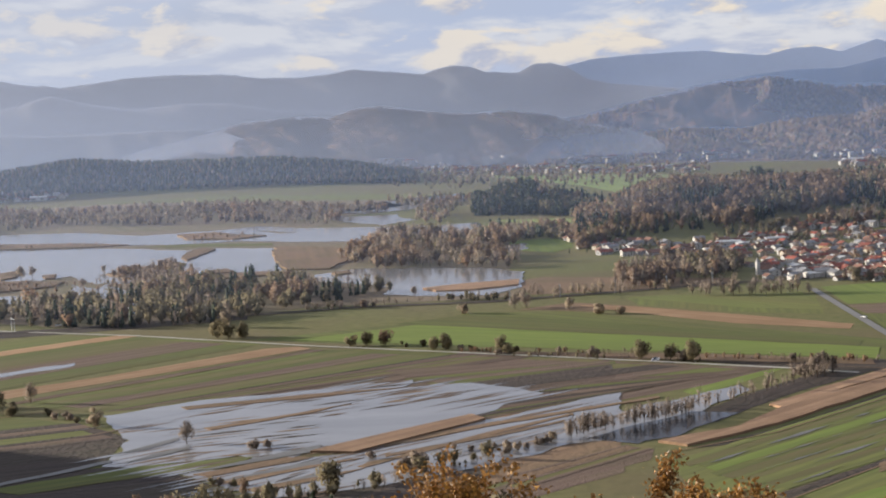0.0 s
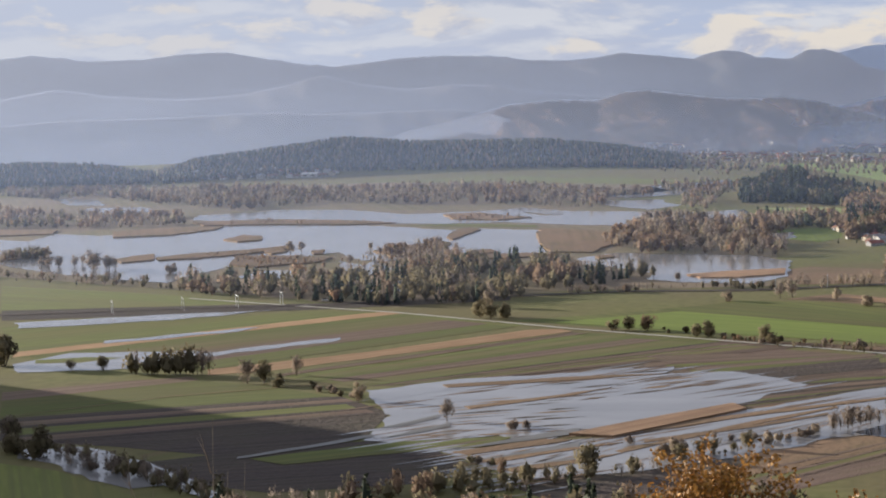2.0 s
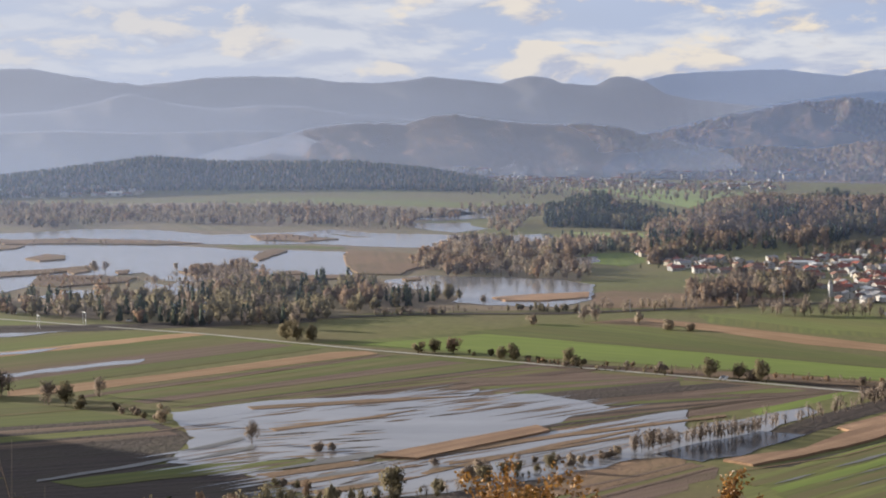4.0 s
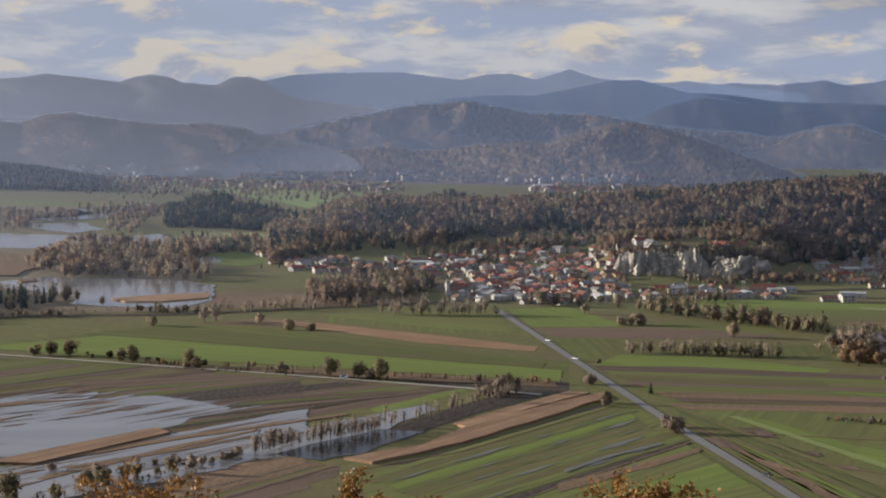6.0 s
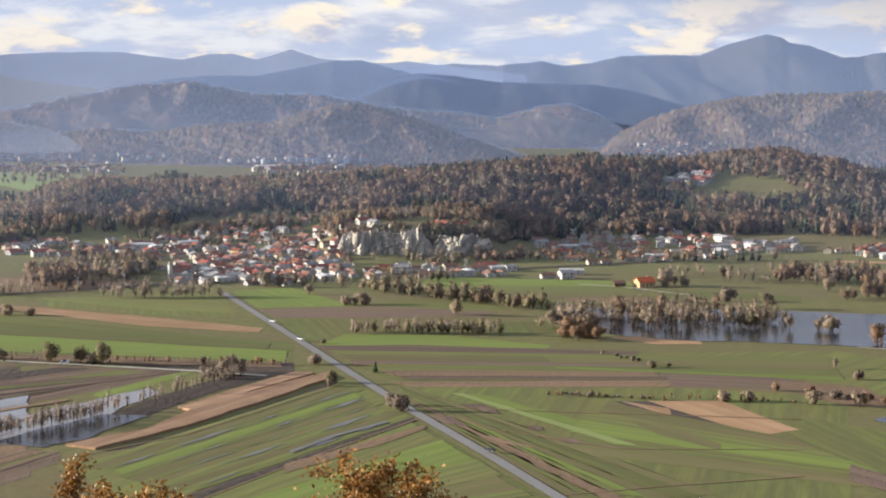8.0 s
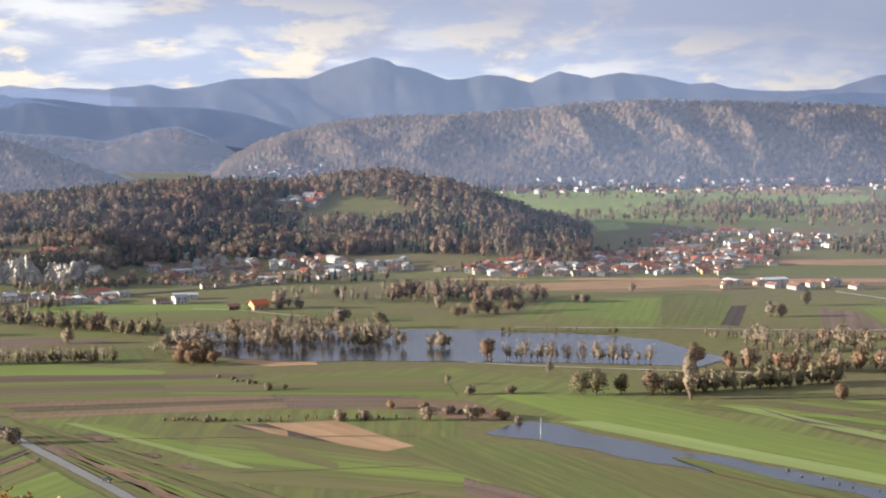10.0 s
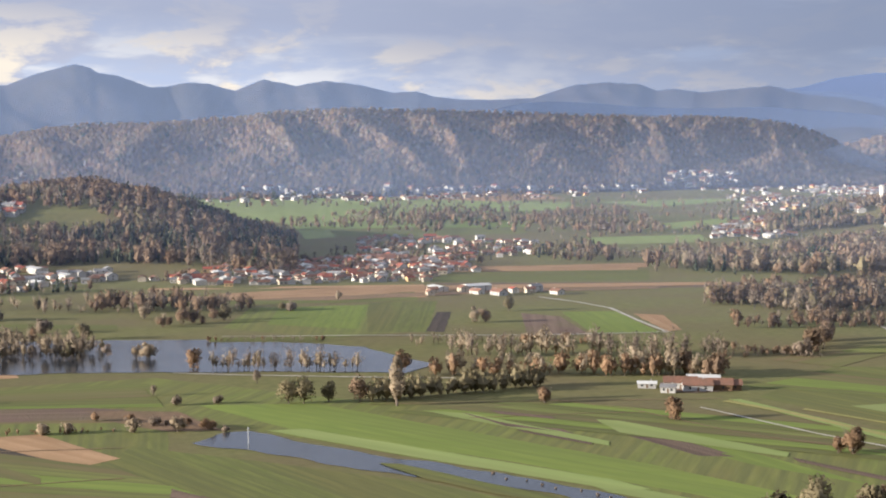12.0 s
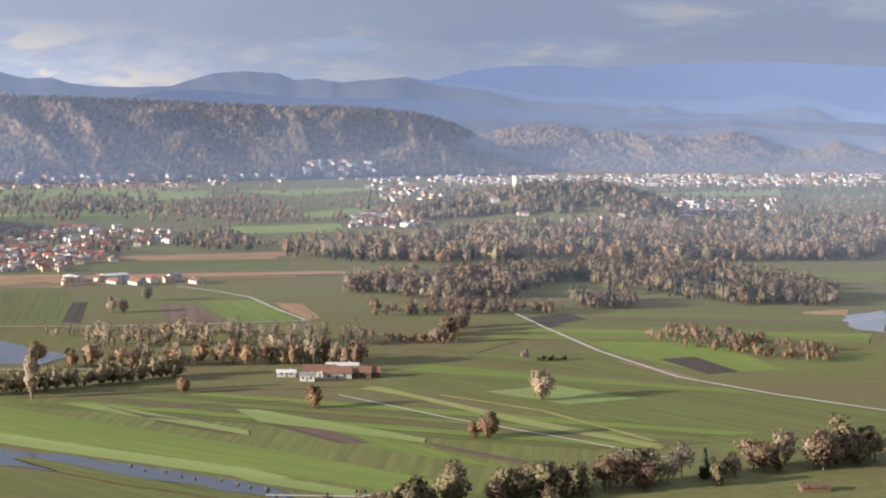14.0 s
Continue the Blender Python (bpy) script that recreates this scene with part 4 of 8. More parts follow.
sedge((259, 926), (398, 891), (389, 871), (262, 908))
soil((259, 857), (285, 853), (286, 831), (262, 842))
dark((275, 769), (295, 761), (302, 747), (280, 755))
lush((279, 885), (295, 873), (330, 738), (321, 717), (296, 805))
olive((295, 873), (317, 863), (346, 773), (331, 740))
olive((295, 802), (318, 710), (314, 700), (296, 758))
straw((351, 842), (365, 817), (356, 795))
green((254, 978), (416, 933), (394, 883), (263, 930))
sedge((260, 1001), (423, 947), (416, 933), (255, 982))
olive((257, 1026), (387, 993), (432, 969), (421, 943), (259, 997))
soil((253, 1057), (305, 1047), (424, 987), (413, 976), (253, 1025))
lush((281, 1100), (333, 1082), (383, 1023), (373, 1008), (254, 1061))
green((254, 1179), (303, 1166), (282, 1099), (247, 1067))
soil((253, 1230), (336, 1221), (399, 1173), (390, 1158), (304, 1168), (256, 1184))
lush((257, 1333), (302, 1344), (319, 1229), (255, 1233))
green((359, 1261), (413, 1215), (413, 1182), (336, 1221))
green((417, 1386), (486, 1365), (545, 1232), (516, 1221), (432, 1335))
green((380, 1127), (421, 1120), (404, 1073), (368, 1071))
green((149, 1325), (239, 1312), (235, 1213), (188, 1240), (121, 1323))
green((414, 1372), (532, 1328), (551, 1286), (511, 1243), (432, 1294))
green((548, 1269), (635, 1199), (620, 1170), (543, 1219))
sedge((476, 1250), (532, 1221), (521, 1198), (467, 1216))
straw((366, 837), (397, 830), (399, 753), (376, 745), (370, 784))
dark((347, 842), (366, 837), (375, 748), (359, 744))
pond((453, 1180), (499, 1161), (543, 1150), (598, 1120), (639, 1093), (685, 1040), (706, 999), (697, 955), (695, 907), (657, 889), (607, 933), (549, 971), (502, 1003), (460, 1022), (433, 1056), (427, 1096))
pond((443, 765), (469, 780), (482, 776), (485, 736), (493, 693), (506, 659), (513, 617), (521, 573), (520, 534), (508, 533), (504, 575), (495, 614), (480, 637), (468, 674), (456, 728))
grassbank((647, 1099), (712, 1053), (697, 1037), (638, 1077))
straw((427, 1043), (449, 1044), (477, 1026), (469, 1004), (442, 1011))
straw((363, 839), (389, 825), (399, 752), (376, 745))
sedge((446, 877), (483, 849), (473, 787), (449, 801), (441, 843))
soil((360, 746), (378, 732), (395, 607), (373, 620))
green((398, 987), (531, 960), (580, 814), (647, 714), (689, 651), (730, 542), (574, 424), (539, 508), (537, 558), (506, 667), (485, 774), (483, 849), (426, 903))
green((417, 775), (445, 711), (476, 627), (489, 538), (453, 497), (365, 560), (379, 735))
lush((502, 859), (554, 829), (567, 704), (579, 601), (580, 508), (553, 512), (534, 643), (501, 770))
green((769, 1238), (904, 1188), (790, 1045), (712, 1053), (685, 1140))
lush((788, 1228), (853, 1201), (758, 1080), (721, 1139))
dark((788, 1042), (866, 1132), (876, 1127), (795, 1031))
soil((913, 1090), (922, 1056), (870, 968), (830, 984))
lush((942, 1078), (979, 1058), (913, 941), (875, 969))
straw((978, 1038), (990, 1018), (937, 945), (921, 943))
straw((812, 1371), (965, 1269), (923, 1220), (784, 1305))
straw((1104, 1434), (1274, 1346), (1232, 1302), (1073, 1385))
soil((996, 1318), (1225, 1162), (1189, 1128), (1003, 1248))
green((1073, 1385), (1242, 1297), (1173, 1224), (996, 1318))
green((1521, 2534), (1836, 2432), (1977, 2282), (1716, 2015), (1329, 1759), (1256, 1825), (1227, 1889))
green((1497, 1638), (1618, 1598), (1542, 1522), (1455, 1584))
green((727, 1529), (797, 1481), (750, 1394), (699, 1448))
soil((621, 664), (634, 652), (625, 600), (616, 605))
soil((599, 757), (617, 721), (597, 666), (594, 716))
soil((347, 938), (440, 899), (465, 870), (443, 848), (335, 905))
olive((335, 905), (443, 848), (435, 809), (323, 874))
dark((1053, 853), (1094, 849), (1055, 783), (1011, 804))
lush((999, 783), (1052, 777), (1017, 657), (966, 588), (921, 614), (949, 699))
dark((947, 665), (972, 656), (940, 603), (917, 609))
sedge((922, 681), (927, 670), (900, 603), (891, 612))
green((989, 614), (1091, 591), (1011, 548), (959, 580))
olive((902, 616), (1001, 542), (907, 491), (888, 573))
olive((735, 709), (742, 692), (719, 572), (711, 494), (700, 505), (713, 588))
lush((650, 750), (660, 705), (637, 607), (621, 512), (614, 571), (623, 661))
soil((620, 664), (625, 648), (621, 592), (610, 603))
green((881, 760), (941, 706), (886, 616), (874, 473), (776, 419), (725, 466), (745, 615), (757, 705))
green((861, 1215), (916, 1196), (786, 1038), (755, 1065))
green((1477, 903), (1592, 866), (1494, 812), (1435, 860))
flood((1236, 706), (1295, 703), (1170, 635), (1175, 663))
straw((1238, 741), (1279, 726), (1202, 682), (1180, 701))
green((2616, 1888), (3118, 1702), (2846, 1553), (2478, 1777))
way("road", M_ROAD, 5.4, 1.36, [(249, 1324), (248, 1147), (247, 966), (247, 841), (249, 729), (249, 636), (250, 586)], "straight grey country road across the plain", "road")
way("road", M_TRACK, 3.5, 1.30, [(-378, 1335), (-208, 1238), (-88, 1152), (61, 1058), (173, 984), (203, 960)], "pale gravel field track", "track")
way("road", M_TRACK, 3.0, 1.30, [(998, 1170), (998, 1123), (989, 1074), (949, 1001), (919, 941)], "pale gravel field track", "track")
way("road", M_TRACK, 3.0, 1.30, [(1070, 883), (1019, 813), (948, 711), (894, 614), (881, 540), (878, 464)], "pale gravel field track", "track")
way("road", M_TRACK, 2.5, 1.30, [(549, 969), (573, 942), (622, 896), (669, 856)], "pale gravel field track", "track")
way("road", M_TRACK, 2.5, 1.30, [(510, 1306), (536, 1282), (553, 1240), (560, 1228)], "pale gravel field track", "track")
way("road", M_TRACK, 2.5, 1.30, [(510, 544), (535, 516), (559, 511)], "pale gravel field track", "track")
way("road", M_TRACK, 2.5, 1.30, [(660, 1099), (743, 1046), (836, 980), (918, 941)], "pale gravel field track", "track")
way("railway", M_DARK, 9.0, 1.6, [(-512, 1251), (-367, 1279), (-269, 1288), (-66, 1339), (24, 1334), (205, 1380), (320, 1401), (481, 1417), (642, 1444)], "dark railway embankment with pale ballast", "railway")
strips((-180, 947), (2, 1093), (-87, 1137), (-236, 987), [green, olive, soil, green, olive, green, soil], 1)
strips((-146, 954), (43, 1066), (2, 1093), (-180, 947), [soil, olive, soil, green, soil, dark], 2)
strips((11, 898), (165, 988), (49, 1051), (-41, 1041), [soil, green, soil, dark, olive, soil, green, soil], 3)
strips((251, 848), (253, 646), (311, 629), (261, 930), [olive, green, sedge, green, lush, olive, green], 4)
strips((83, 762), (239, 934), (243, 828), (114, 697), [green, olive, puddle, lush, puddle, olive, puddle, olive, puddle, olive, puddle, lush, puddle, olive], 5)
strips((119, 689), (242, 819), (244, 663), (147, 640), [green, lush, green, olive, green], 6)
strips((253, 1057), (424, 987), (398, 891), (261, 930), [soil, green, olive, soil, green, sedge], 7)
strips((13, 745), (71, 803), (81, 792), (21, 723), [soil, sedge, soil, olive, soil], 8)
strips((-340, 864), (-186, 920), (-153, 874), (-315, 798), [dark, soil, dark, green, dark, soil], 9)
strips((341, 846), (389, 728), (388, 620), (274, 741), [olive, green, lush, green, olive], 10)
strips((563, 794), (687, 502), (781, 472), (660, 766), [green, lush, olive, green, green, lush, olive], 11)
strips((365, 987), (521, 941), (490, 862), (351, 947), [green, olive, green, lush], 12)
strips((875, 755), (882, 614), (876, 529), (775, 744), [green, olive, lush, green], 13)
strips((-408, 1060), (-205, 1234), (-116, 1173), (-277, 1008), [green, olive, soil, green], 14)
strips((1669, 2355), (1788, 2114), (2137, 2169), (1761, 2484), [green, lush, green, olive, green], 21)
strips((1371, 2285), (1621, 1904), (1977, 2282), (1521, 2534), [green, olive, lush, green, olive, soil], 22)
strips((1256, 1825), (1454, 1728), (1621, 1904), (1288, 2061), [green, lush, olive], 23)
strips((699, 1299), (911, 1198), (990, 1310), (768, 1427), [green, straw, green, olive, straw, green], 24)
strips((358, 1254), (539, 1217), (556, 1317), (417, 1386), [olive, green, lush, green], 25)
strips((931, 804), (1116, 605), (1261, 685), (1142, 832), [green, lush, olive, green, soil, green], 26)
strips((-123, 1193), (227, 1003), (241, 1063), (14, 1270), [lush, green], 27)
LAID["over"] = 0.75
straw((802, 1341), (904, 1327), (1075, 1249), (1217, 1167), (1199, 1150), (1006, 1241), (871, 1277), (782, 1302))
straw((1119, 1415), (1292, 1352), (1258, 1316), (1090, 1378))
sedge((785, 1295), (868, 1273), (1003, 1237), (1138, 1176), (1124, 1162), (986, 1216), (849, 1245))
LAID["over"] = 0
way("ditch", M_SEDGE, 1.1, 1.28, [(666, 643), (681, 562), (695, 491)], "narrow dark drainage ditch between fields", "ditch")
way("ditch", M_SEDGE, 1.1, 1.28, [(660, 766), (674, 716), (668, 645)], "narrow dark drainage ditch between fields", "ditch")
way("ditch", M_SEDGE, 1.1, 1.28, [(573, 809), (649, 766), (737, 712)], "narrow dark drainage ditch between fields", "ditch")
way("ditch", M_SEDGE, 1.1, 1.28, [(250, 659), (297, 663), (354, 664)], "narrow dark drainage ditch between fields", "ditch")
way("ditch", M_SEDGE, 1.1, 1.28, [(252, 853), (304, 826), (412, 774)], "narrow dark drainage ditch between fields", "ditch")
way("ditch", M_SEDGE, 1.1, 1.28, [(251, 888), (266, 794), (306, 734), (379, 711)], "narrow dark drainage ditch between fields", "ditch")
way("ditch", M_SEDGE, 1.1, 1.28, [(134, 1020), (219, 970)], "narrow dark drainage ditch between fields", "ditch")
way("ditch", M_SEDGE, 1.1, 1.28, [(83, 780), (136, 814), (233, 923)], "narrow dark drainage ditch between fields", "ditch")
way("ditch", M_SEDGE, 1.1, 1.28, [(119, 687), (171, 746), (243, 822)], "narrow dark drainage ditch between fields", "ditch")
way("ditch", M_SEDGE, 1.1, 1.28, [(-235, 985), (-176, 1031), (-87, 1137)], "narrow dark drainage ditch between fields", "ditch")
way("ditch", M_SEDGE, 1.1, 1.28, [(-341, 867), (-273, 923), (-196, 959)], "narrow dark drainage ditch between fields", "ditch")
way("ditch", M_SEDGE, 1.1, 1.28, [(590, 744), (648, 719), (673, 704)], "narrow dark drainage ditch between fields", "ditch")
way("stripe", M_YELLOW, 5.0, 1.27, [(733, 706), (731, 657), (716, 570), (706, 493)], "pale yellow dry grass stripe", "field")
way("stripe", M_YELLOW, 3.5, 1.27, [(746, 663), (747, 595), (719, 506)], "pale yellow dry grass stripe", "field")
way("track", M_TRACK, 2.0, 1.30, [(707, 699), (696, 610), (695, 540), (691, 480)], "faint pale farm track", "track")
flood((478, 2678), (586, 2722), (687, 2655), (667, 2577), (550, 2552), (459, 2549))
strips((-89, 802), (119, 962), (165, 988), (-66, 966), [soil, olive, dark, green, soil, dark, olive, soil, dark, green, soil], 31)
strips((-27, 1002), (90, 1052), (84, 980), (35, 943), [olive, soil, green, dark, olive, soil], 32)
LAID["over"] = 0.75
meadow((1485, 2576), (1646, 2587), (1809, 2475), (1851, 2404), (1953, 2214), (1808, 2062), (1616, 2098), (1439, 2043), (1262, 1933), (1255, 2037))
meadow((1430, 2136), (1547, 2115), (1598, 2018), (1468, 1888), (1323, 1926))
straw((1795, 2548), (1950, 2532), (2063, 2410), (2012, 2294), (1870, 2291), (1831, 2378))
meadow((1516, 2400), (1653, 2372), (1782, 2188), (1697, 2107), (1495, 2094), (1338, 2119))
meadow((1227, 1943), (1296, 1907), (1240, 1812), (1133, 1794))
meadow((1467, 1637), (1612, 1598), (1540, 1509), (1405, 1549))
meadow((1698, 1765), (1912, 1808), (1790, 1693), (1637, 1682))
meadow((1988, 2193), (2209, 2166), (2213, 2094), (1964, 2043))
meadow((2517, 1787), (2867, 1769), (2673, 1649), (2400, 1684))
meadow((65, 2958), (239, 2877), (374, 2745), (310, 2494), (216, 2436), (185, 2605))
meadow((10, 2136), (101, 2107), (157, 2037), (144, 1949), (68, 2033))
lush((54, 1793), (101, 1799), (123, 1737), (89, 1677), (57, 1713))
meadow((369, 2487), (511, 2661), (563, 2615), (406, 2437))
LAID["over"] = 0
furrows((-168, 884), (-72, 926), (-52, 819), (-138, 799), 14, 31)
furrows((-111, 779), (-64, 820), (-22, 814), (-69, 736), 12, 32)
furrows((-60, 733), (6, 812), (74, 867), (-10, 783), 16, 33)
furrows((-58, 780), (40, 857), (113, 912), (45, 808), 12, 34)
furrows((-134, 953), (-24, 996), (8, 949), (-72, 892), 7, 35)
tongues(thin_water, (-24, 993), (39, 929), (76, 65), 14, 60, 1.6, 1)
tongues(thin_land, (-41, 976), (23, 914), (76, 65), 10, 55, 1.5, 2)
tongues(thin_land, (-167, 891), (-27, 1002), (76, 65), 10, 50, 1.6, 3)
tongues(thin_water, (-172, 903), (-37, 1012), (76, 65), 12, 40, 1.2, 4)
tongues(thin_water, (-154, 834), (-105, 769), (76, 65), 12, 45, 1.6, 5)
tongues(thin_land, (-148, 844), (-95, 766), (76, 65), 10, 45, 1.6, 6)
tongues(thin_water, (-108, 758), (-73, 706), (76, 65), 12, 50, 1.7, 7)
tongues(thin_land, (-96, 773), (-57, 716), (76, 65), 10, 50, 1.5, 8)
tongues(thin_land, (-64, 788), (59, 905), (76, 65), 13, 60, 1.3, 9)
tongues(thin_water, (-36, 793), (51, 862), (76, 65), 12, 50, 1.2, 10)
LAID["over"] = 0.75
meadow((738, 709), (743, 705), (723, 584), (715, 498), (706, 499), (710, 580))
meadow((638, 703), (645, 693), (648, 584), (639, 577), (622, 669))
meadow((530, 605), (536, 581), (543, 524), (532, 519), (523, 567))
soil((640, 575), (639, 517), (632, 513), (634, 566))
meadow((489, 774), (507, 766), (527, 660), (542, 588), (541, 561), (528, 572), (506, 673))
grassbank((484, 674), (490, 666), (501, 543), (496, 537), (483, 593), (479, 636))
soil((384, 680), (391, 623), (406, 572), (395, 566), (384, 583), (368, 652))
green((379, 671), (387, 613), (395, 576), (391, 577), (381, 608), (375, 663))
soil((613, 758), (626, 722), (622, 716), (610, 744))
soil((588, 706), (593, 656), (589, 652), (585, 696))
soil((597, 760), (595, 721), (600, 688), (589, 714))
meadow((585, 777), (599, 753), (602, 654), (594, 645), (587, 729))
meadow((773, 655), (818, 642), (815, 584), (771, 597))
olive((872, 803), (936, 803), (947, 775), (881, 756))
puddle((-201, 772), (-177, 794), (-152, 820), (-150, 815), (-176, 788), (-200, 768))
puddle((-115, 783), (-87, 811), (-61, 833), (-61, 820), (-86, 802))
puddle((-99, 762), (-80, 783), (-59, 801), (-59, 788), (-79, 774))
puddle((-87, 741), (-73, 757), (-58, 772), (-57, 758))
puddle((-154, 833), (-142, 848), (-129, 867), (-128, 859), (-141, 840))
puddle((-146, 811), (-134, 831), (-121, 846), (-120, 838), (-133, 822))
sedge((-3, 1102), (62, 1077), (138, 1046), (219, 1002), (217, 984), (141, 1018), (61, 1060))
soil((250, 832), (260, 825), (260, 800), (252, 808))
soil((279, 844), (285, 839), (284, 824), (277, 831))
soil((285, 795), (291, 791), (289, 781), (284, 784))
soil((289, 764), (296, 758), (295, 748), (288, 753))
sedge((258, 781), (264, 773), (273, 744), (263, 758))
meadow((279, 884), (284, 883), (316, 739), (308, 744))
olive((334, 794), (347, 775), (351, 732), (345, 720), (334, 757))
puddle((172, 768), (199, 797), (228, 821), (228, 817), (197, 791), (171, 762))
sedge((164, 742), (230, 797), (242, 808), (241, 801), (225, 783), (160, 725))
LAID["over"] = 0


# ---- trees ----
def part(name, mesh, material, parent=None, label=""):
    """Links a mesh as one object under a thing."""
    if not mesh.materials:
        mesh.materials.append(material)
    ob = new(name, mesh)
    ob.parent = parent
    return tagged(ob, label)


def poly_mesh(name, co, faces):
    me = bpy.data.meshes.new(name)
    me.from_pydata(co, [], faces)
    me.update()
    return me


def leaf_points(kind, n, rng):
    """Places, outward ways and sizes of the clumps of a crown 1 m high."""
    if kind == "column":
        t = rng.rand(n) ** 0.8
        z = 0.14 + 0.86 * t
        rad = 0.15 * np.sin(np.pi * np.clip(t * 0.9 + 0.08, 0, 1)) ** 0.7 * (0.5 + 0.5 * rng.rand(n))
        a = rng.rand(n) * 6.283
        p = np.stack([rad * np.cos(a), rad * np.sin(a), z], 1)
        d = np.stack([np.cos(a), np.sin(a), np.full(n, 0.6)], 1)
    elif kind == "cone":
        t = rng.rand(n) ** 1.4
        rad = 0.2 * (1 - t) * (0.45 + 0.55 * rng.rand(n)) + 0.01
        a = rng.rand(n) * 6.283
        p = np.stack([rad * np.cos(a), rad * np.sin(a), 0.08 + 0.92 * t], 1)
        d = np.stack([np.cos(a), np.sin(a), np.full(n, -0.35)], 1)
    else:
        wide, low, high = {"round": (0.42, 0.10, 1.0), "airy": (0.34, 0.07, 1.0), "bush": (0.62, 0.02, 1.0)}[kind]
        lumps = 11 if kind == "round" else 9
        c = rng.normal(size=(lumps, 3))
        c /= np.linalg.norm(c, axis=1)[:, None]
        mid, half = (low + high) / 2, (high - low) / 2
        c *= np.array([wide * 0.62, wide * 0.62, half * 0.72]) * (0.5 + 0.6 * rng.rand(lumps))[:, None]
        size = (0.34 + 0.32 * rng.rand(lumps)) * min(wide, half)
        i = rng.randint(0, lumps, n)
        d = rng.normal(size=(n, 3))
        d /= np.linalg.norm(d, axis=1)[:, None]
        p = c[i] + d * (size[i] * (0.45 + 0.65 * rng.rand(n)))[:, None] + np.array([0, 0, mid])
        p[:, 2] = np.clip(p[:, 2], low * 0.7 + 0.01, None)
    return p, d / np.linalg.norm(d, axis=1)[:, None]


def clump_mesh(name, kind, n, size, seed, slim=1.0):
    """A crown as one mesh of many small leaf clumps or twigs."""
    rng = np.random.RandomState(seed)
    p, d = leaf_points(kind, n, rng)
    r = rng.normal(size=(n, 3))
    u = np.cross(d, r)
    u /= np.linalg.norm(u, axis=1)[:, None]
    if slim < 1:
        # twiggy crowns: narrow sprays that point up and out
        v = 0.5 * d + np.array([0, 0, 0.75]) + 0.3 * rng.normal(size=(n, 3))
        u = np.cross(v, r)
        u /= np.linalg.norm(u, axis=1)[:, None]
    else:
        v = 0.55 * d + 0.8 * np.cross(d, u) * rng.choice([-1, 1], n)[:, None] + 0.35 * rng.normal(size=(n, 3))
    v /= np.linalg.norm(v, axis=1)[:, None]
    s = size * (0.6 + 0.8 * rng.rand(n))[:, None]
    a, b, c, e = p - u * s * slim, p - v * s * 0.7 + d * s * 0.2, p + u * s * slim, p + v * s
    q = np.stack([a, b, c, e], 1)
    away = p - np.array([0, 0, 0.45])
    away[:, 2] *= 0.6
    away = away / np.linalg.norm(away, axis=1)[:, None] * 0.8 + 0.35 * d
    flip = np.einsum("ij,ij->i", np.cross(q[:, 1] - q[:, 0], q[:, 2] - q[:, 0]), away) < 0
    q[flip] = q[flip][:, ::-1]
    me = poly_mesh(name, q.reshape(-1, 3).tolist(), np.arange(4 * n).reshape(n, 4).tolist())
    me.polygons.foreach_set("use_smooth", np.full(n, True))
    face_out(me, np.repeat(away, 4, 0))
    return me


def limb(co, faces, a, b, ra, rb, sides=5):
    a, b = Vector(a), Vector(b)
    w = (b - a).normalized()
    u = w.orthogonal().normalized()
    v = w.cross(u)
    i = len(co)
    for c, r in ((a, ra), (b, rb)):
        for k in range(sides):
            t = 6.283 * k / sides
            co.append(tuple(c + (u * math.cos(t) + v * math.sin(t)) * r))
    for k in range(sides):
        faces.append((i + k, i + (k + 1) % sides, i + sides + (k + 1) % sides, i + sides + k))


def trunk_mesh(name, kind, seed):
    rng = random.Random(seed)
    co, faces = [], []
    if kind == "bush":
        for k in range(7):
            a = 6.283 * k / 7
            limb(co, faces, (0.05 * math.cos(a), 0.05 * math.sin(a), -0.04), (0.35 * math.cos(a), 0.35 * math.sin(a), rng.uniform(0.5, 0.85)), 0.02, 0.008, 4)
        return poly_mesh(name, co, faces)
    straight = kind in ("column", "cone")
    top = 0.9 if straight else 0.5
    bend = (rng.uniform(-0.03, 0.03), rng.uniform(-0.03, 0.03), top)
    limb(co, faces, (0, 0, -0.05), bend, 0.026, 0.012 if not straight else 0.006, 7)
    for k in range(5 if straight else 9):
        a, z = 2.4 * k + rng.random(), top * rng.uniform(0.45, 1.0)
        reach, up = (0.1, 0.12) if straight else (rng.uniform(0.16, 0.3), rng.uniform(0.2, 0.42))
        f = z / top
        base = (bend[0] * f, bend[1] * f, z)
        tip = (base[0] + reach * math.cos(a), base[1] + reach * math.sin(a), min(0.97, z + up))
        limb(co, faces, base, tip, 0.012, 0.004, 4)
        if not straight:
            for s in (-1, 1):
                limb(co, faces, [(base[i] + tip[i]) / 2 for i in range(3)],
                     (tip[0] + 0.1 * math.cos(a + s), tip[1] + 0.1 * math.sin(a + s), min(0.98, tip[2] + 0.04)), 0.007, 0.003, 3)
    return poly_mesh(name, co, faces)


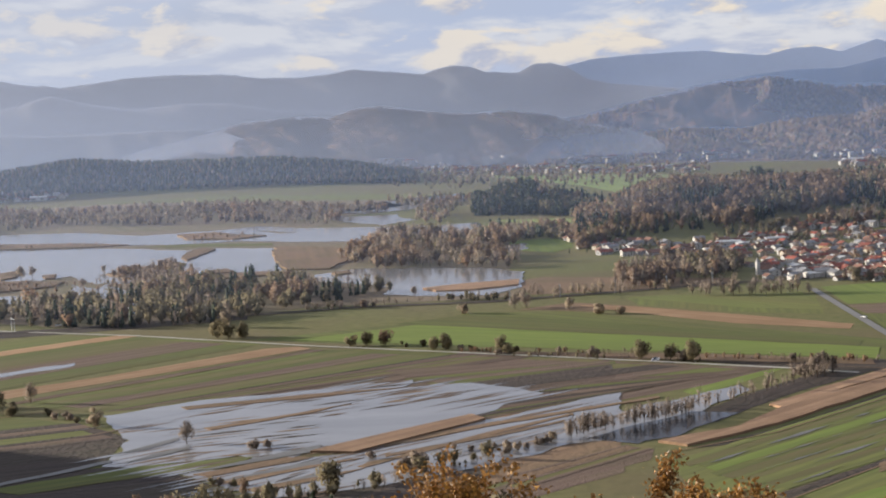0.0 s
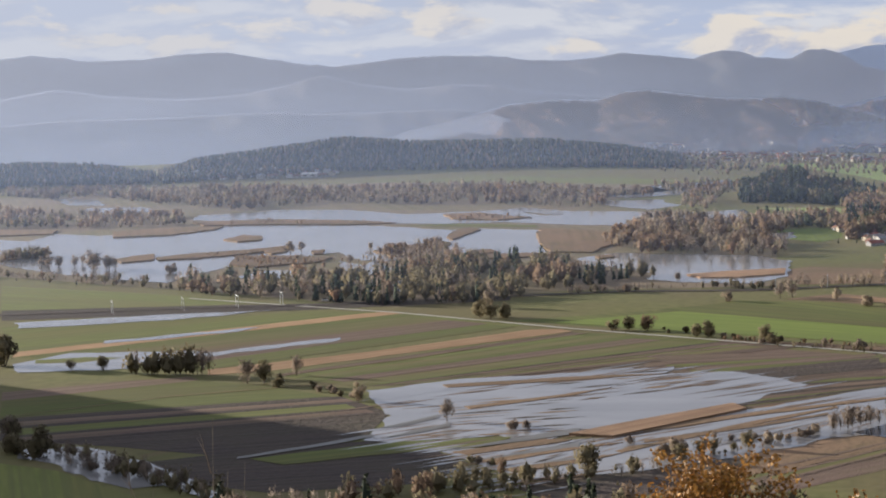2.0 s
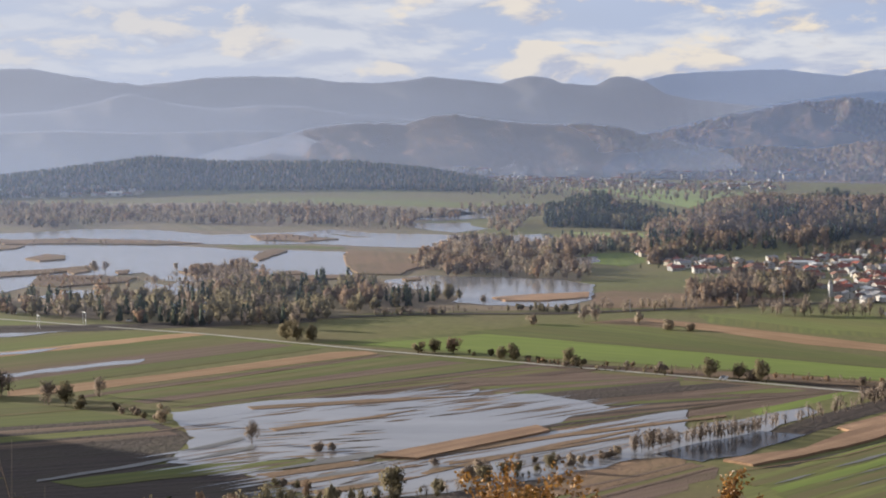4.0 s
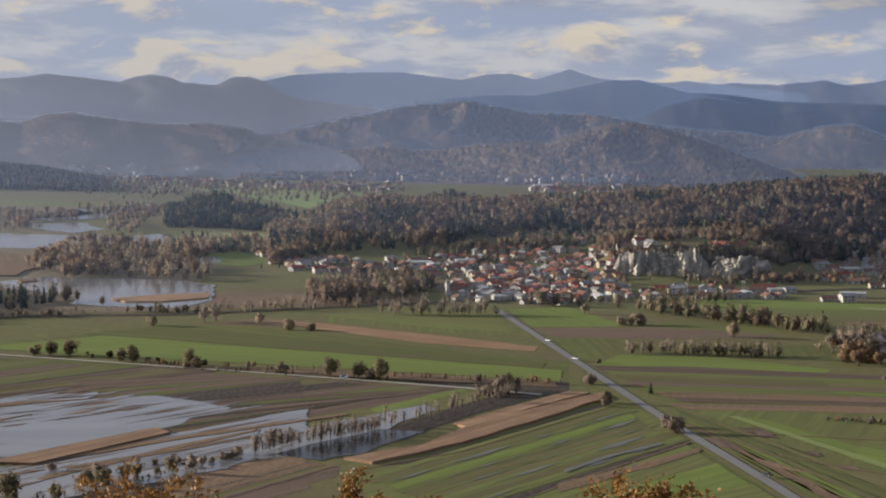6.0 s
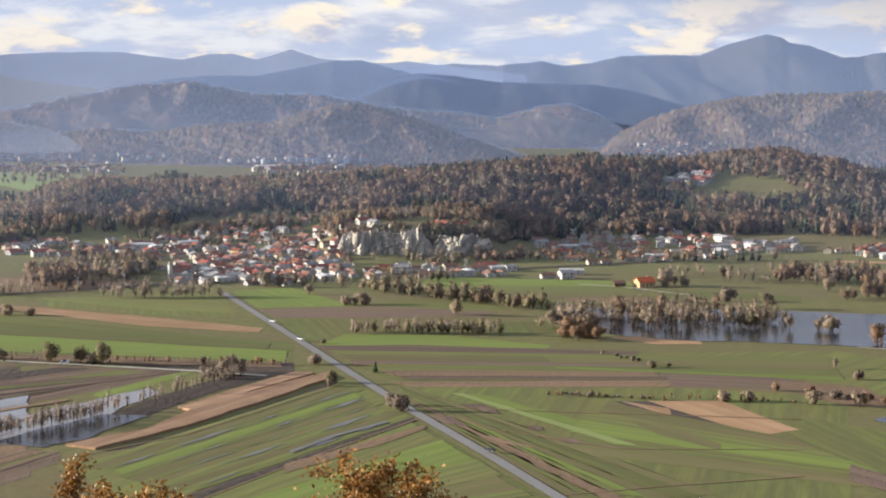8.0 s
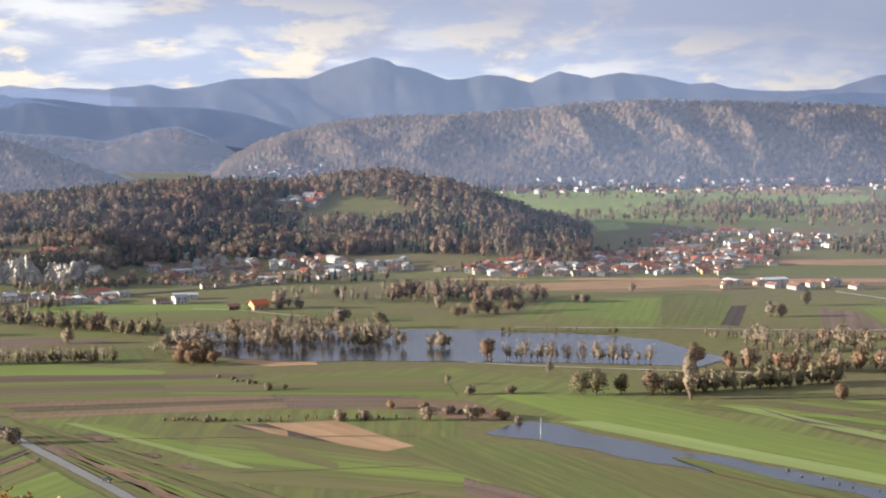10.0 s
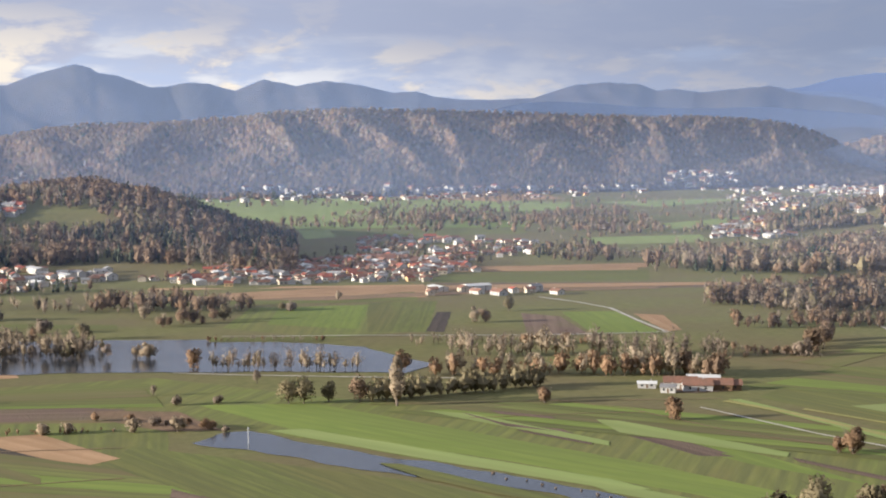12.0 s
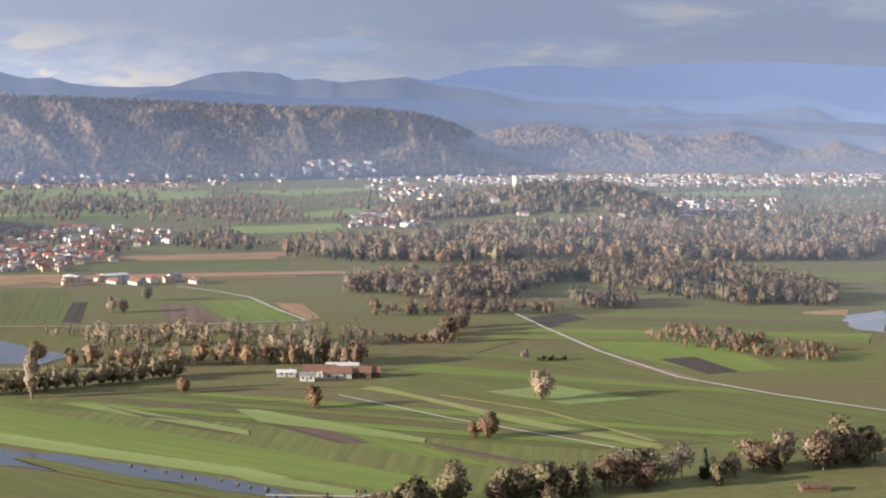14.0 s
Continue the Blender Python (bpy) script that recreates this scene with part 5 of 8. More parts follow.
TREE_KINDS = {
    "brown": ("round", 900, 0.042, 1.0, M_LEAF_BROWN, "broad tree with brown autumn leaves", "tree"),
    "olive": ("round", 900, 0.042, 1.0, M_LEAF_OLIVE, "round tree with dull olive leaves", "tree"),
    "rust": ("airy", 900, 0.042, 0.6, M_LEAF_RED, "slender tree with sparse rust leaves", "tree"),
    "pale": ("airy", 900, 0.042, 0.55, M_LEAF_PALE, "pale willow with silvery tan twigs", "tree"),
    "grey": ("airy", 750, 0.042, 0.35, M_LEAF_GREY, "bare tree with fine grey brown twigs", "tree"),
    "poplar": ("column", 700, 0.04, 0.5, M_LEAF_PALE, "tall slim poplar with thin tan foliage", "tree"),
    "fir": ("cone", 700, 0.042, 1.0, M_LEAF_DARK, "dark green pointed conifer", "tree"),
    "bush": ("bush", 750, 0.062, 0.8, M_LEAF_GREY, "low grey brown leafless bush", "bush"),
    "scrub": ("bush", 750, 0.062, 1.0, M_LEAF_RED, "low rust brown scrub bush", "bush"),
    "bushpale": ("bush", 750, 0.062, 0.8, M_LEAF_PALE, "pale silvery willow bush", "bush"),
    "bushgreen": ("bush", 750, 0.064, 1.0, M_LEAF_OLIVE, "dark olive hedge bush", "bush"),
}
PROTO = {}


def tree(kind, x, y, height, variant=None):
    """One tree or bush; later ones of the same kind are copies that share its meshes."""
    rng = random.Random(int(x * 31 + y * 17))
    v = rng.randint(0, 3) if variant is None else variant
    form, n, size, slim, material, label, category = TREE_KINDS[kind]
    m = Matrix.Translation((x, y, float(land(x, y)))) @ Matrix.Rotation(rng.random() * 6.283, 4, "Z") @ Matrix.Diagonal((height * rng.uniform(0.9, 1.15), height * rng.uniform(0.9, 1.15), height, 1))
    if (kind, v) in PROTO:
        first = PROTO[kind, v]
        return copy_thing(first, m @ Matrix.Diagonal([1 / c for c in first.scale] + [1]))
    ob = tagged(new(category if kind != "fir" else "conifer"), label, category, "trees and bushes of the plain")
    part("trunk", trunk_mesh("trunk", form, 10 + v), M_BARK, ob)
    part("crown", clump_mesh("crown", form, n, size, 40 + 7 * v + len(kind), slim), material, ob)
    PROTO[kind, v] = ob
    ob.matrix_world = m
    return ob


def inside(x, y, corners):
    hit = np.zeros(np.shape(x), bool)
    for (x0, y0), (x1, y1) in zip(corners, corners[1:] + corners[:1]):
        hit ^= ((y0 > y) != (y1 > y)) & (x < (x1 - x0) * (y - y0) / ((y1 - y0) or 1e-9) + x0)
    return hit


WOOD_MATERIALS = [M_LEAF_BROWN, M_LEAF_OLIVE, M_LEAF_PALE, M_LEAF_GREY, M_LEAF_DARK, M_LEAF_RED]
WOOD_FORMS = ["round", "round", "airy", "airy", "cone", "round"]
WOOD_CROWNS = [[leaf_points(f, 170, np.random.RandomState(100 + 10 * k + v)) for v in range(3)] for k, f in enumerate(WOOD_FORMS)]


HEARTS = [(0.26, 0.42, 0.9), (0.26, 0.45, 0.9), (0.10, 0.45, 0.85), (0.05, 0.45, 0.75), (0.14, 0.2, 0.97), (0.22, 0.42, 0.88)]


def heart_faces(kind, rng, sides=5):
    """The faces of an uneven closed body inside a crown 1 m high."""
    wide, mid, top = HEARTS[kind]
    a, g = np.arange(sides) * 6.283 / sides + rng.rand(), 0.75 + 0.5 * rng.rand(sides)
    ring = np.stack([wide * g * np.cos(a), wide * g * np.sin(a), mid + 0.1 * rng.normal(size=sides)], 1)
    foot, tip = np.array([0, 0, 0.05]), np.array([0.06 * rng.normal(), 0.06 * rng.normal(), top])
    out = []
    for i in range(sides):
        j = (i + 1) % sides
        out += [(foot, ring[j], ring[i]), (ring[i], ring[j], tip)]
    return np.array(out)


def face_out(me, normals):
    """Soft shading: the normals of a crown's clumps point out of the crown."""
    normals = normals / np.linalg.norm(normals, axis=1)[:, None]
    at = me.attributes.new("custom_normal", "FLOAT_VECTOR", "POINT")
    at.data.foreach_set("vector", normals.astype(np.float32).ravel())


def wood(name, label, x, y, height, mix, seed, clump=0.095, clumps=105, z=None):
    """A whole wood as one mesh: clumps for every crown, a plain stem below."""
    rng = np.random.RandomState(seed + 7000)
    n = len(x)
    z = land(x, y) if z is None else z
    share = np.array(mix) / sum(mix)
    pick = rng.choice(6, n, p=share)
    # most trees are of the kind that their stand is of
    stand = np.sin(np.floor((x + 12 * np.sin(y / 19)) / 38) * 127.1 + np.floor((y + 12 * np.sin(x / 23)) / 60) * 311.7 + seed) * 43758.5453
    stand = np.searchsorted(np.cumsum(share), np.clip(stand - np.floor(stand), 0, 0.9999))
    pick = np.where(rng.rand(n) < 0.62, np.minimum(stand, 5), pick)
    form = rng.randint(0, 3, n)
    h = height * (0.6 + 0.75 * rng.rand(n))
    turn = rng.rand(n) * 6.283
    wide = 0.72 + 0.4 * rng.rand(n)
    blocks, mats, norms, tones = [], [], [], []
    for k in range(6):
        for v in range(3):
            sel = np.where((pick == k) & (form == v))[0]
            if not len(sel):
                continue
            p, d = (c[:clumps] for c in WOOD_CROWNS[k][v])
            m = len(p)
            r = rng.normal(size=(m, 3))
            u = np.cross(d, r)
            u /= np.linalg.norm(u, axis=1)[:, None]
            w = 0.5 * d + np.array([0, 0, 0.7]) + 0.3 * r
            w /= np.linalg.norm(w, axis=1)[:, None]
            u = np.cross(w, u)
            u /= np.linalg.norm(u, axis=1)[:, None]
            s = clump * (0.6 + 0.8 * rng.rand(m))[:, None]
            thin = 0.24 if k == 3 else 0.34 if k == 2 else 0.7
            q = np.stack([p - u * s * thin * 1.3 - w * s * 0.5, p + u * s * thin * 1.3 - w * s * 0.5, p + w * s * 1.3], 1)
            # a solid heart of twigs, and each clump faces out of its crown
            heart = heart_faces(k, np.random.RandomState(500 + 10 * k + v))
            q = np.concatenate([q, heart])
            p = np.concatenate([p, heart.mean(1)])
            d = np.concatenate([d, (heart.mean(1) - np.array([0, 0, 0.45])) * 2])
            m = len(q)
            away = p - np.array([0, 0, 0.45])
            away[:, 2] *= 0.6
            away = away / np.linalg.norm(away, axis=1)[:, None] * 0.8 + 0.35 * d
            flip = np.einsum("ij,ij->i", np.cross(q[:, 1] - q[:, 0], q[:, 2] - q[:, 0]), away) < 0
            q[flip] = q[flip][:, ::-1]
            away = np.concatenate([away, [[0, -1.0, 0]]], 0)
            stem = np.array([[-0.02, 0, -0.05], [0.02, 0, -0.05], [0.0, 0, 0.75]])[None]
            q = np.concatenate([q, stem], 0)
            c, sn = np.cos(turn[sel]), np.sin(turn[sel])
            X = (q[None, :, :, 0] * c[:, None, None] - q[None, :, :, 1] * sn[:, None, None]) * (h * wide)[sel][:, None, None] + x[sel][:, None, None]
            Y = (q[None, :, :, 0] * sn[:, None, None] + q[None, :, :, 1] * c[:, None, None]) * (h * wide)[sel][:, None, None] + y[sel][:, None, None]
            Z = q[None, :, :, 2] * h[sel][:, None, None] + z[sel][:, None, None]
            blocks.append(np.stack([X, Y, Z], -1).reshape(-1, 3))
            NX = away[None, :, 0] * c[:, None] - away[None, :, 1] * sn[:, None]
            NY = away[None, :, 0] * sn[:, None] + away[None, :, 1] * c[:, None]
            NZ = np.broadcast_to(away[None, :, 2], NX.shape)
            norms.append(np.repeat(np.stack([NX, NY, NZ], -1).reshape(-1, 3), 3, 0))
            tones.append(np.repeat(rng.uniform(-0.17, 0.17, len(sel)), m + 1))
            mi = np.full((len(sel), m + 1), k)
            mi[:, -1] = 6
            mats.append(mi.ravel())
    co = np.concatenate(blocks).astype(np.float32)
    nf = len(co) // 3
    me = bpy.data.meshes.new(name)
    me.vertices.add(len(co))
    me.vertices.foreach_set("co", co.ravel())
    me.loops.add(len(co))
    me.loops.foreach_set("vertex_index", np.arange(len(co), dtype=np.int32))
    me.polygons.add(nf)
    me.polygons.foreach_set("loop_start", np.arange(0, 3 * nf, 3, dtype=np.int32))
    for material in WOOD_MATERIALS + [M_BARK]:
        me.materials.append(material)
    me.polygons.foreach_set("material_index", np.concatenate(mats).astype(np.int32))
    me.polygons.foreach_set("use_smooth", np.full(nf, True))
    face_out(me, np.concatenate(norms))
    tone = me.attributes.new("tone", "FLOAT", "FACE")
    tone.data.foreach_set("value", np.concatenate(tones).astype(np.float32))
    me.update(calc_edges=True)
    return tagged(new(name, me), label, "wood", kind="stuff")


def scatter(corners, n, seed):
    rng = np.random.RandomState(seed)
    xs, ys = [p[0] for p in corners], [p[1] for p in corners]
    X, Y = np.zeros(0), np.zeros(0)
    while len(X) < n:
        x, y = rng.uniform(min(xs), max(xs), 4000), rng.uniform(min(ys), max(ys), 4000)
        ok = inside(x, y, list(corners)) & (ripple(x, y, 60, seed) > -0.55)
        X, Y = np.append(X, x[ok]), np.append(Y, y[ok])
    return X[:n], Y[:n]


def wood_area(label, n, height, mix, corners, clump=0.08):
    seed = int(abs(corners[0][0]) + n)
    x, y = scatter(corners, int(1.25 * n), seed)
    far = math.hypot(corners[0][0], corners[0][1])
    few = 150 if far < 1300 else 90 if far < 1900 else 46
    return wood("wood", label, x, y, height, mix, seed, clump * 0.66 * (150 / few) ** 0.35, few)


def spires(label, x, y, z, height, width, mix, seed, slope=None):
    """Far wood as one mesh of slim uneven crowns, ten faces each."""
    rng = np.random.RandomState(seed)
    n, k = len(x), 5
    h = height * (0.6 + 0.7 * rng.rand(n))
    w = h * width * (0.7 + 0.6 * rng.rand(n))
    a = rng.rand(n)[:, None] * 6.283 + np.arange(k) * 6.283 / k
    rad = w[:, None] * (0.7 + 0.6 * rng.rand(n, k))
    co = np.zeros((n, k + 2, 3))
    co[:, :k, 0], co[:, :k, 1], co[:, :k, 2] = rad * np.cos(a), rad * np.sin(a), h[:, None] * (0.3 + 0.3 * rng.rand(n, k))
    co[:, k, 2], co[:, k + 1, 2] = h, -0.1 * h
    co[:, k, :2] = 0.25 * w[:, None] * rng.normal(size=(n, 2))
    co += np.stack([x, y, z], 1)[:, None]
    ring = np.arange(k)
    tri = np.concatenate([np.stack([ring, (ring + 1) % k, ring * 0 + k], 1), np.stack([(ring + 1) % k, ring, ring * 0 + k + 1], 1)])
    tri = (tri[None] + (np.arange(n) * (k + 2))[:, None, None]).reshape(-1, 3)
    me = bpy.data.meshes.new("wood")
    me.vertices.add(n * (k + 2))
    me.vertices.foreach_set("co", co.astype(np.float32).ravel())
    me.loops.add(tri.size)
    me.loops.foreach_set("vertex_index", tri.ravel().astype(np.int32))
    me.polygons.add(len(tri))
    me.polygons.foreach_set("loop_start", np.arange(0, tri.size, 3, dtype=np.int32))
    for material in WOOD_MATERIALS:
        me.materials.append(material)
    me.polygons.foreach_set("material_index", np.repeat(rng.choice(6, n, p=np.array(mix) / sum(mix)), 2 * k).astype(np.int32))
    me.polygons.foreach_set("use_smooth", np.full(len(tri), True))
    if slope is not None:
        own = co - np.stack([x, y, z + 0.4 * h], 1)[:, None]
        own /= np.linalg.norm(own, axis=2)[:, :, None]
        face_out(me, (0.6 * own + 0.6 * slope[:, None]).reshape(-1, 3))
    tone = me.attributes.new("tone", "FLOAT", "FACE")
    tone.data.foreach_set("value", np.repeat(rng.uniform(-0.13, 0.13, n), 2 * k).astype(np.float32))
    me.update(calc_edges=True)
    return tagged(new("wood", me), label, "wood", kind="stuff")


def range_wood(name, label, n, height, mix, seed):
    """Tree crowns strewn over the near face of a distant range."""
    X, Y, Z = RANGES[name]
    rng = np.random.RandomState(seed)
    i, j = (0.02 + 0.96 * rng.rand(n)) * (X.shape[0] - 2), (0.02 + 0.86 * rng.rand(n)) * (X.shape[1] - 2)
    a, b = i.astype(int), j.astype(int)
    f, g = i - a, j - b
    at = lambda q: (q[a, b] * (1 - f) + q[a + 1, b] * f) * (1 - g) + (q[a, b + 1] * (1 - f) + q[a + 1, b + 1] * f) * g
    x, y, z = at(X), at(Y), at(Z)
    keep = z > 1.5
    e1, e2 = (np.stack([np.gradient(q, axis=k) for q in (X, Y, Z)], -1) for k in (0, 1))
    normal = np.cross(e1, e2)
    normal *= np.sign(normal[:, :, 2:]) / np.linalg.norm(normal, axis=2)[:, :, None]
    slope = np.stack([at(normal[:, :, k]) for k in range(3)], 1)
    return spires(label, x[keep], y[keep], z[keep] - 0.4 * height, height, 0.36, mix, seed, slope[keep])


def hill_wood(label, line, n, height, mix, front, back, clearings, seed, clump=0.072, clumps=52):
    """A wood over a low hill, but for its clearings (x, y, radius)."""
    rng = np.random.RandomState(seed)
    a, rc, h = (np.array(v, float) for v in zip(*line))
    az = rng.uniform(a[0] + 0.2, a[-1] - 0.2, n * 2)
    near = np.interp(az, [p[0] for p in front], [p[1] for p in front])
    r = np.interp(az, a, rc) - near + rng.rand(n * 2) * (near + back)
    x, y = r * np.sin(np.radians(az)), r * np.cos(np.radians(az))
    keep = land(x, y) > 0.6
    for cx, cy, cr in clearings:
        keep &= np.hypot(x - cx, y - cy) > cr * (1 + 0.25 * np.sin(x * 0.05) * np.cos(y * 0.04))
    x, y = x[keep][:n], y[keep][:n]
    if not clumps:
        return spires(label, x, y, land(x, y), height, 0.2, mix, seed)
    return wood("wood", label, x, y, height, mix, seed, clump, clumps)


ROW_MIX = {"brown": 0, "olive": 1, "bushgreen": 1, "pale": 2, "poplar": 2, "bushpale": 2, "grey": 3, "bush": 3, "fir": 4, "rust": 5, "scrub": 5}


def tree_row(kinds, a, b, n, height, jitter=3.0):
    """A row of single trees; a long one is a hedge in one piece."""
    rng = random.Random(int(a[0] + a[1] * 3))
    if n >= 14:
        t = (np.arange(n * 2) + 0.5) / (n * 2)
        g = np.random.RandomState(int(abs(a[0]) + n))
        x = a[0] + (b[0] - a[0]) * t + g.uniform(-jitter, jitter, n * 2)
        y = a[1] + (b[1] - a[1]) * t + g.uniform(-jitter, jitter, n * 2)
        mix = [0.001] * 6
        for k in kinds:
            mix[ROW_MIX[k]] += 1
        low = all(k in ("bush", "scrub", "bushpale", "bushgreen") for k in kinds)
        return wood("hedge", "hedgerow of leafless bushes on the plain" if low else "row of autumn trees across the plain", x, y, height * 0.9, mix, int(abs(a[0])), 0.058, 110)
    for k in range(n):
        t = (k + rng.uniform(0.1, 0.9)) / n
        tree(rng.choice(kinds), a[0] + (b[0] - a[0]) * t + rng.uniform(-jitter, jitter), a[1] + (b[1] - a[1]) * t + rng.uniform(-jitter, jitter), height * rng.uniform(0.6, 1.2))


CLEARINGS = [(322, 1742, 38), (380, 1762, 40), (421, 1730, 36), (485, 1557, 26), (883, 1790, 50), (845, 1852, 32), (857, 1816, 26), (229, 1680, 24)]
TOWN_GAPS = [(1823, 1530, 22), (1873, 1418, 24), (1777, 1564, 18)]
tree("pale", -174, 905, 11.4)
tree("grey", -123, 851, 11.7)
tree("bush", -91, 831, 5.4)
tree("bush", -85, 834, 4.0)
tree("bush", -38, 798, 3.8)
tree("olive", -143, 1198, 12.8)
tree("bushgreen", -135, 1208, 10.8)
tree("olive", -51, 736, 13.9)
tree("olive", -16, 762, 9.0)
tree("grey", -7, 781, 7.8)
tree("olive", -53, 1142, 10.8)
tree("brown", -42, 1139, 12.1)
tree("bushgreen", -63, 1144, 7.4)
tree("olive", -13, 1112, 9.2)
tree("olive", -6, 1109, 10.5)
tree("olive", 26, 1085, 10.9)
tree("bushgreen", 31, 1079, 7.0)
tree("grey", 58, 1065, 6.3)
tree("bush", 76, 1055, 6.9)
tree("olive", 101, 1035, 11.6)
tree("olive", 116, 1030, 10.4)
tree("olive", 127, 1020, 12.7)
tree("bush", 123, 1026, 7.3)
tree("pale", 189, 976, 10.6)
tree("bush", 175, 960, 7.5)
tree("bush", 182, 968, 7.6)
tree("pale", 77, 1268, 9.7)
tree("bushpale", 94, 1242, 7.3)
tree("bushpale", 108, 1235, 5.8)
tree("bushpale", 6, 1276, 6.8)
tree("grey", 49, 1293, 15.3)
tree("grey", 41, 1287, 11.4)
tree_row(["bush", "bushgreen"], (-36, 1139), (30, 1079), 10, 3.9, 4)
tree_row(["bush", "bushgreen"], (30, 1076), (134, 1019), 14, 3.1, 4)
tree_row(["grey", "bush"], (-4, 805), (20, 808), 5, 4.3, 3)
tree("grey", -243, 961, 15.8)
tree("olive", -234, 960, 12.8)
tree("bushgreen", -224, 950, 7.5)
tree("grey", -222, 985, 13.1)
tree("grey", -354, 1007, 8.8)
tree("olive", -336, 1006, 9.4)
tree("bushgreen", -401, 1028, 18.2)
tree("grey", -516, 1536, 22.0)
tree("grey", -505, 1543, 16.3)
tree("grey", -567, 1569, 14.8)
tree("grey", -557, 1566, 13.7)
tree("bush", -443, 1514, 9.3)
tree("grey", -29, 1400, 8.3)
tree("bushgreen", -56, 1435, 9.3)
tree_row(["grey", "olive", "grey"], (-314, 994), (-272, 991), 14, 14.0, 3)
tree_row(["bush", "bushgreen"], (-210, 953), (-171, 902), 8, 3.9, 3)
tree_row(["bushgreen", "olive", "bush"], (-90, 704), (-21, 753), 20, 5.6, 6)
tree_row(["olive", "brown", "bushgreen"], (-132, 685), (-81, 724), 16, 9.7, 12)
tree_row(["bushgreen", "olive", "grey"], (-320, 812), (-290, 774), 6, 12.5, 6)
tree_row(["bush", "bushgreen"], (-288, 781), (-184, 689), 26, 7.7, 6)
tree_row(["bush", "grey"], (-269, 762), (-206, 712), 10, 6.9, 3)
tree_row(["bush", "bushgreen"], (-103, 758), (-84, 755), 5, 3.6, 2)
tree_row(["bush", "bushgreen"], (-21, 753), (35, 811), 14, 3.2, 3)
tree("fir", 260, 956, 6.1)
tree("bushgreen", 259, 1066, 3.2)
tree("bush", 242, 845, 9.3)
tree("bush", 242, 860, 6.9)
tree("pale", 371, 1164, 11.5)
tree("bush", 178, 1006, 5.4)
tree("grey", 184, 968, 12.8)
tree("grey", 191, 966, 11.0)
tree("bush", 236, 991, 7.2)
tree("bush", 227, 921, 4.5)
tree("bushgreen", 230, 930, 7.3)
tree_row(["grey"], (44, 822), (108, 872), 26, 9.0, 3)
tree_row(["grey", "bush"], (91, 855), (190, 963), 18, 9.2, 3)
tree_row(["bush", "bushpale"], (11, 790), (43, 822), 9, 3.8, 2)
tree_row(["bush", "olive"], (-31, 765), (11, 787), 8, 6.9, 4)
tree_row(["bushgreen", "bush", "grey"], (288, 1106), (366, 1076), 34, 8.7, 7)
tree_row(["grey", "pale", "poplar"], (164, 1317), (240, 1299), 15, 13.3, 7)
tree_row(["pale", "bushpale"], (313, 1237), (331, 1229), 5, 8.3, 3)
tree_row(["scrub"], (401, 1057), (419, 1040), 6, 7.3, 4)
tree_row(["bush", "scrub"], (329, 864), (375, 838), 12, 2.2, 3)
tree_row(["grey", "pale"], (428, 1147), (501, 1124), 22, 10.9, 12)
tree("bushpale", 398, 827, 5.4)
tree("bushpale", 408, 822, 4.3)
tree("pale", 371, 1167, 10.8)
tree("pale", 567, 1277, 16.5)
tree("pale", 580, 1271, 8.2)
tree("olive", 576, 1283, 9.1)
tree("rust", 405, 1053, 16.0)
tree("rust", 411, 1047, 14.6)
tree("scrub", 404, 1037, 9.2)
tree("bushgreen", 406, 931, 4.2)
tree("bushgreen", 415, 930, 3.0)
tree("olive", 286, 1352, 13.9)
tree("brown", 296, 1350, 9.8)
tree("pale", 338, 1334, 12.2)
tree("pale", 305, 1298, 9.4)
tree_row(["olive", "brown", "bushgreen"], (350, 1315), (432, 1175), 34, 11.6, 6)
tree_row(["pale", "brown", "bush"], (408, 1090), (433, 1071), 9, 13.7, 8)
tree_row(["scrub", "bush"], (327, 864), (433, 813), 20, 2.7, 4)
tree_row(["bush"], (398, 983), (411, 942), 7, 3.1, 4)
tree("pale", 565, 1278, 16.5)
tree("pale", 578, 1272, 9.1)
tree("olive", 630, 1314, 11.2)
tree("pale", 668, 1220, 14.8)
tree("rust", 566, 975, 15.3)
tree("pale", 562, 1037, 10.4)
tree("bushpale", 568, 1033, 10.4)
tree("grey", 546, 1045, 11.1)
tree("olive", 543, 837, 13.5)
tree("olive", 549, 832, 14.7)
tree("olive", 562, 828, 11.2)
tree("brown", 575, 818, 15.9)
tree("poplar", 589, 805, 17.6)
tree("rust", 649, 881, 16.8)
tree("pale", 677, 867, 17.5)
tree("pale", 848, 1064, 13.6)
tree("brown", 854, 1059, 12.0)
tree("olive", 915, 1107, 11.9)
tree("rust", 652, 758, 10.6)
tree("rust", 670, 680, 14.1)
tree("bush", 493, 867, 5.9)
tree("bush", 513, 859, 5.3)
tree("grey", 499, 902, 7.3)
tree("bushpale", 436, 808, 7.6)
tree("bushpale", 454, 798, 8.1)
tree("bushpale", 399, 830, 5.4)
tree("bushpale", 410, 825, 5.4)
tree("grey", 566, 905, 8.8)
tree("pale", 852, 1241, 8.9)
tree("bush", 572, 1185, 11.6)
tree("olive", 579, 1140, 13.6)
tree_row(["grey", "pale"], (575, 970), (645, 918), 20, 11.9, 3)
tree_row(["olive", "bushgreen", "olive"], (582, 817), (687, 804), 24, 11.5, 6)
tree_row(["pale", "poplar", "grey"], (725, 934), (868, 825), 30, 16.1, 10)
tree_row(["scrub", "bush", "bushpale"], (739, 988), (838, 926), 24, 7.3, 6)
tree_row(["bushpale", "grey", "pale"], (408, 1100), (549, 1064), 22, 14.0, 10)
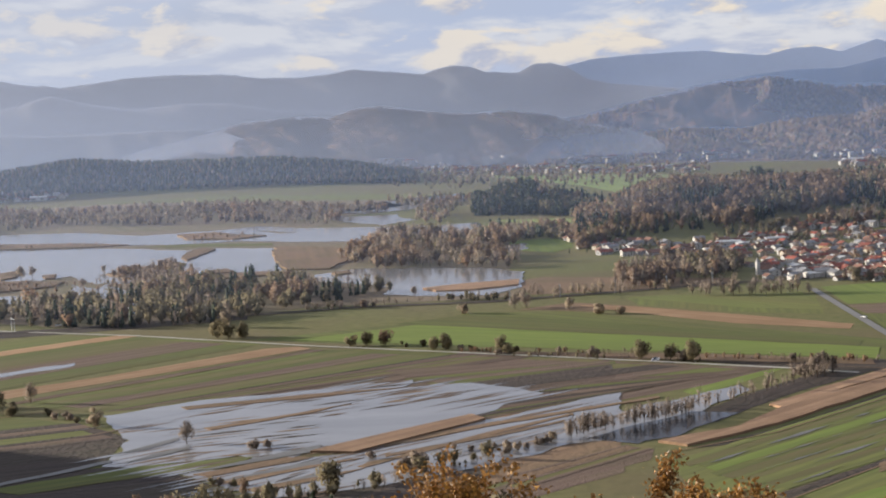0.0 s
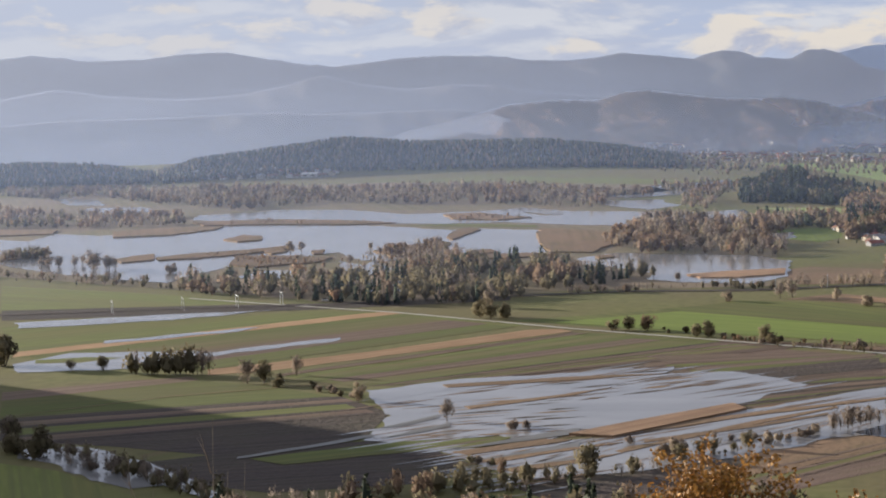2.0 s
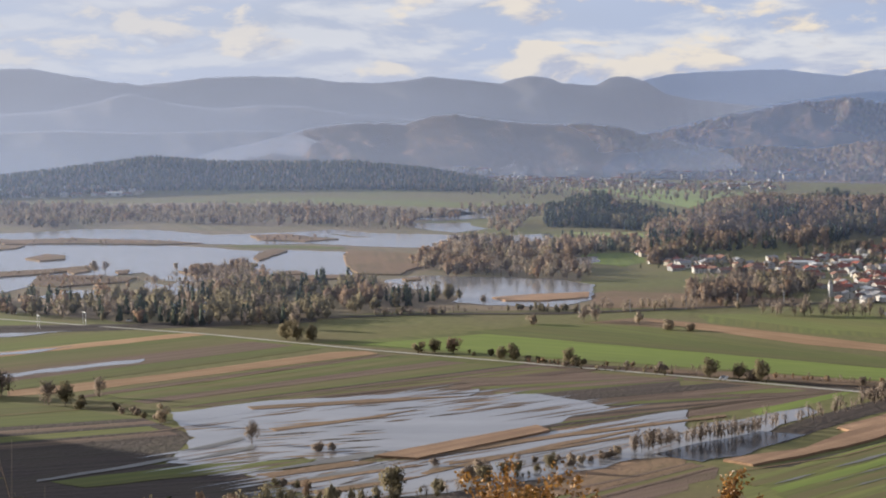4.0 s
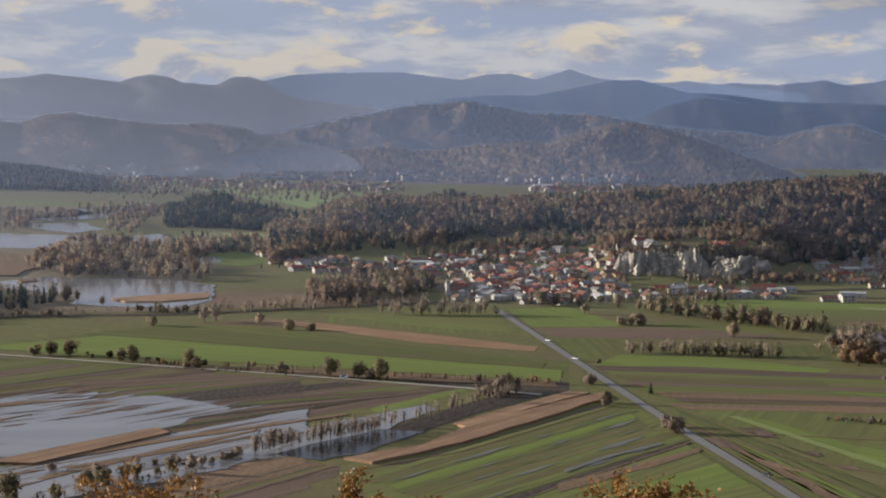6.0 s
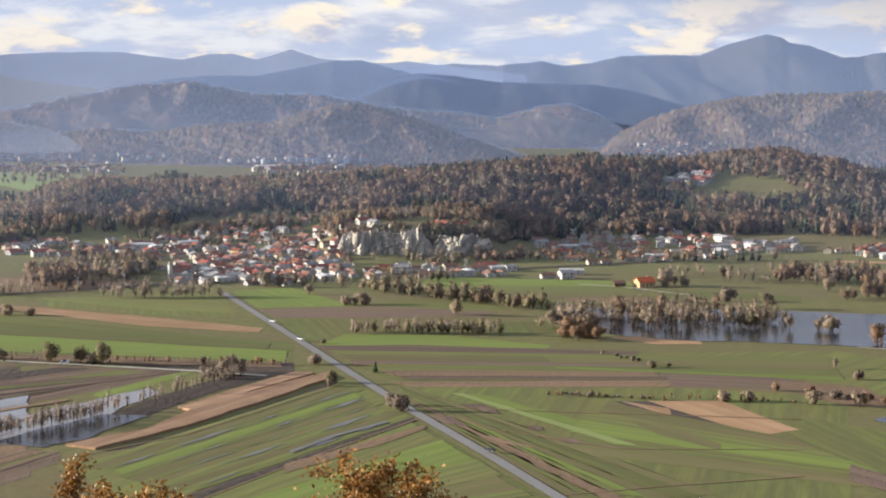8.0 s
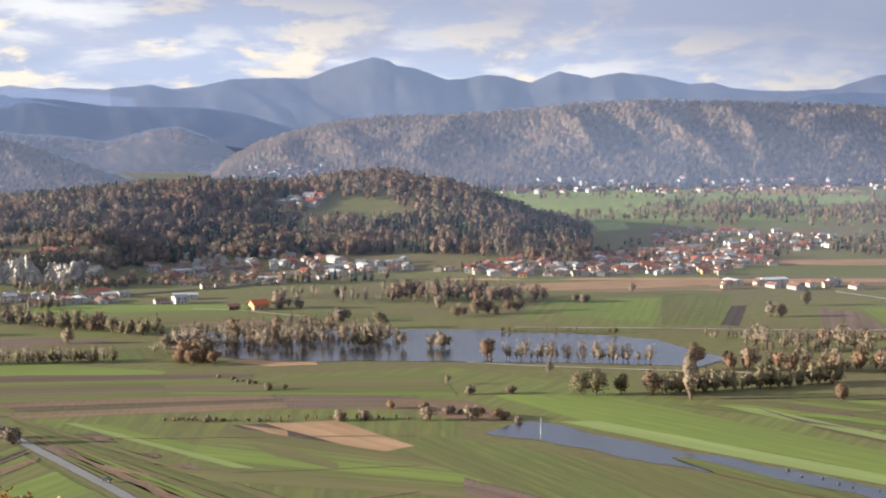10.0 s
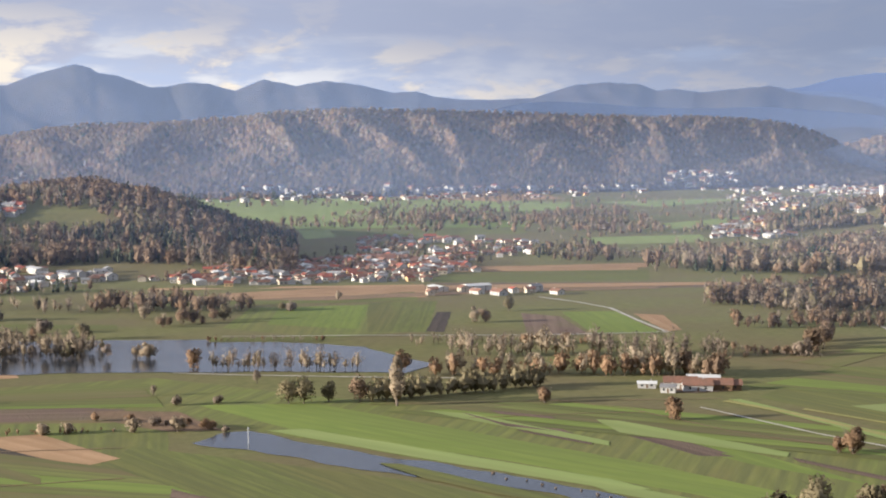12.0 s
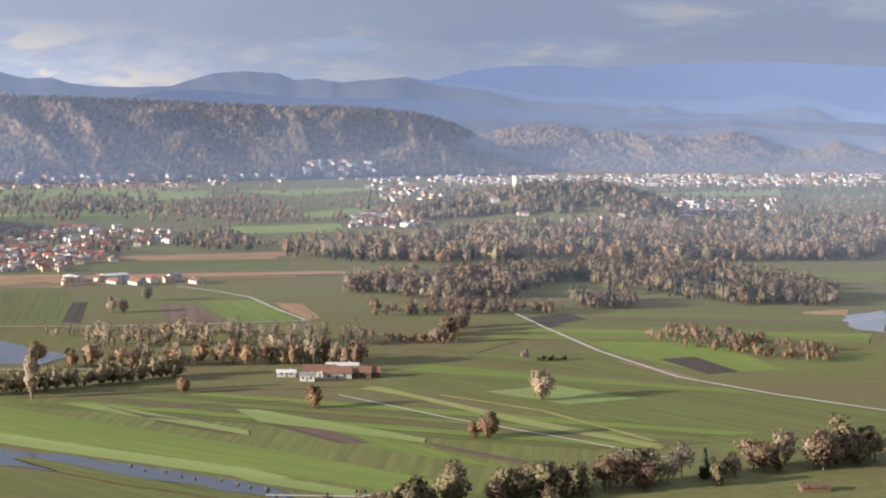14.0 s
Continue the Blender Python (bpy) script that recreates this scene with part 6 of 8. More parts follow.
tree_row(["scrub", "bush"], (324, 869), (348, 856), 8, 2.7, 2)
tree_row(["bush", "scrub"], (441, 850), (471, 784), 12, 4.4, 6)
tree_row(["grey", "pale", "brown"], (675, 1291), (756, 1225), 22, 14.5, 14)
tree_row(["brown", "olive"], (652, 1170), (718, 1180), 8, 10.4, 6)
tree_row(["scrub", "bush"], (638, 1084), (704, 1042), 16, 3.7, 3)
tree_row(["bush"], (507, 629), (519, 533), 10, 1.6, 3)
tree_row(["bush", "olive"], (776, 1209), (786, 1202), 3, 7.6, 2)
tree("rust", 668, 677, 12.3)
tree("pale", 773, 616, 19.2)
tree("rust", 669, 565, 15.5)
tree("rust", 665, 570, 8.3)
tree("olive", 562, 492, 15.0)
tree("brown", 592, 481, 10.8)
tree("olive", 551, 433, 12.4)
tree("grey", 878, 713, 8.7)
tree("brown", 652, 759, 9.4)
tree("poplar", 584, 797, 26.2)
tree("olive", 476, 497, 8.1)
tree_row(["pale", "brown", "olive"], (443, 507), (507, 475), 22, 11.3, 12)
tree_row(["olive", "bushgreen", "brown"], (520, 488), (611, 456), 13, 12.6, 10)
tree_row(["brown", "olive"], (410, 534), (451, 512), 8, 7.2, 8)
tree_row(["pale", "rust"], (669, 870), (801, 781), 34, 13.1, 9)
tree_row(["bush", "scrub"], (898, 797), (971, 847), 4, 11.0, 3)
tree_row(["bush", "brown"], (886, 858), (900, 789), 20, 5.0, 4)
tree_row(["bush"], (886, 712), (901, 698), 6, 3.4, 2)
tree("grey", 875, 711, 8.0)
tree("rust", 669, 681, 12.9)
tree("pale", 775, 618, 18.7)
tree("rust", 669, 564, 15.0)
tree("rust", 667, 571, 8.8)
tree("brown", 694, 432, 13.5)
tree("fir", 663, 441, 13.1)
tree("olive", 676, 437, 10.4)
tree_row(["olive", "brown", "bushgreen", "pale"], (698, 437), (754, 407), 12, 19.3, 8)
tree_row(["olive", "brown", "bushgreen", "grey"], (576, 475), (687, 431), 13, 15.2, 10)
tree_row(["pale", "brown"], (767, 814), (794, 767), 16, 15.1, 7)
tree_row(["bush", "brown"], (862, 823), (929, 807), 16, 5.7, 4)
tree_row(["brown"], (925, 812), (985, 858), 3, 16.5, 3)
hill_wood("mixed autumn wood on the hill behind the village", VILLAGE_HILL, 6500, 13.5, [5, 1, 0.5, 1.5, 2.4, 1.4], [(4, 200), (13, 220), (15.5, 200), (18.6, 330), (26, 330), (33, 250)], 160, CLEARINGS, 71)
hill_wood("dark conifer wood on a low hill", DARK_HILL, 9000, 11, [1.2, 1.5, 0, 0.4, 6, 0], [(0, 150)], 80, [], 73, 0.17, 0)
hill_wood("mixed wood round the tower hill", TOWER_HILL, 1100, 12, [4, 3, 0.5, 1, 1.5, 0.5], [(0, 100)], 90, TOWN_GAPS, 79)
wood_area("dark conifers on a round knoll", 800, 12, [0.6, 1, 0, 0, 6, 0], [(23, 2183), (47, 2414), (105, 2191), (174, 2153), (161, 2036), (101, 2100), (28, 2123)], 0.08)
wood_area("dark wood on a knoll", 160, 11, [1, 1, 0, 0.5, 5, 0], [(325, 2306), (356, 2307), (453, 2537), (410, 2298), (325, 2281)], 0.08)
# the large olive and conifer share puts backlit shade into these alders' colour
wood_area("grey alders along the railway, coloured darker for backlit shade", 420, 12, [0.8, 3, 0, 2, 1.6, 0.2], [(-409, 1391), (-414, 1455), (-368, 1438), (-312, 1469), (-265, 1454), (-227, 1496), (-192, 1546), (-161, 1563), (-118, 1492), (-73, 1457), (-46, 1426), (-70, 1396), (-107, 1349), (-153, 1290), (-216, 1267), (-278, 1304), (-341, 1328)], 0.08)
wood_area("dark hedge along the marsh", 110, 5, [1, 3, 0, 3, 0.6, 0], [(-630, 1567), (-538, 1505), (-458, 1466), (-416, 1433), (-405, 1394), (-489, 1431), (-600, 1490)], 0.08)
wood_area("tan willows and alders by the water", 330, 12, [3, 1, 3, 2, 0, 1], [(-81, 1644), (-105, 1721), (-84, 1808), (-82, 1902), (-39, 1938), (-5, 1916), (44, 1872), (68, 1804), (35, 1698), (61, 1617), (50, 1554), (-14, 1583), (-70, 1603)], 0.08)
wood_area("pale leafless marsh wood", 1500, 10, [2, 0.6, 4, 2.5, 0, 0.6], [(-1041, 2604), (-860, 2663), (-642, 2625), (-464, 2530), (-279, 2581), (-183, 2436), (-73, 2347), (-78, 2271), (-135, 2224), (-105, 2138), (-167, 2130), (-238, 2201), (-377, 2241), (-458, 2301), (-518, 2254), (-561, 2205), (-677, 2318), (-830, 2494), (-897, 2482)], 0.08)
wood_area("brown alders on marsh banks", 330, 9, [2, 0.6, 3, 2, 0, 1], [(-926, 2313), (-829, 2251), (-736, 2167), (-678, 2202), (-608, 2126), (-567, 2002), (-638, 1969), (-709, 1992), (-805, 2007)], 0.08)
wood_area("bare alders among the flood water", 80, 11, [1, 1.5, 0.6, 4, 0.3, 0.3], [(-258, 1493), (-262, 1603), (-233, 1677), (-204, 1571), (-213, 1466)], 0.08)
wood_area("alders behind the flood water", 60, 10, [2, 1, 3, 2, 0, 0.6], [(-42, 2120), (-32, 2285), (2, 2323), (8, 2182), (-11, 2055)], 0.08)
wood_area("dark alders round the wet meadows", 90, 10, [1.5, 2.5, 1, 2, 0.5, 0.5], [(34, 1934), (97, 1967), (100, 1859), (68, 1798), (43, 1834)], 0.08)
wood_area("scrub on the sedge banks", 60, 3.5, [2, 0.5, 1.5, 3, 0, 2], [(-564, 2016), (-482, 2040), (-387, 2002), (-331, 1961), (-378, 1958), (-467, 1979)], 0.08)
wood_area("scrub on the sedge banks", 40, 4, [2, 0.5, 1.5, 3, 0, 2], [(-293, 2053), (-255, 2066), (-193, 1998), (-226, 1978), (-276, 1997)], 0.08)
wood_area("scrub on the sedge banks", 70, 4, [2, 0.5, 1.5, 3, 0, 2], [(-406, 1559), (-417, 1630), (-364, 1621), (-325, 1600), (-333, 1569), (-379, 1537)], 0.08)
wood_area("scrub on the sedge banks", 40, 3, [2, 0.5, 1.5, 3, 0, 2], [(-490, 1628), (-424, 1681), (-391, 1717), (-380, 1694), (-416, 1650), (-483, 1613)], 0.08)
wood_area("bare trees and scrub on a bank", 70, 7, [2, 0.8, 2, 3, 0, 1], [(-300, 1654), (-276, 1690), (-252, 1739), (-238, 1715), (-243, 1639), (-272, 1605)], 0.08)
wood_area("alders and reed along the bank", 60, 8, [2, 1, 2, 3, 0, 1], [(-643, 1654), (-625, 1691), (-613, 1705), (-604, 1662), (-631, 1623)], 0.08)
wood_area("low scrub along the railway", 90, 5, [1.5, 2, 1, 3, 0.3, 0.5], [(-107, 1342), (-28, 1363), (51, 1362), (50, 1339), (-28, 1339), (-101, 1319)], 0.08)
wood_area("saplings standing in flood water", 50, 5, [1, 0.3, 2, 5, 0, 0.5], [(-330, 1555), (-309, 1645), (-238, 1576), (-248, 1459), (-292, 1458)], 0.08)
wood_area("far orchard trees and hedges", 130, 8, [2, 2, 2, 2, 0.4, 0.5], [(-85, 2478), (-13, 2544), (51, 2431), (35, 2283), (-60, 2363)], 0.08)
tree("grey", -545, 1572, 13)
tree("pale", -521, 1550, 17)
tree("grey", -510, 1553, 13)
tree("grey", -504, 1556, 12)
tree("grey", -563, 1584, 11)
tree("bush", -581, 1596, 9)
tree("grey", -547, 1600, 10)
tree("pale", -375, 1657, 13)
tree("grey", -368, 1671, 11)
tree("olive", -56, 1439, 12)
tree("grey", -440, 1508, 8)
tree("grey", -301, 1551, 10)
tree("pale", -308, 1686, 8)
tree("grey", -29, 1398, 7)
tree("pale", 7, 1272, 8)
tree("pale", -151, 1260, 14)
tree("olive", -151, 1209, 15)
wood_area("trees behind the wet meadows", 90, 10, [2, 1, 2, 2, 0, 1], [(70, 1917), (116, 1957), (143, 1808), (120, 1770), (72, 1839)], 0.08)
wood_area("tall pale poplar wood by the village", 150, 13, [2, 0.5, 5, 1.5, 0, 0.5], [(126, 1470), (170, 1511), (226, 1525), (221, 1443), (173, 1392), (118, 1383)], 0.08)
wood_area("scrub and trees along the ditch", 60, 7, [1, 1, 2, 3, 0, 1], [(45, 1378), (149, 1398), (206, 1388), (202, 1361), (63, 1332)], 0.08)
wood_area("tall brown riverside wood", 1500, 16, [4, 2.4, 1.5, 2, 0.8, 1], [(1254, 1314), (1357, 1313), (1519, 1369), (1727, 1389), (1906, 1315), (2157, 1175), (1693, 921), (1527, 1021), (1437, 1120), (1323, 1150), (1274, 1247)], 0.08)
wood_area("tan and brown wood with gaps", 850, 13, [3.5, 2, 3, 2, 0.3, 1], [(1057, 1046), (1154, 1077), (1265, 1073), (1414, 1050), (1420, 949), (1408, 855), (1349, 772), (1284, 739), (1239, 801), (1300, 941), (1273, 992), (1134, 939), (1081, 973)], 0.08)
wood_area("olive copse on the meadow", 60, 11, [1, 4, 1, 1, 0.5, 0], [(1157, 896), (1200, 874), (1156, 831), (1117, 854)], 0.08)
wood_area("brown scrub hedge", 190, 6, [2, 1, 3, 3, 0, 1], [(1021, 734), (1074, 739), (1072, 692), (1057, 607), (1014, 578), (1001, 606), (1001, 689)], 0.08)
wood_area("scattered trees on the far meadows", 150, 10, [3, 2, 2, 2, 0, 0.5], [(1680, 1998), (1839, 1956), (1621, 1645), (1513, 1648), (1610, 1903)], 0.08)
wood_area("dark hedgerow trees", 90, 10, [3, 3, 1, 1, 1, 0], [(1297, 1533), (1396, 1555), (1318, 1385), (1243, 1385), (1229, 1453)], 0.08)
wood_area("far tree belts", 200, 10, [3, 2, 2, 2, 0.5, 0.5], [(2395, 1707), (2766, 1509), (2310, 1259), (2155, 1363), (2308, 1594)], 0.08)
wood_area("far tree belts", 120, 10, [3, 2, 2, 2, 0.5, 0.5], [(1355, 1995), (1535, 2033), (1609, 1912), (1596, 1768), (1500, 1869), (1328, 1930)], 0.08)
wood_area("far tree belts", 90, 10, [3, 2, 2, 2, 0.5, 0.5], [(1717, 2017), (1928, 2063), (1570, 1623), (1394, 1617), (1588, 1887)], 0.08)
wood_area("trees on the sunny meadows", 70, 9, [2, 1, 3, 2, 0, 0.5], [(1006, 973), (1080, 933), (1114, 868), (1081, 842), (1023, 888), (967, 935)], 0.08)
wood_area("garden trees among the houses", 80, 7, [2, 2, 2, 2, 0.6, 0.5], [(99, 1665), (198, 1593), (245, 1501), (369, 1422), (403, 1555), (362, 1756), (284, 1706), (207, 1665)], 0.08)
wood_area("garden trees among the houses", 140, 8, [2, 2, 2, 2, 0.6, 0.5], [(778, 1435), (924, 1479), (1146, 1428), (1330, 1561), (1189, 1674), (847, 1490)], 0.08)
wood_area("garden trees among the houses", 120, 9, [3, 2, 2, 2, 0.6, 0.5], [(2024, 2054), (2340, 2110), (2590, 1904), (3377, 1844), (3119, 1702), (2412, 1729), (2191, 1953), (1601, 1567)], 0.08)
wood_area("thin hedge under the railway", 45, 7, [1, 1, 3, 3, 0, 0], [(269, 1386), (420, 1392), (450, 1348), (350, 1330), (279, 1347)], 0.08)
wood_area("pale willows and brown alders", 260, 11, [2, 2, 4, 2, 0.2, 0.8], [(1467, 1110), (1535, 1092), (1504, 974), (1411, 813), (1301, 739), (1234, 773), (1232, 849), (1224, 908), (1309, 1014)], 0.08)
wood_area("brown trees between the meadows", 260, 12, [3, 2, 2, 2, 0.5, 1], [(1296, 1362), (1449, 1470), (1497, 1398), (1633, 1395), (1782, 1390), (1486, 1159), (1370, 1205), (1263, 1214), (1221, 1268)], 0.08)
wood_area("willows along the wet meadows", 120, 10, [2, 2, 3, 2, 0.2, 0.8], [(1122, 1118), (1217, 1135), (1199, 1054), (1192, 987), (1254, 1007), (1119, 926), (1058, 929), (1082, 1010), (1063, 1052)], 0.08)
wood_area("bare alders in the pond", 70, 10, [1, 0.5, 2, 4, 0, 0.5], [(470, 1148), (517, 1167), (561, 1124), (566, 1085), (527, 1056), (488, 1101), (455, 1111)], 0.08)
wood_area("round willows behind the pond", 45, 10, [2, 1.5, 4, 2, 0, 0.5], [(587, 1367), (655, 1371), (695, 1325), (791, 1340), (781, 1271), (682, 1195), (640, 1245), (595, 1294)], 0.08)
wood_area("wood at the foot of the lookout hill", 260, 13, [2, 3, 0.5, 2, 1, 0.5], [(17, 626), (91, 626), (172, 567), (231, 596), (241, 548), (124, 520), (14, 543)], 0.08)
wood_area("wood at the foot of the lookout hill", 200, 13, [2, 3, 0.5, 2, 1, 0.5], [(-181, 658), (-116, 666), (-35, 666), (56, 655), (49, 584), (-67, 586), (-160, 593)], 0.08)
wood_area("autumn trees above the quarry", 280, 10, [4, 2, 1, 2, 1, 1], [(385, 1578), (415, 1558), (448, 1552), (482, 1552), (524, 1554), (576, 1630), (534, 1540), (481, 1532), (443, 1534), (395, 1541)], 0.08)
wood_area("brown bushes at the foot of the rock", 50, 6, [3, 1, 1, 2, 0, 1], [(443, 1502), (483, 1506), (541, 1530), (532, 1476), (441, 1462)], 0.08)
wood_area("far hedges and orchard trees", 170, 8, [3, 3, 1.5, 2, 1, 0.5], [(-127, 3392), (146, 3051), (405, 2973), (316, 2319), (126, 2637), (-102, 2710)], 0.08)
wood_area("far hedges and orchard trees", 200, 8, [3, 3, 1.5, 2, 1, 0.5], [(610, 3006), (827, 2881), (777, 2674), (556, 2698)], 0.08)
wood_area("far hedges and orchard trees", 140, 9, [3, 3, 1.5, 2, 1, 0.5], [(-95, 2880), (96, 3011), (364, 2703), (337, 2500), (84, 2657), (-44, 2841)], 0.08)
wood_area("far hedgerow trees", 120, 8, [3, 3, 1.5, 2, 1, 0.5], [(1443, 2469), (1714, 2415), (1988, 2406), (1930, 2138), (1694, 2244), (1465, 2346)], 0.08)
wood_area("far hedgerow trees", 160, 9, [3, 3, 1.5, 2, 1, 0.5], [(1628, 2296), (1776, 2125), (1610, 1903), (1362, 1790), (1315, 1855)], 0.08)
wood_area("far hedgerow trees", 180, 9, [3, 3, 1.5, 2, 1, 0.5], [(2300, 2074), (3119, 1702), (2932, 1600), (2488, 1773), (2191, 1953)], 0.08)
wood_area("dark woods at the foot of the ridge", 420, 9, [2, 2, 0.5, 1.5, 4, 0], [(1507, 2650), (1836, 2587), (2249, 2493), (2602, 2477), (2507, 2385), (2079, 2443), (1763, 2484), (1497, 2562)], 0.12)
wood_area("trees along the village edge", 70, 9, [3, 2, 2, 2, 0.6, 0.5], [(394, 1500), (488, 1462), (541, 1473), (665, 1417), (756, 1429), (685, 1458), (552, 1504)], 0.08)
wood_area("trees on the slope above the houses", 150, 8, [4, 2.5, 1, 2, 1, 1], [(210, 1689), (287, 1727), (386, 1791), (454, 1754), (437, 1687), (359, 1738), (281, 1685)], 0.08)
wood_area("far hedges and garden trees", 150, 8, [3, 2, 2, 2, 0.6, 0.5], [(1647, 2857), (2113, 2744), (2424, 2532), (2198, 2295), (1873, 2432), (1550, 2653)], 0.08)
wood_area("far hedgerow on the sunlit meadow", 60, 8, [2, 3, 1, 2, 1, 0.5], [(1450, 2152), (1524, 2163), (1682, 2086), (1597, 1992), (1439, 2043)], 0.08)
wood_area("far hedges and orchard trees", 170, 8, [3, 3, 1.5, 2, 1, 0.5], [(-125, 3329), (151, 3156), (412, 3024), (384, 2818), (138, 2889), (-105, 2804)], 0.08)
wood_area("pale trees round the meadow", 40, 9, [2, 1, 4, 2, 0, 0.5], [(25, 2397), (70, 2522), (71, 2137), (33, 2090)], 0.08)
range_wood("hill_range_brown", "brown leafless woods on the long ridge", 24000, 10.5, [6, 1.5, 1.2, 1.2, 0.7, 3], 401)
range_wood("hill_range_east", "brown woods on the hills behind the town", 7000, 9, [6, 1.5, 1.2, 1.2, 0.7, 3], 404)
range_wood("hill_range_low", "brown woods on the low hazy hills", 9000, 8.5, [6, 1.5, 1, 1, 0.8, 2.6], 402)
range_wood("hill_range_church", "brown woods on the low church hills", 10000, 8.5, [6, 1.5, 1, 1, 0.8, 2.6], 405)
range_wood("hill_range_middle", "brown woods on the rounded hills", 9000, 9, [6, 1.5, 1, 1, 0.8, 2.6], 403)
wood_area("autumn trees on the knoll over the rock face", 330, 9.5, [4, 2, 1, 2, 1, 1], [(388, 1606), (420, 1598), (452, 1589), (484, 1580), (515, 1570), (546, 1559), (595, 1699), (561, 1710), (527, 1721), (493, 1731), (458, 1741), (423, 1750)])
wood_area("garden trees among the houses", 80, 6, [2, 2, 2, 2, 0.6, 0.5], [(99, 1665), (198, 1593), (245, 1501), (369, 1422), (403, 1555), (357, 1729), (282, 1691), (207, 1665)], 0.08)
tree_row(["bush", "scrub", "bush"], (4, 1097), (114, 1055), 18, 3.5, 4)
tree_row(["bush", "scrub", "bush"], (136, 1034), (218, 995), 20, 4.0, 4)
wood_area("far hedgerow trees", 110, 9, [3, 2, 2, 2, 0.5, 0.5], [(1960, 2240), (2233, 2210), (2375, 1973), (1843, 1530), (1813, 1793), (1764, 1992)], 0.08)
wood_area("far hedgerow trees", 90, 9, [3, 2, 2, 2, 0.5, 0.5], [(1490, 1873), (1693, 1675), (1772, 1542), (1713, 1508), (1589, 1571), (1434, 1760)], 0.08)
wood_area("far hedgerow trees", 80, 9, [3, 2, 2, 2, 0.5, 0.5], [(1299, 2057), (1403, 2064), (1467, 1982), (1620, 2061), (1531, 1948), (1337, 1931), (1232, 1950)], 0.08)


# ---- houses ----
def plaster(name, c):
    return surface(name, c, tuple(v * 0.85 for v in c), 0.8, tuple(v * 0.7 for v in c), 0.15, 0.4, rough=0.9, vary=0.08)


M_WHITE, M_CREAM, M_OCHRE, M_GREYWALL = plaster("white_plaster", (0.55, 0.525, 0.49)), plaster("cream_plaster", (0.50, 0.44, 0.35)), plaster("ochre_plaster", (0.60, 0.42, 0.22)), plaster("grey_plaster", (0.42, 0.41, 0.40))
M_ROOFRED = surface("red_tiles", (0.21, 0.058, 0.04), (0.30, 0.09, 0.056), 1.5, (0.14, 0.06, 0.046), 0.2, 0.5, rough=0.85, vary=0.25, bump=0.5, bump_size=0.05)
M_ROOFBROWN = surface("brown_tiles", (0.16, 0.08, 0.055), (0.23, 0.12, 0.085), 1.5, (0.12, 0.08, 0.06), 0.2, 0.5, rough=0.85, vary=0.25, bump=0.5, bump_size=0.05)
M_ROOFGREY = surface("grey_roofing", (0.20, 0.20, 0.21), (0.29, 0.28, 0.28), 1.5, (0.16, 0.15, 0.15), 0.2, 0.5, rough=0.7, vary=0.25, bump=0.4, bump_size=0.05)
M_ROOFPALE = surface("pale_sheet_roof", (0.48, 0.48, 0.48), (0.58, 0.57, 0.55), 0.6, (0.45, 0.44, 0.42), 0.1, 0.5, rough=0.5, vary=0.15)
M_PANE = surface("dark_window_glass", (0.03, 0.035, 0.04), (0.05, 0.055, 0.06), 1.0, rough=0.12)
M_WOODDARK = surface("dark_boards", (0.10, 0.06, 0.035), (0.16, 0.10, 0.06), 3.0, rough=0.9, stretch=(1, 8, 1))
M_ROCK = surface("pale_quarry_rock", (0.368, 0.335, 0.289), (0.592, 0.538, 0.456), 0.16, (0.152, 0.136, 0.106), 0.06, 0.55, rough=0.95, bump=1.0, bump_size=1.2, stretch=(1, 1, 0.3), detail=7)
M_STEEL = surface("galvanised_steel", (0.42, 0.43, 0.44), (0.52, 0.53, 0.54), 2.0, rough=0.5, metal=0.6)


def box_into(bm, x0, x1, y0, y1, z0, z1):
    v = [bm.verts.new((x, y, z)) for z in (z0, z1) for x, y in ((x0, y0), (x1, y0), (x1, y1), (x0, y1))]
    for f in ((3, 2, 1, 0), (4, 5, 6, 7), (0, 1, 5, 4), (1, 2, 6, 5), (2, 3, 7, 6), (3, 0, 4, 7)):
        bm.faces.new([v[i] for i in f])


def from_bm(name, bm):
    me = bpy.data.meshes.new(name)
    bm.to_mesh(me)
    bm.free()
    return me


def house_mesh_wall(w, d, h, rise):
    """Four walls with gables over the short sides; the ridge runs along x."""
    bm = bmesh.new()
    b = [bm.verts.new(p) for p in ((-w, -d, -2), (w, -d, -2), (w, d, -2), (-w, d, -2))]
    t = [bm.verts.new(p) for p in ((-w, -d, h), (w, -d, h), (w, d, h), (-w, d, h))]
    g = [bm.verts.new((-w, 0, h + rise)), bm.verts.new((w, 0, h + rise))]
    bm.faces.new((b[0], b[1], t[1], t[0]))
    bm.faces.new((b[2], b[3], t[3], t[2]))
    bm.faces.new((b[1], b[2], t[2], g[1], t[1]))
    bm.faces.new((b[3], b[0], t[0], g[0], t[3]))
    return from_bm("wall", bm)


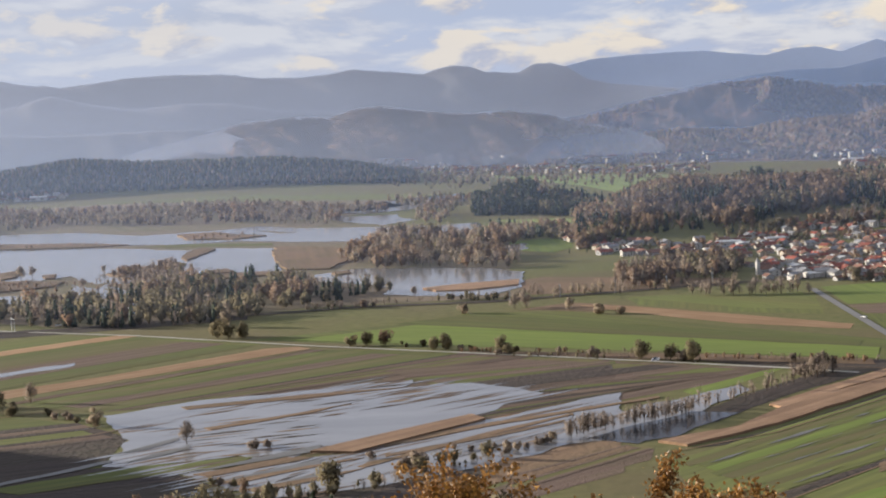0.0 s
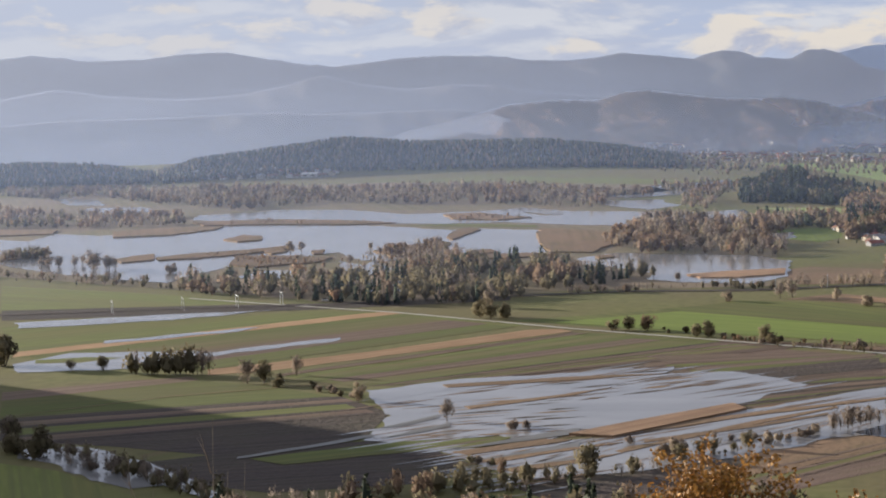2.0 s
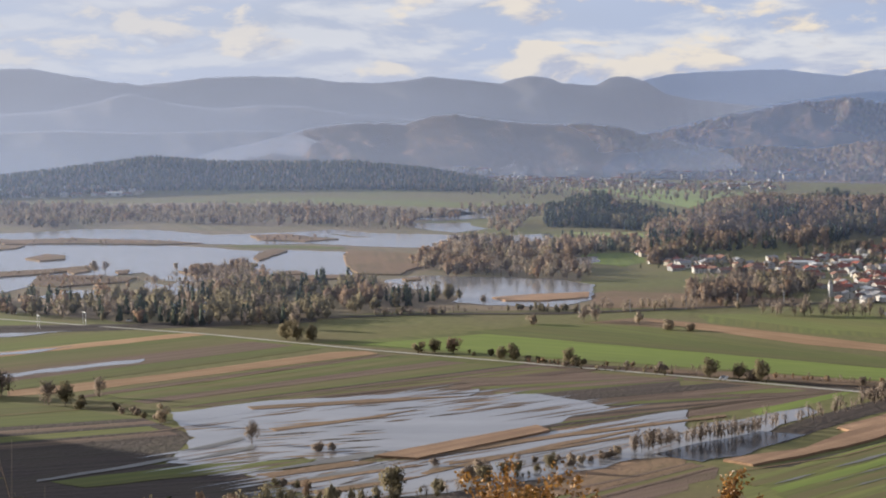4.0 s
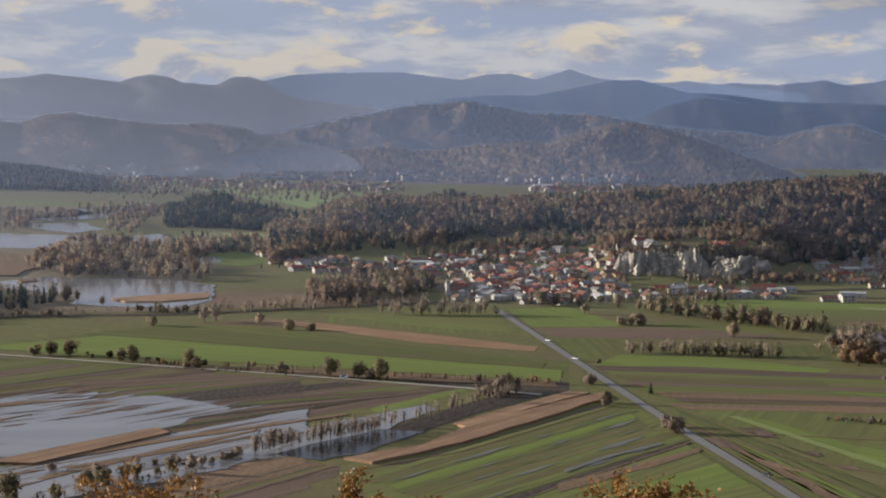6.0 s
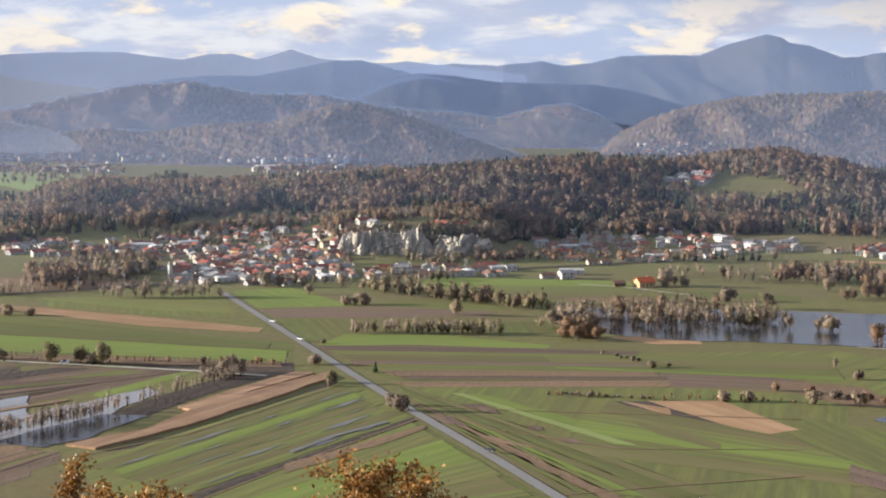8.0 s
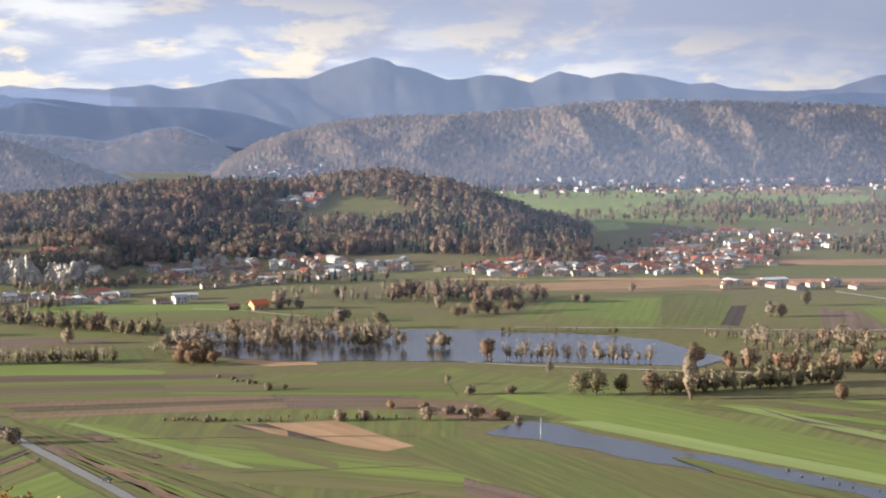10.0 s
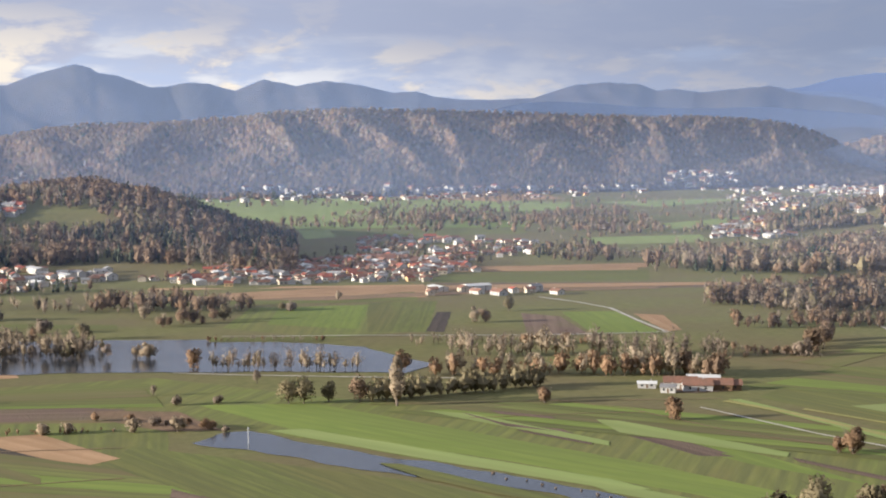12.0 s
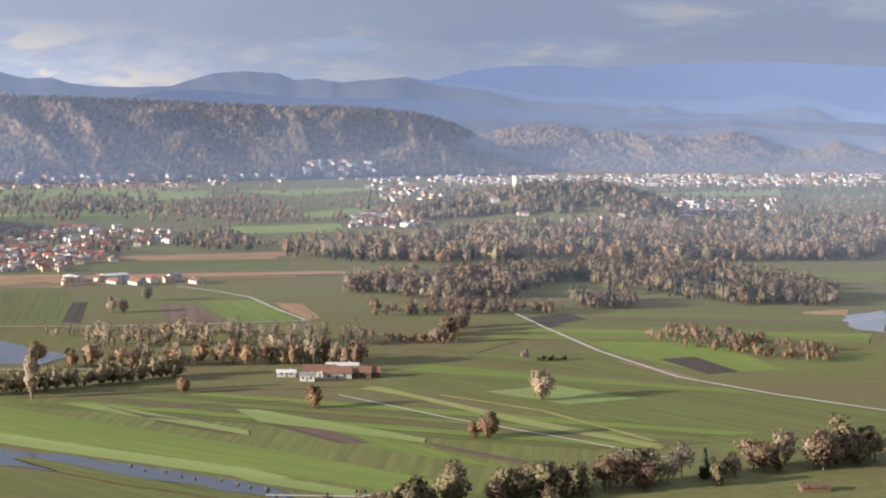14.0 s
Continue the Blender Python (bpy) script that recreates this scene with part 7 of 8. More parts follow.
def house_mesh_roof(w, d, h, rise, over=0.6, thick=0.28):
    bm = bmesh.new()
    s = rise / d
    prof = [(-d - over, h - over * s), (0, h + rise), (d + over, h - over * s)]
    ring = [[bm.verts.new((x, y, z + dz)) for y, z in prof for dz in (0.02, thick)] for x in (-w - over, w + over)]
    a, b = ring
    for i in (0, 2):
        bm.faces.new((a[i + 1], b[i + 1], b[i + 3], a[i + 3]))
        bm.faces.new((a[i], a[i + 2], b[i + 2], b[i]))
    for q, k in ((a, 1), (b, -1)):
        bm.faces.new([q[i] for i in (0, 1, 3, 2)][::k])
        bm.faces.new([q[i] for i in (2, 3, 5, 4)][::k])
    bm.faces.new((a[0], b[0], b[1], a[1]))
    bm.faces.new((a[5], b[5], b[4], a[4]))
    bmesh.ops.recalc_face_normals(bm, faces=bm.faces)
    return from_bm("roof", bm)


def slab(name, x0, x1, y0, y1, z0, z1):
    bm = bmesh.new()
    box_into(bm, x0, x1, y0, y1, z0, z1)
    return from_bm(name, bm)


def make_house(name, label, w, d, h, rise, wall, roof, windows=True, category="house", group="houses of the valley"):
    """A gabled house: half width w, half depth d, wall height h, rise of the roof."""
    ob = tagged(new(name), label, category, group)
    part("wall", house_mesh_wall(w, d, h, rise), wall, ob)
    part("roof", house_mesh_roof(w, d, h, rise), roof, ob)
    if windows:
        part("chimney", slab("chimney", w * 0.4, w * 0.4 + 0.7, 0.5, 1.2, h + rise * 0.5, h + rise + 0.9), wall, ob)
        pane = slab("window", -0.6, 0.6, -0.05, 0.05, 0, 1.35)
        side = slab("window", -0.05, 0.05, -0.6, 0.6, 0, 1.35)
        floors = [1.0] if h < 4 else [1.0, 3.7]
        for z in floors:
            for x in (-w * 0.55, w * 0.5):
                for y in (-d - 0.03, d + 0.03):
                    part("window", pane, M_PANE, ob).location = (x, y, z)
            for x in (-w - 0.03, w + 0.03):
                part("window", side, M_PANE, ob).location = (x, 0, z)
        part("door", slab("door", -0.5, 0.5, -d - 0.08, -d + 0.02, 0, 2.1), M_WOODDARK, ob)
    return ob


HOUSE_STYLES = [
    ("white plastered house with red tiled roof", 6.4, 4.8, 5.2, 2.3, M_WHITE, M_ROOFRED),
    ("cream plastered house with brown tiled roof", 5.8, 4.6, 5.0, 2.4, M_CREAM, M_ROOFBROWN),
    ("white plastered house with grey roof", 6.0, 4.8, 5.4, 2.0, M_WHITE, M_ROOFGREY),
    ("low white house with brown tiled roof", 7.4, 4.4, 3.4, 2.2, M_WHITE, M_ROOFBROWN),
    ("ochre plastered house with red tiled roof", 5.6, 4.4, 5.2, 2.2, M_OCHRE, M_ROOFRED),
    ("grey farm shed with dark brown roof", 8.0, 4.8, 3.6, 2.6, M_GREYWALL, M_ROOFBROWN),
    ("long pale hall with flat pitched sheet roof", 13.0, 7.0, 5.2, 1.4, M_WHITE, M_ROOFPALE),
    ("low barn with wide red tiled roof", 9.0, 5.6, 3.4, 2.8, M_GREYWALL, M_ROOFRED),
]
HOUSES = {}


def house(style, x, y, turn, size=1.0, near=True):
    m = Matrix.Translation((x, y, float(land(x, y)))) @ Matrix.Rotation(radians(turn), 4, "Z") @ Matrix.Scale(size, 4)
    if (style, near) in HOUSES:
        first = HOUSES[style, near]
        return copy_thing(first, m @ Matrix.Diagonal([1 / c for c in first.scale] + [1]))
    label, *rest = HOUSE_STYLES[style]
    ob = HOUSES[style, near] = make_house("house" if style not in (5, 6, 7) else "barn", label, *rest, windows=near, category="house" if style not in (5, 6, 7) else "barn")
    ob.matrix_world = m
    return ob


def village(n, corners, weights, turn, near=True, gap=13.0, size=1.0, lift=0.0):
    """Houses strewn over a quarter, none on top of another, roughly along one street direction."""
    rng = random.Random(int(abs(corners[0][0]) * 3 + n))
    xs, ys = [p[0] for p in corners], [p[1] for p in corners]
    done, tries, far = [], 0, []
    while len(done) < n and tries < 6000:
        tries += 1
        x, y = rng.uniform(min(xs), max(xs)), rng.uniform(min(ys), max(ys))
        if not inside(np.array(x), np.array(y), list(corners)) or any(math.hypot(x - a, y - b) < gap for a, b in done):
            continue
        done.append((x, y))
        spec = (rng.choices(range(8), weights)[0], x, y, turn + rng.choice((0, 90)) + rng.uniform(-14, 14), size * rng.uniform(0.85, 1.15))
        if near:
            house(*spec)
        else:
            far.append(spec)
    if far:
        far_houses(far, lift)


def far_houses(specs, lift, heights=None):
    """Distant houses of one quarter as one mesh: walls with window strips and roofs."""
    co, faces, mats, index = [], [], [], []
    for k, (style, x, y, turn, size) in enumerate(specs):
        ground = heights[k] if heights else float(land(x, y))
        _, w, d, h, rise, wall, roof = HOUSE_STYLES[style]
        m = Matrix.Translation((x, y, ground + lift)) @ Matrix.Rotation(radians(turn), 4, "Z") @ Matrix.Scale(size, 4)
        for me, material in ((house_mesh_wall(w, d, h, rise), wall), (house_mesh_roof(w, d, h, rise), roof),
                             (slab("w", -w * 0.7, -w * 0.3, -d - 0.05, d + 0.05, h * 0.3, h * 0.6), M_PANE), (slab("w", w * 0.3, w * 0.7, -d - 0.05, d + 0.05, h * 0.3, h * 0.6), M_PANE)):
            if material not in mats:
                mats.append(material)
            base = len(co)
            co += [tuple(m @ v.co) for v in me.vertices]
            for f in me.polygons:
                faces.append([base + i for i in f.vertices])
                index.append(mats.index(material))
            bpy.data.meshes.remove(me)
    me = poly_mesh("village", co, faces)
    for material in mats:
        me.materials.append(material)
    me.polygons.foreach_set("material_index", index)
    tagged(new("village", me), "distant cluster of white houses with brown roofs", "village", kind="stuff")


village(150, [(273, 1668), (303, 1724), (345, 1750), (390, 1712), (397, 1559), (363, 1424), (280, 1378), (231, 1414)], [2.2, 2.2, 2.6, 2.6, 0.6, 1.8, 0.5, 1.4], 20, True, 8, 0.7)
village(48, [(107, 1807), (145, 1690), (208, 1671), (277, 1698), (257, 1542), (197, 1584), (137, 1602), (103, 1735)], [1.6, 3, 2.5, 2.8, 0.6, 1.6, 0.8, 0.5], 15, True, 9, 0.72)
village(13, [(369, 1789), (452, 1745), (460, 1653), (407, 1570), (370, 1742)], [1, 2, 3, 3, 0.4, 1, 0, 0.3], 10, True, 17, 0.85)
village(9, [(464, 1561), (508, 1559), (507, 1547), (466, 1550)], [2.2, 2.2, 2.6, 2.6, 0.6, 1.8, 0.5, 1.4], 10, True, 13, 1.0)
village(18, [(232, 1393), (372, 1434), (488, 1437), (541, 1369), (521, 1341), (458, 1374), (359, 1381), (250, 1353)], [0.7, 2, 3.5, 3, 0.4, 1.8, 1, 0.3], -5, True, 13, 0.8)
village(105, [(585, 1611), (666, 1664), (770, 1642), (807, 1525), (777, 1469), (678, 1445), (570, 1423), (552, 1504)], [0.7, 2, 3.5, 3, 0.4, 1.8, 1, 0.3], -15, False, 9, 0.7)
village(12, [(822, 1858), (875, 1868), (861, 1834), (823, 1832)], [2.2, 2.2, 2.6, 2.6, 0.6, 1.8, 0.5, 1.4], 30, True, 9, 1.0)
village(120, [(800, 1477), (838, 1474), (913, 1461), (1022, 1439), (1073, 1386), (1002, 1326), (911, 1365), (834, 1389)], [1.6, 3, 2.5, 2.8, 0.6, 1.6, 0.8, 0.5], -20, False, 8, 0.68)
village(190, [(843, 1482), (951, 1523), (1116, 1571), (1153, 1480), (1103, 1370), (1026, 1444), (914, 1464)], [1.6, 3, 2.5, 2.8, 0.6, 1.6, 0.8, 0.5], -20, False, 8, 0.7)
village(110, [(1227, 1773), (1330, 1761), (1371, 1609), (1267, 1496), (1157, 1477), (1116, 1571)], [1.6, 3, 2.5, 2.8, 0.6, 1.6, 0.8, 0.5], -20, False, 8, 0.68)
village(11, [(948, 1269), (1014, 1232), (1044, 1195), (1026, 1175), (919, 1230)], [0.7, 2, 3.5, 3, 0.4, 1.8, 1, 0.3], -10, True, 13, 0.75)
village(115, [(1575, 1551), (1780, 1723), (1935, 1787), (1875, 1675), (1684, 1514), (1617, 1511)], [1.6, 3, 2.5, 2.8, 0.6, 1.6, 0.8, 0.5], -30, False, 8.5, 0.68)
village(60, [(2638, 2710), (2873, 2917), (2941, 2849), (2848, 2663), (2340, 2110), (2104, 1989), (2400, 2379)], [0.7, 2, 3.5, 3, 0.4, 1.8, 1, 0.3], -30, False, 11, 0.75)
village(420, [(2567, 2289), (2788, 2313), (3148, 2176), (3593, 1962), (3119, 1702), (2728, 1885), (2669, 1962), (2403, 2116)], [1.6, 3, 2.5, 2.8, 0.6, 1.6, 0.8, 0.5], -35, False, 10, 0.7)
village(110, [(1959, 1413), (2434, 1579), (2149, 1367), (1792, 1399), (1826, 1434), (1898, 1394)], [1.6, 3, 2.5, 2.8, 0.6, 1.6, 0.8, 0.5], -35, False, 9, 0.7)
village(12, [(2165, 1850), (1845, 1503), (1815, 1482), (1786, 1526)], [0.7, 2, 3.5, 3, 0.4, 1.8, 1, 0.3], -35, False, 13, 1.0)
village(110, [(-109, 3308), (-53, 3463), (29, 3424), (188, 3067), (389, 2945), (361, 2800), (97, 3044)], [1.6, 3, 2.5, 2.8, 0.6, 1.6, 0.8, 0.5], 5, False, 10, 0.75)
village(30, [(577, 2844), (682, 2996), (810, 2852), (768, 2764), (587, 2768)], [0.7, 2, 3.5, 3, 0.4, 1.8, 1, 0.3], 5, False, 13, 1.0)
village(24, [(1489, 2549), (1680, 2555), (1803, 2447), (2049, 2495), (1956, 2381), (1755, 2382), (1466, 2476)], [0.7, 2, 3.5, 3, 0.4, 1.8, 1, 0.3], -10, False, 18, 1.0)
village(20, [(1230, 2975), (1300, 2925), (1380, 2880), (1420, 2890), (1330, 2960), (1250, 3000)], [0.7, 2, 3.5, 3, 0.4, 1.8, 1, 0.3], 10, False, 12, 1.0, 10.0)
village(5, [(1475, 2925), (1500, 2900), (1520, 2910), (1500, 2935)], [0.7, 2, 3.5, 3, 0.4, 1.8, 1, 0.3], 10, False, 12, 1.0, 34.0)
village(26, [(-69, 3369), (46, 3421), (177, 3116), (364, 2930), (349, 2808), (167, 2948), (-47, 3172)], [1.6, 3, 2.5, 2.8, 0.6, 1.6, 0.8, 0.5], 0, False, 9, 0.7)
village(24, [(257, 1584), (352, 1665), (385, 1590), (390, 1529), (340, 1519), (266, 1525)], [1.6, 3, 2.5, 2.8, 0.6, 1.6, 0.8, 0.5], 12, True, 10, 0.7)
village(46, [(224, 1489), (291, 1508), (369, 1481), (356, 1394), (285, 1349), (226, 1394)], [2.2, 2.2, 2.6, 2.6, 0.6, 1.8, 0.5, 1.4], 18, True, 8, 0.7)
village(22, [(358, 1440), (437, 1444), (492, 1426), (483, 1372), (350, 1371)], [0.7, 2, 3.5, 3, 0.4, 1.8, 1, 0.3], 0, True, 9, 0.7)
village(14, [(353, 1671), (408, 1601), (451, 1558), (444, 1550), (391, 1613)], [1.6, 3, 2.5, 2.8, 0.6, 1.6, 0.8, 0.5], 12, True, 15, 0.8)
village(70, [(-126, 3371), (47, 3484), (183, 3227), (403, 3095), (373, 2865), (165, 2918), (-46, 3063)], [1.6, 3, 2.5, 2.8, 0.6, 1.6, 0.8, 0.5], 0, False, 8, 0.7)
village(46, [(641, 3110), (721, 3255), (763, 3097), (686, 2714), (613, 2691), (585, 2796)], [0.7, 2, 3.5, 3, 0.4, 1.8, 1, 0.3], 0, False, 8, 0.7)
village(50, [(1608, 2790), (1677, 2653), (1765, 2635), (2085, 2708), (1928, 2504), (1687, 2518), (1550, 2653)], [0.7, 2, 3.5, 3, 0.4, 1.8, 1, 0.3], 0, False, 11, 0.85)
village(60, [(1689, 2674), (1829, 2562), (2066, 2567), (2393, 2549), (2221, 2310), (1895, 2354), (1573, 2492)], [1.6, 3, 2.5, 2.8, 0.6, 1.6, 0.8, 0.5], 0, False, 10, 0.7)
village(40, [(2246, 2137), (2354, 2103), (2098, 1863), (1983, 1876)], [1.6, 3, 2.5, 2.8, 0.6, 1.6, 0.8, 0.5], 0, False, 9, 0.7)
village(60, [(2424, 2532), (2638, 2526), (2659, 2375), (2881, 2365), (2586, 2123), (2400, 2297)], [1.6, 3, 2.5, 2.8, 0.6, 1.6, 0.8, 0.5], 0, False, 10, 0.7)
village(90, [(2410, 1743), (2437, 1668), (2445, 1573), (2587, 1596), (2245, 1384), (2034, 1357), (1941, 1386)], [1.6, 3, 2.5, 2.8, 0.6, 1.6, 0.8, 0.5], 0, False, 9, 0.75)
village(34, [(598, 1668), (700, 1684), (757, 1616), (829, 1544), (799, 1487), (699, 1492), (609, 1527), (566, 1565)], [0.7, 2, 3.5, 3, 0.4, 1.8, 1, 0.3], -10, True, 11, 0.8)
village(40, [(-792, 2811), (-709, 2791), (-561, 2829), (-569, 2872), (-715, 2852), (-791, 2840)], [0.7, 2, 3.5, 3, 0.4, 1.8, 1, 0.3], 0, False, 11, 0.9)
village(26, [(124, 1699), (152, 1693), (192, 1661), (244, 1682), (285, 1688), (272, 1609), (207, 1587), (145, 1614), (117, 1604)], [2.2, 2.2, 2.6, 2.6, 0.6, 1.8, 0.5, 1.4], 15, False, 10, 0.8)


def perch(name, az, elevation):
    """The place on a range's near face that is seen in that direction."""
    X, Y, Z = RANGES[name]
    col = int(np.argmin(np.abs(np.degrees(np.arctan2(X[:, 0], Y[:, 0])) - az)))
    seen = np.degrees(np.arctan2(Z[col] - EYE, np.hypot(X[col], Y[col])))
    row = int(np.argmax(seen >= elevation))
    return float(X[col, row]), float(Y[col, row]), float(Z[col, row])


def hillside_village(name, n, az, elevation, seed):
    """Houses on the slope of a range, between two azimuths and two elevations."""
    rng = random.Random(seed)
    specs, heights = [], []
    for _ in range(n):
        x, y, z = perch(name, rng.uniform(*az), rng.uniform(*elevation))
        specs.append((rng.choices(range(6), [1.2, 2.5, 3, 2.5, 0.5, 1])[0], x, y, rng.uniform(-20, 20) + rng.choice((0, 90)), rng.uniform(0.75, 1.05)))
        heights.append(z + 2.5)
    far_houses(specs, 0.0, heights)


hillside_village("hill_range_brown", 46, (22.6, 25.4), (-2.78, -2.35), 5)
hillside_village("hill_range_brown", 34, (44.2, 46.6), (-2.7, -2.25), 6)
hillside_village("hill_range_brown", 40, (31.0, 43.5), (-2.95, -2.75), 7)
hillside_village("hill_range_low", 60, (-2.6, 3.6), (-2.78, -2.5), 8)
hillside_village("hill_range_church", 40, (3.5, 9.5), (-2.88, -2.72), 9)
hillside_village("hill_range_church", 30, (10.5, 15.0), (-2.98, -2.82), 10)


# ---- foreground oaks on the slope below the lookout ----
def oak(az, r, top, spread, n, seed, label):
    """A young oak in golden brown leaf: trunk, main limbs and a crown of single leaves."""
    rng = np.random.RandomState(seed)
    x, y = r * math.sin(radians(az)), r * math.cos(radians(az))
    base = float(land(x, y))
    h = top - base
    ob = tagged(new("oak_tree"), label, "tree", "golden oaks on the slope")
    ob.location = (x, y, base)
    co, faces = [], []
    limb(co, faces, (0, 0, -0.5), (0.1, 0.05, h * 0.45), 0.16, 0.11, 9)
    limb(co, faces, (0.1, 0.05, h * 0.45), (0.0, 0.1, h * 0.78), 0.11, 0.05, 8)
    part("trunk", poly_mesh("trunk", co, faces), M_BARK, ob)
    tips = []
    for k in range(13):
        a, z0 = 2.4 * k + rng.rand(), h * (0.42 + 0.028 * k)
        reach = spread * (0.45 + 0.55 * rng.rand()) * (1 - 0.035 * k)
        z1 = h * 0.98 - (reach / spread) ** 2 * h * 0.16 - rng.rand() * h * 0.07
        p0, p2 = Vector((0.05, 0.05, z0)), Vector((reach * math.cos(a), reach * math.sin(a), z1))
        p1 = p0.lerp(p2, 0.5) + Vector((0, 0, -0.06 * h * rng.rand()))
        co, faces = [], []
        limb(co, faces, p0, p1, 0.06, 0.04, 6)
        limb(co, faces, p1, p2, 0.04, 0.012, 6)
        for j in range(11):
            q = p1.lerp(p2, (j + 1) / 11) if j > 2 else p0.lerp(p1, 0.5 + j * 0.2)
            d = Vector(rng.normal(size=3)).normalized() * (0.5 + 0.9 * rng.rand())
            d.z = abs(d.z) * 0.8 + 0.1
            e = q + d
            e.z = min(e.z, h)
            limb(co, faces, q, e, 0.014, 0.004, 3)
            tips += [(q.lerp(e, 0.55), 0.26), (e, 0.30), (q.lerp(e, 0.85), 0.22)]
        part("branch", poly_mesh("branch", co, faces), M_BARK, ob)
    c = np.array([t[0] for t in tips])
    i = rng.randint(0, len(tips), n)
    p = c[i] + rng.normal(size=(n, 3)) * np.array([t[1] for t in tips])[i][:, None] * 0.62
    p[:, 2] = np.minimum(p[:, 2], h + 0.25)
    u = rng.normal(size=(n, 3))
    u /= np.linalg.norm(u, axis=1)[:, None]
    v = np.cross(u, rng.normal(size=(n, 3)))
    v /= np.linalg.norm(v, axis=1)[:, None]
    s = 0.062 * (0.7 + 0.6 * rng.rand(n))[:, None]
    w = np.cross(u, v)
    leaf = np.stack([p - u * s * 1.35, p - u * s * 0.3 + v * s * 0.8 + w * s * 0.2, p + u * s * 1.3, p + u * s * 0.1 - v * s * 0.8 + w * s * 0.2], 1)
    part("crown", poly_mesh("crown", leaf.reshape(-1, 3).tolist(), np.arange(4 * n).reshape(n, 4).tolist()), M_LEAF_GOLD, ob)


oak(-0.2, 58, 148.4, 2.6, 9000, 5, "young oak with sparse golden brown autumn leaves")
oak(7.2, 60, 147.5, 3.9, 17000, 9, "broad oak in dense golden brown leaf")
oak(10.6, 57, 146.3, 1.5, 2600, 12, "small oak with few golden leaves")
oak(15.4, 60, 147.7, 3.2, 13000, 21, "upright oak in rust orange autumn leaf")
oak(4.2, 61, 146.2, 1.6, 3600, 33, "small oak with rust brown leaves")


def sapling(az, r, top, seed):
    """A leafless young shoot that stands up from the slope."""
    rng = random.Random(seed)
    x, y = r * math.sin(radians(az)), r * math.cos(radians(az))
    base = float(land(x, y))
    h = top - base
    ob = tagged(new("sapling"), "thin bare sapling with a few dry twigs", "sapling", "bare saplings on the slope")
    ob.location = (x, y, base)
    co, faces, leaf = [], [], []
    p = Vector((0, 0, -0.3))
    for k in range(9):
        q = Vector((rng.uniform(-0.12, 0.12) + p.x * 0.8, rng.uniform(-0.1, 0.1), h * (k + 1) / 9))
        limb(co, faces, p, q, 0.06 * (1 - k / 9.5), 0.06 * (1 - (k + 1) / 9.5) + 0.004, 5)
        p = q
    part("stem", poly_mesh("stem", co, faces), M_BARK, ob)
    for k in range(7):
        co, faces = [], []
        z = h * (0.45 + 0.075 * k)
        a, up = rng.random() * 6.283, rng.uniform(0.5, 1.4)
        tip = (0.7 * math.cos(a) * (1.2 - k * 0.1), 0.7 * math.sin(a), min(h, z + up))
        limb(co, faces, (0, 0, z), tip, 0.014, 0.004, 4)
        limb(co, faces, [v * 0.5 + w * 0.5 for v, w in zip((0, 0, z), tip)], (tip[0] * 1.3, tip[1] - 0.2, min(h, tip[2] - 0.1)), 0.008, 0.003, 3)
        part("twig", poly_mesh("twig", co, faces), M_LEAF_GREY, ob)


sapling(-15.4, 56, 150.0, 3)
sapling(-14.9, 57, 148.2, 4)
sapling(-14.2, 56, 148.6, 7)
sapling(-17.6, 57, 148.9, 8)
sapling(-17.2, 56, 148.0, 11)


# ---- quarry ----
def rock_face(az0, az1, r, height, seed, label):
    """A steep broken rock wall facing the plain."""
    n, k = 190, 40
    a = np.radians(np.linspace(az1, az0, n))
    S, A = np.meshgrid(np.linspace(0, 1, k), a)
    edge = np.clip(np.minimum(A - a[-1], a[0] - A) / (a[0] - a[-1]) * 9, 0, 1) ** 0.5
    arc = A * r
    out = 7 * np.abs(ripple(arc, S * 5, 30, seed)) + 5 * np.abs(ripple(arc, S * 9, 12, seed + 1)) + 2.2 * np.abs(ripple(arc, S * 22, 5, seed + 2)) + 0.8 * ripple(arc, S * 60, 2.4, seed + 4)
    R = r + 9 * S - out * (0.75 + 0.25 * np.sin(np.pi * S))
    Z = height * S * edge * (1 + 0.12 * ripple(arc, arc * 0, 22, seed + 3) + 0.14 * np.abs(ripple(arc, arc * 0, 6, seed + 6))) - 1
    return tagged(grid_mesh("rock_face", R * np.sin(A), R * np.cos(A), Z, M_ROCK, False), label, "rock", kind="structure")


rock_face(14.0, 17.0, 1580, 22, 3, "pale grey and buff limestone quarry wall")
rock_face(16.9, 18.8, 1586, 18, 14, "weathered pale limestone quarry wall")


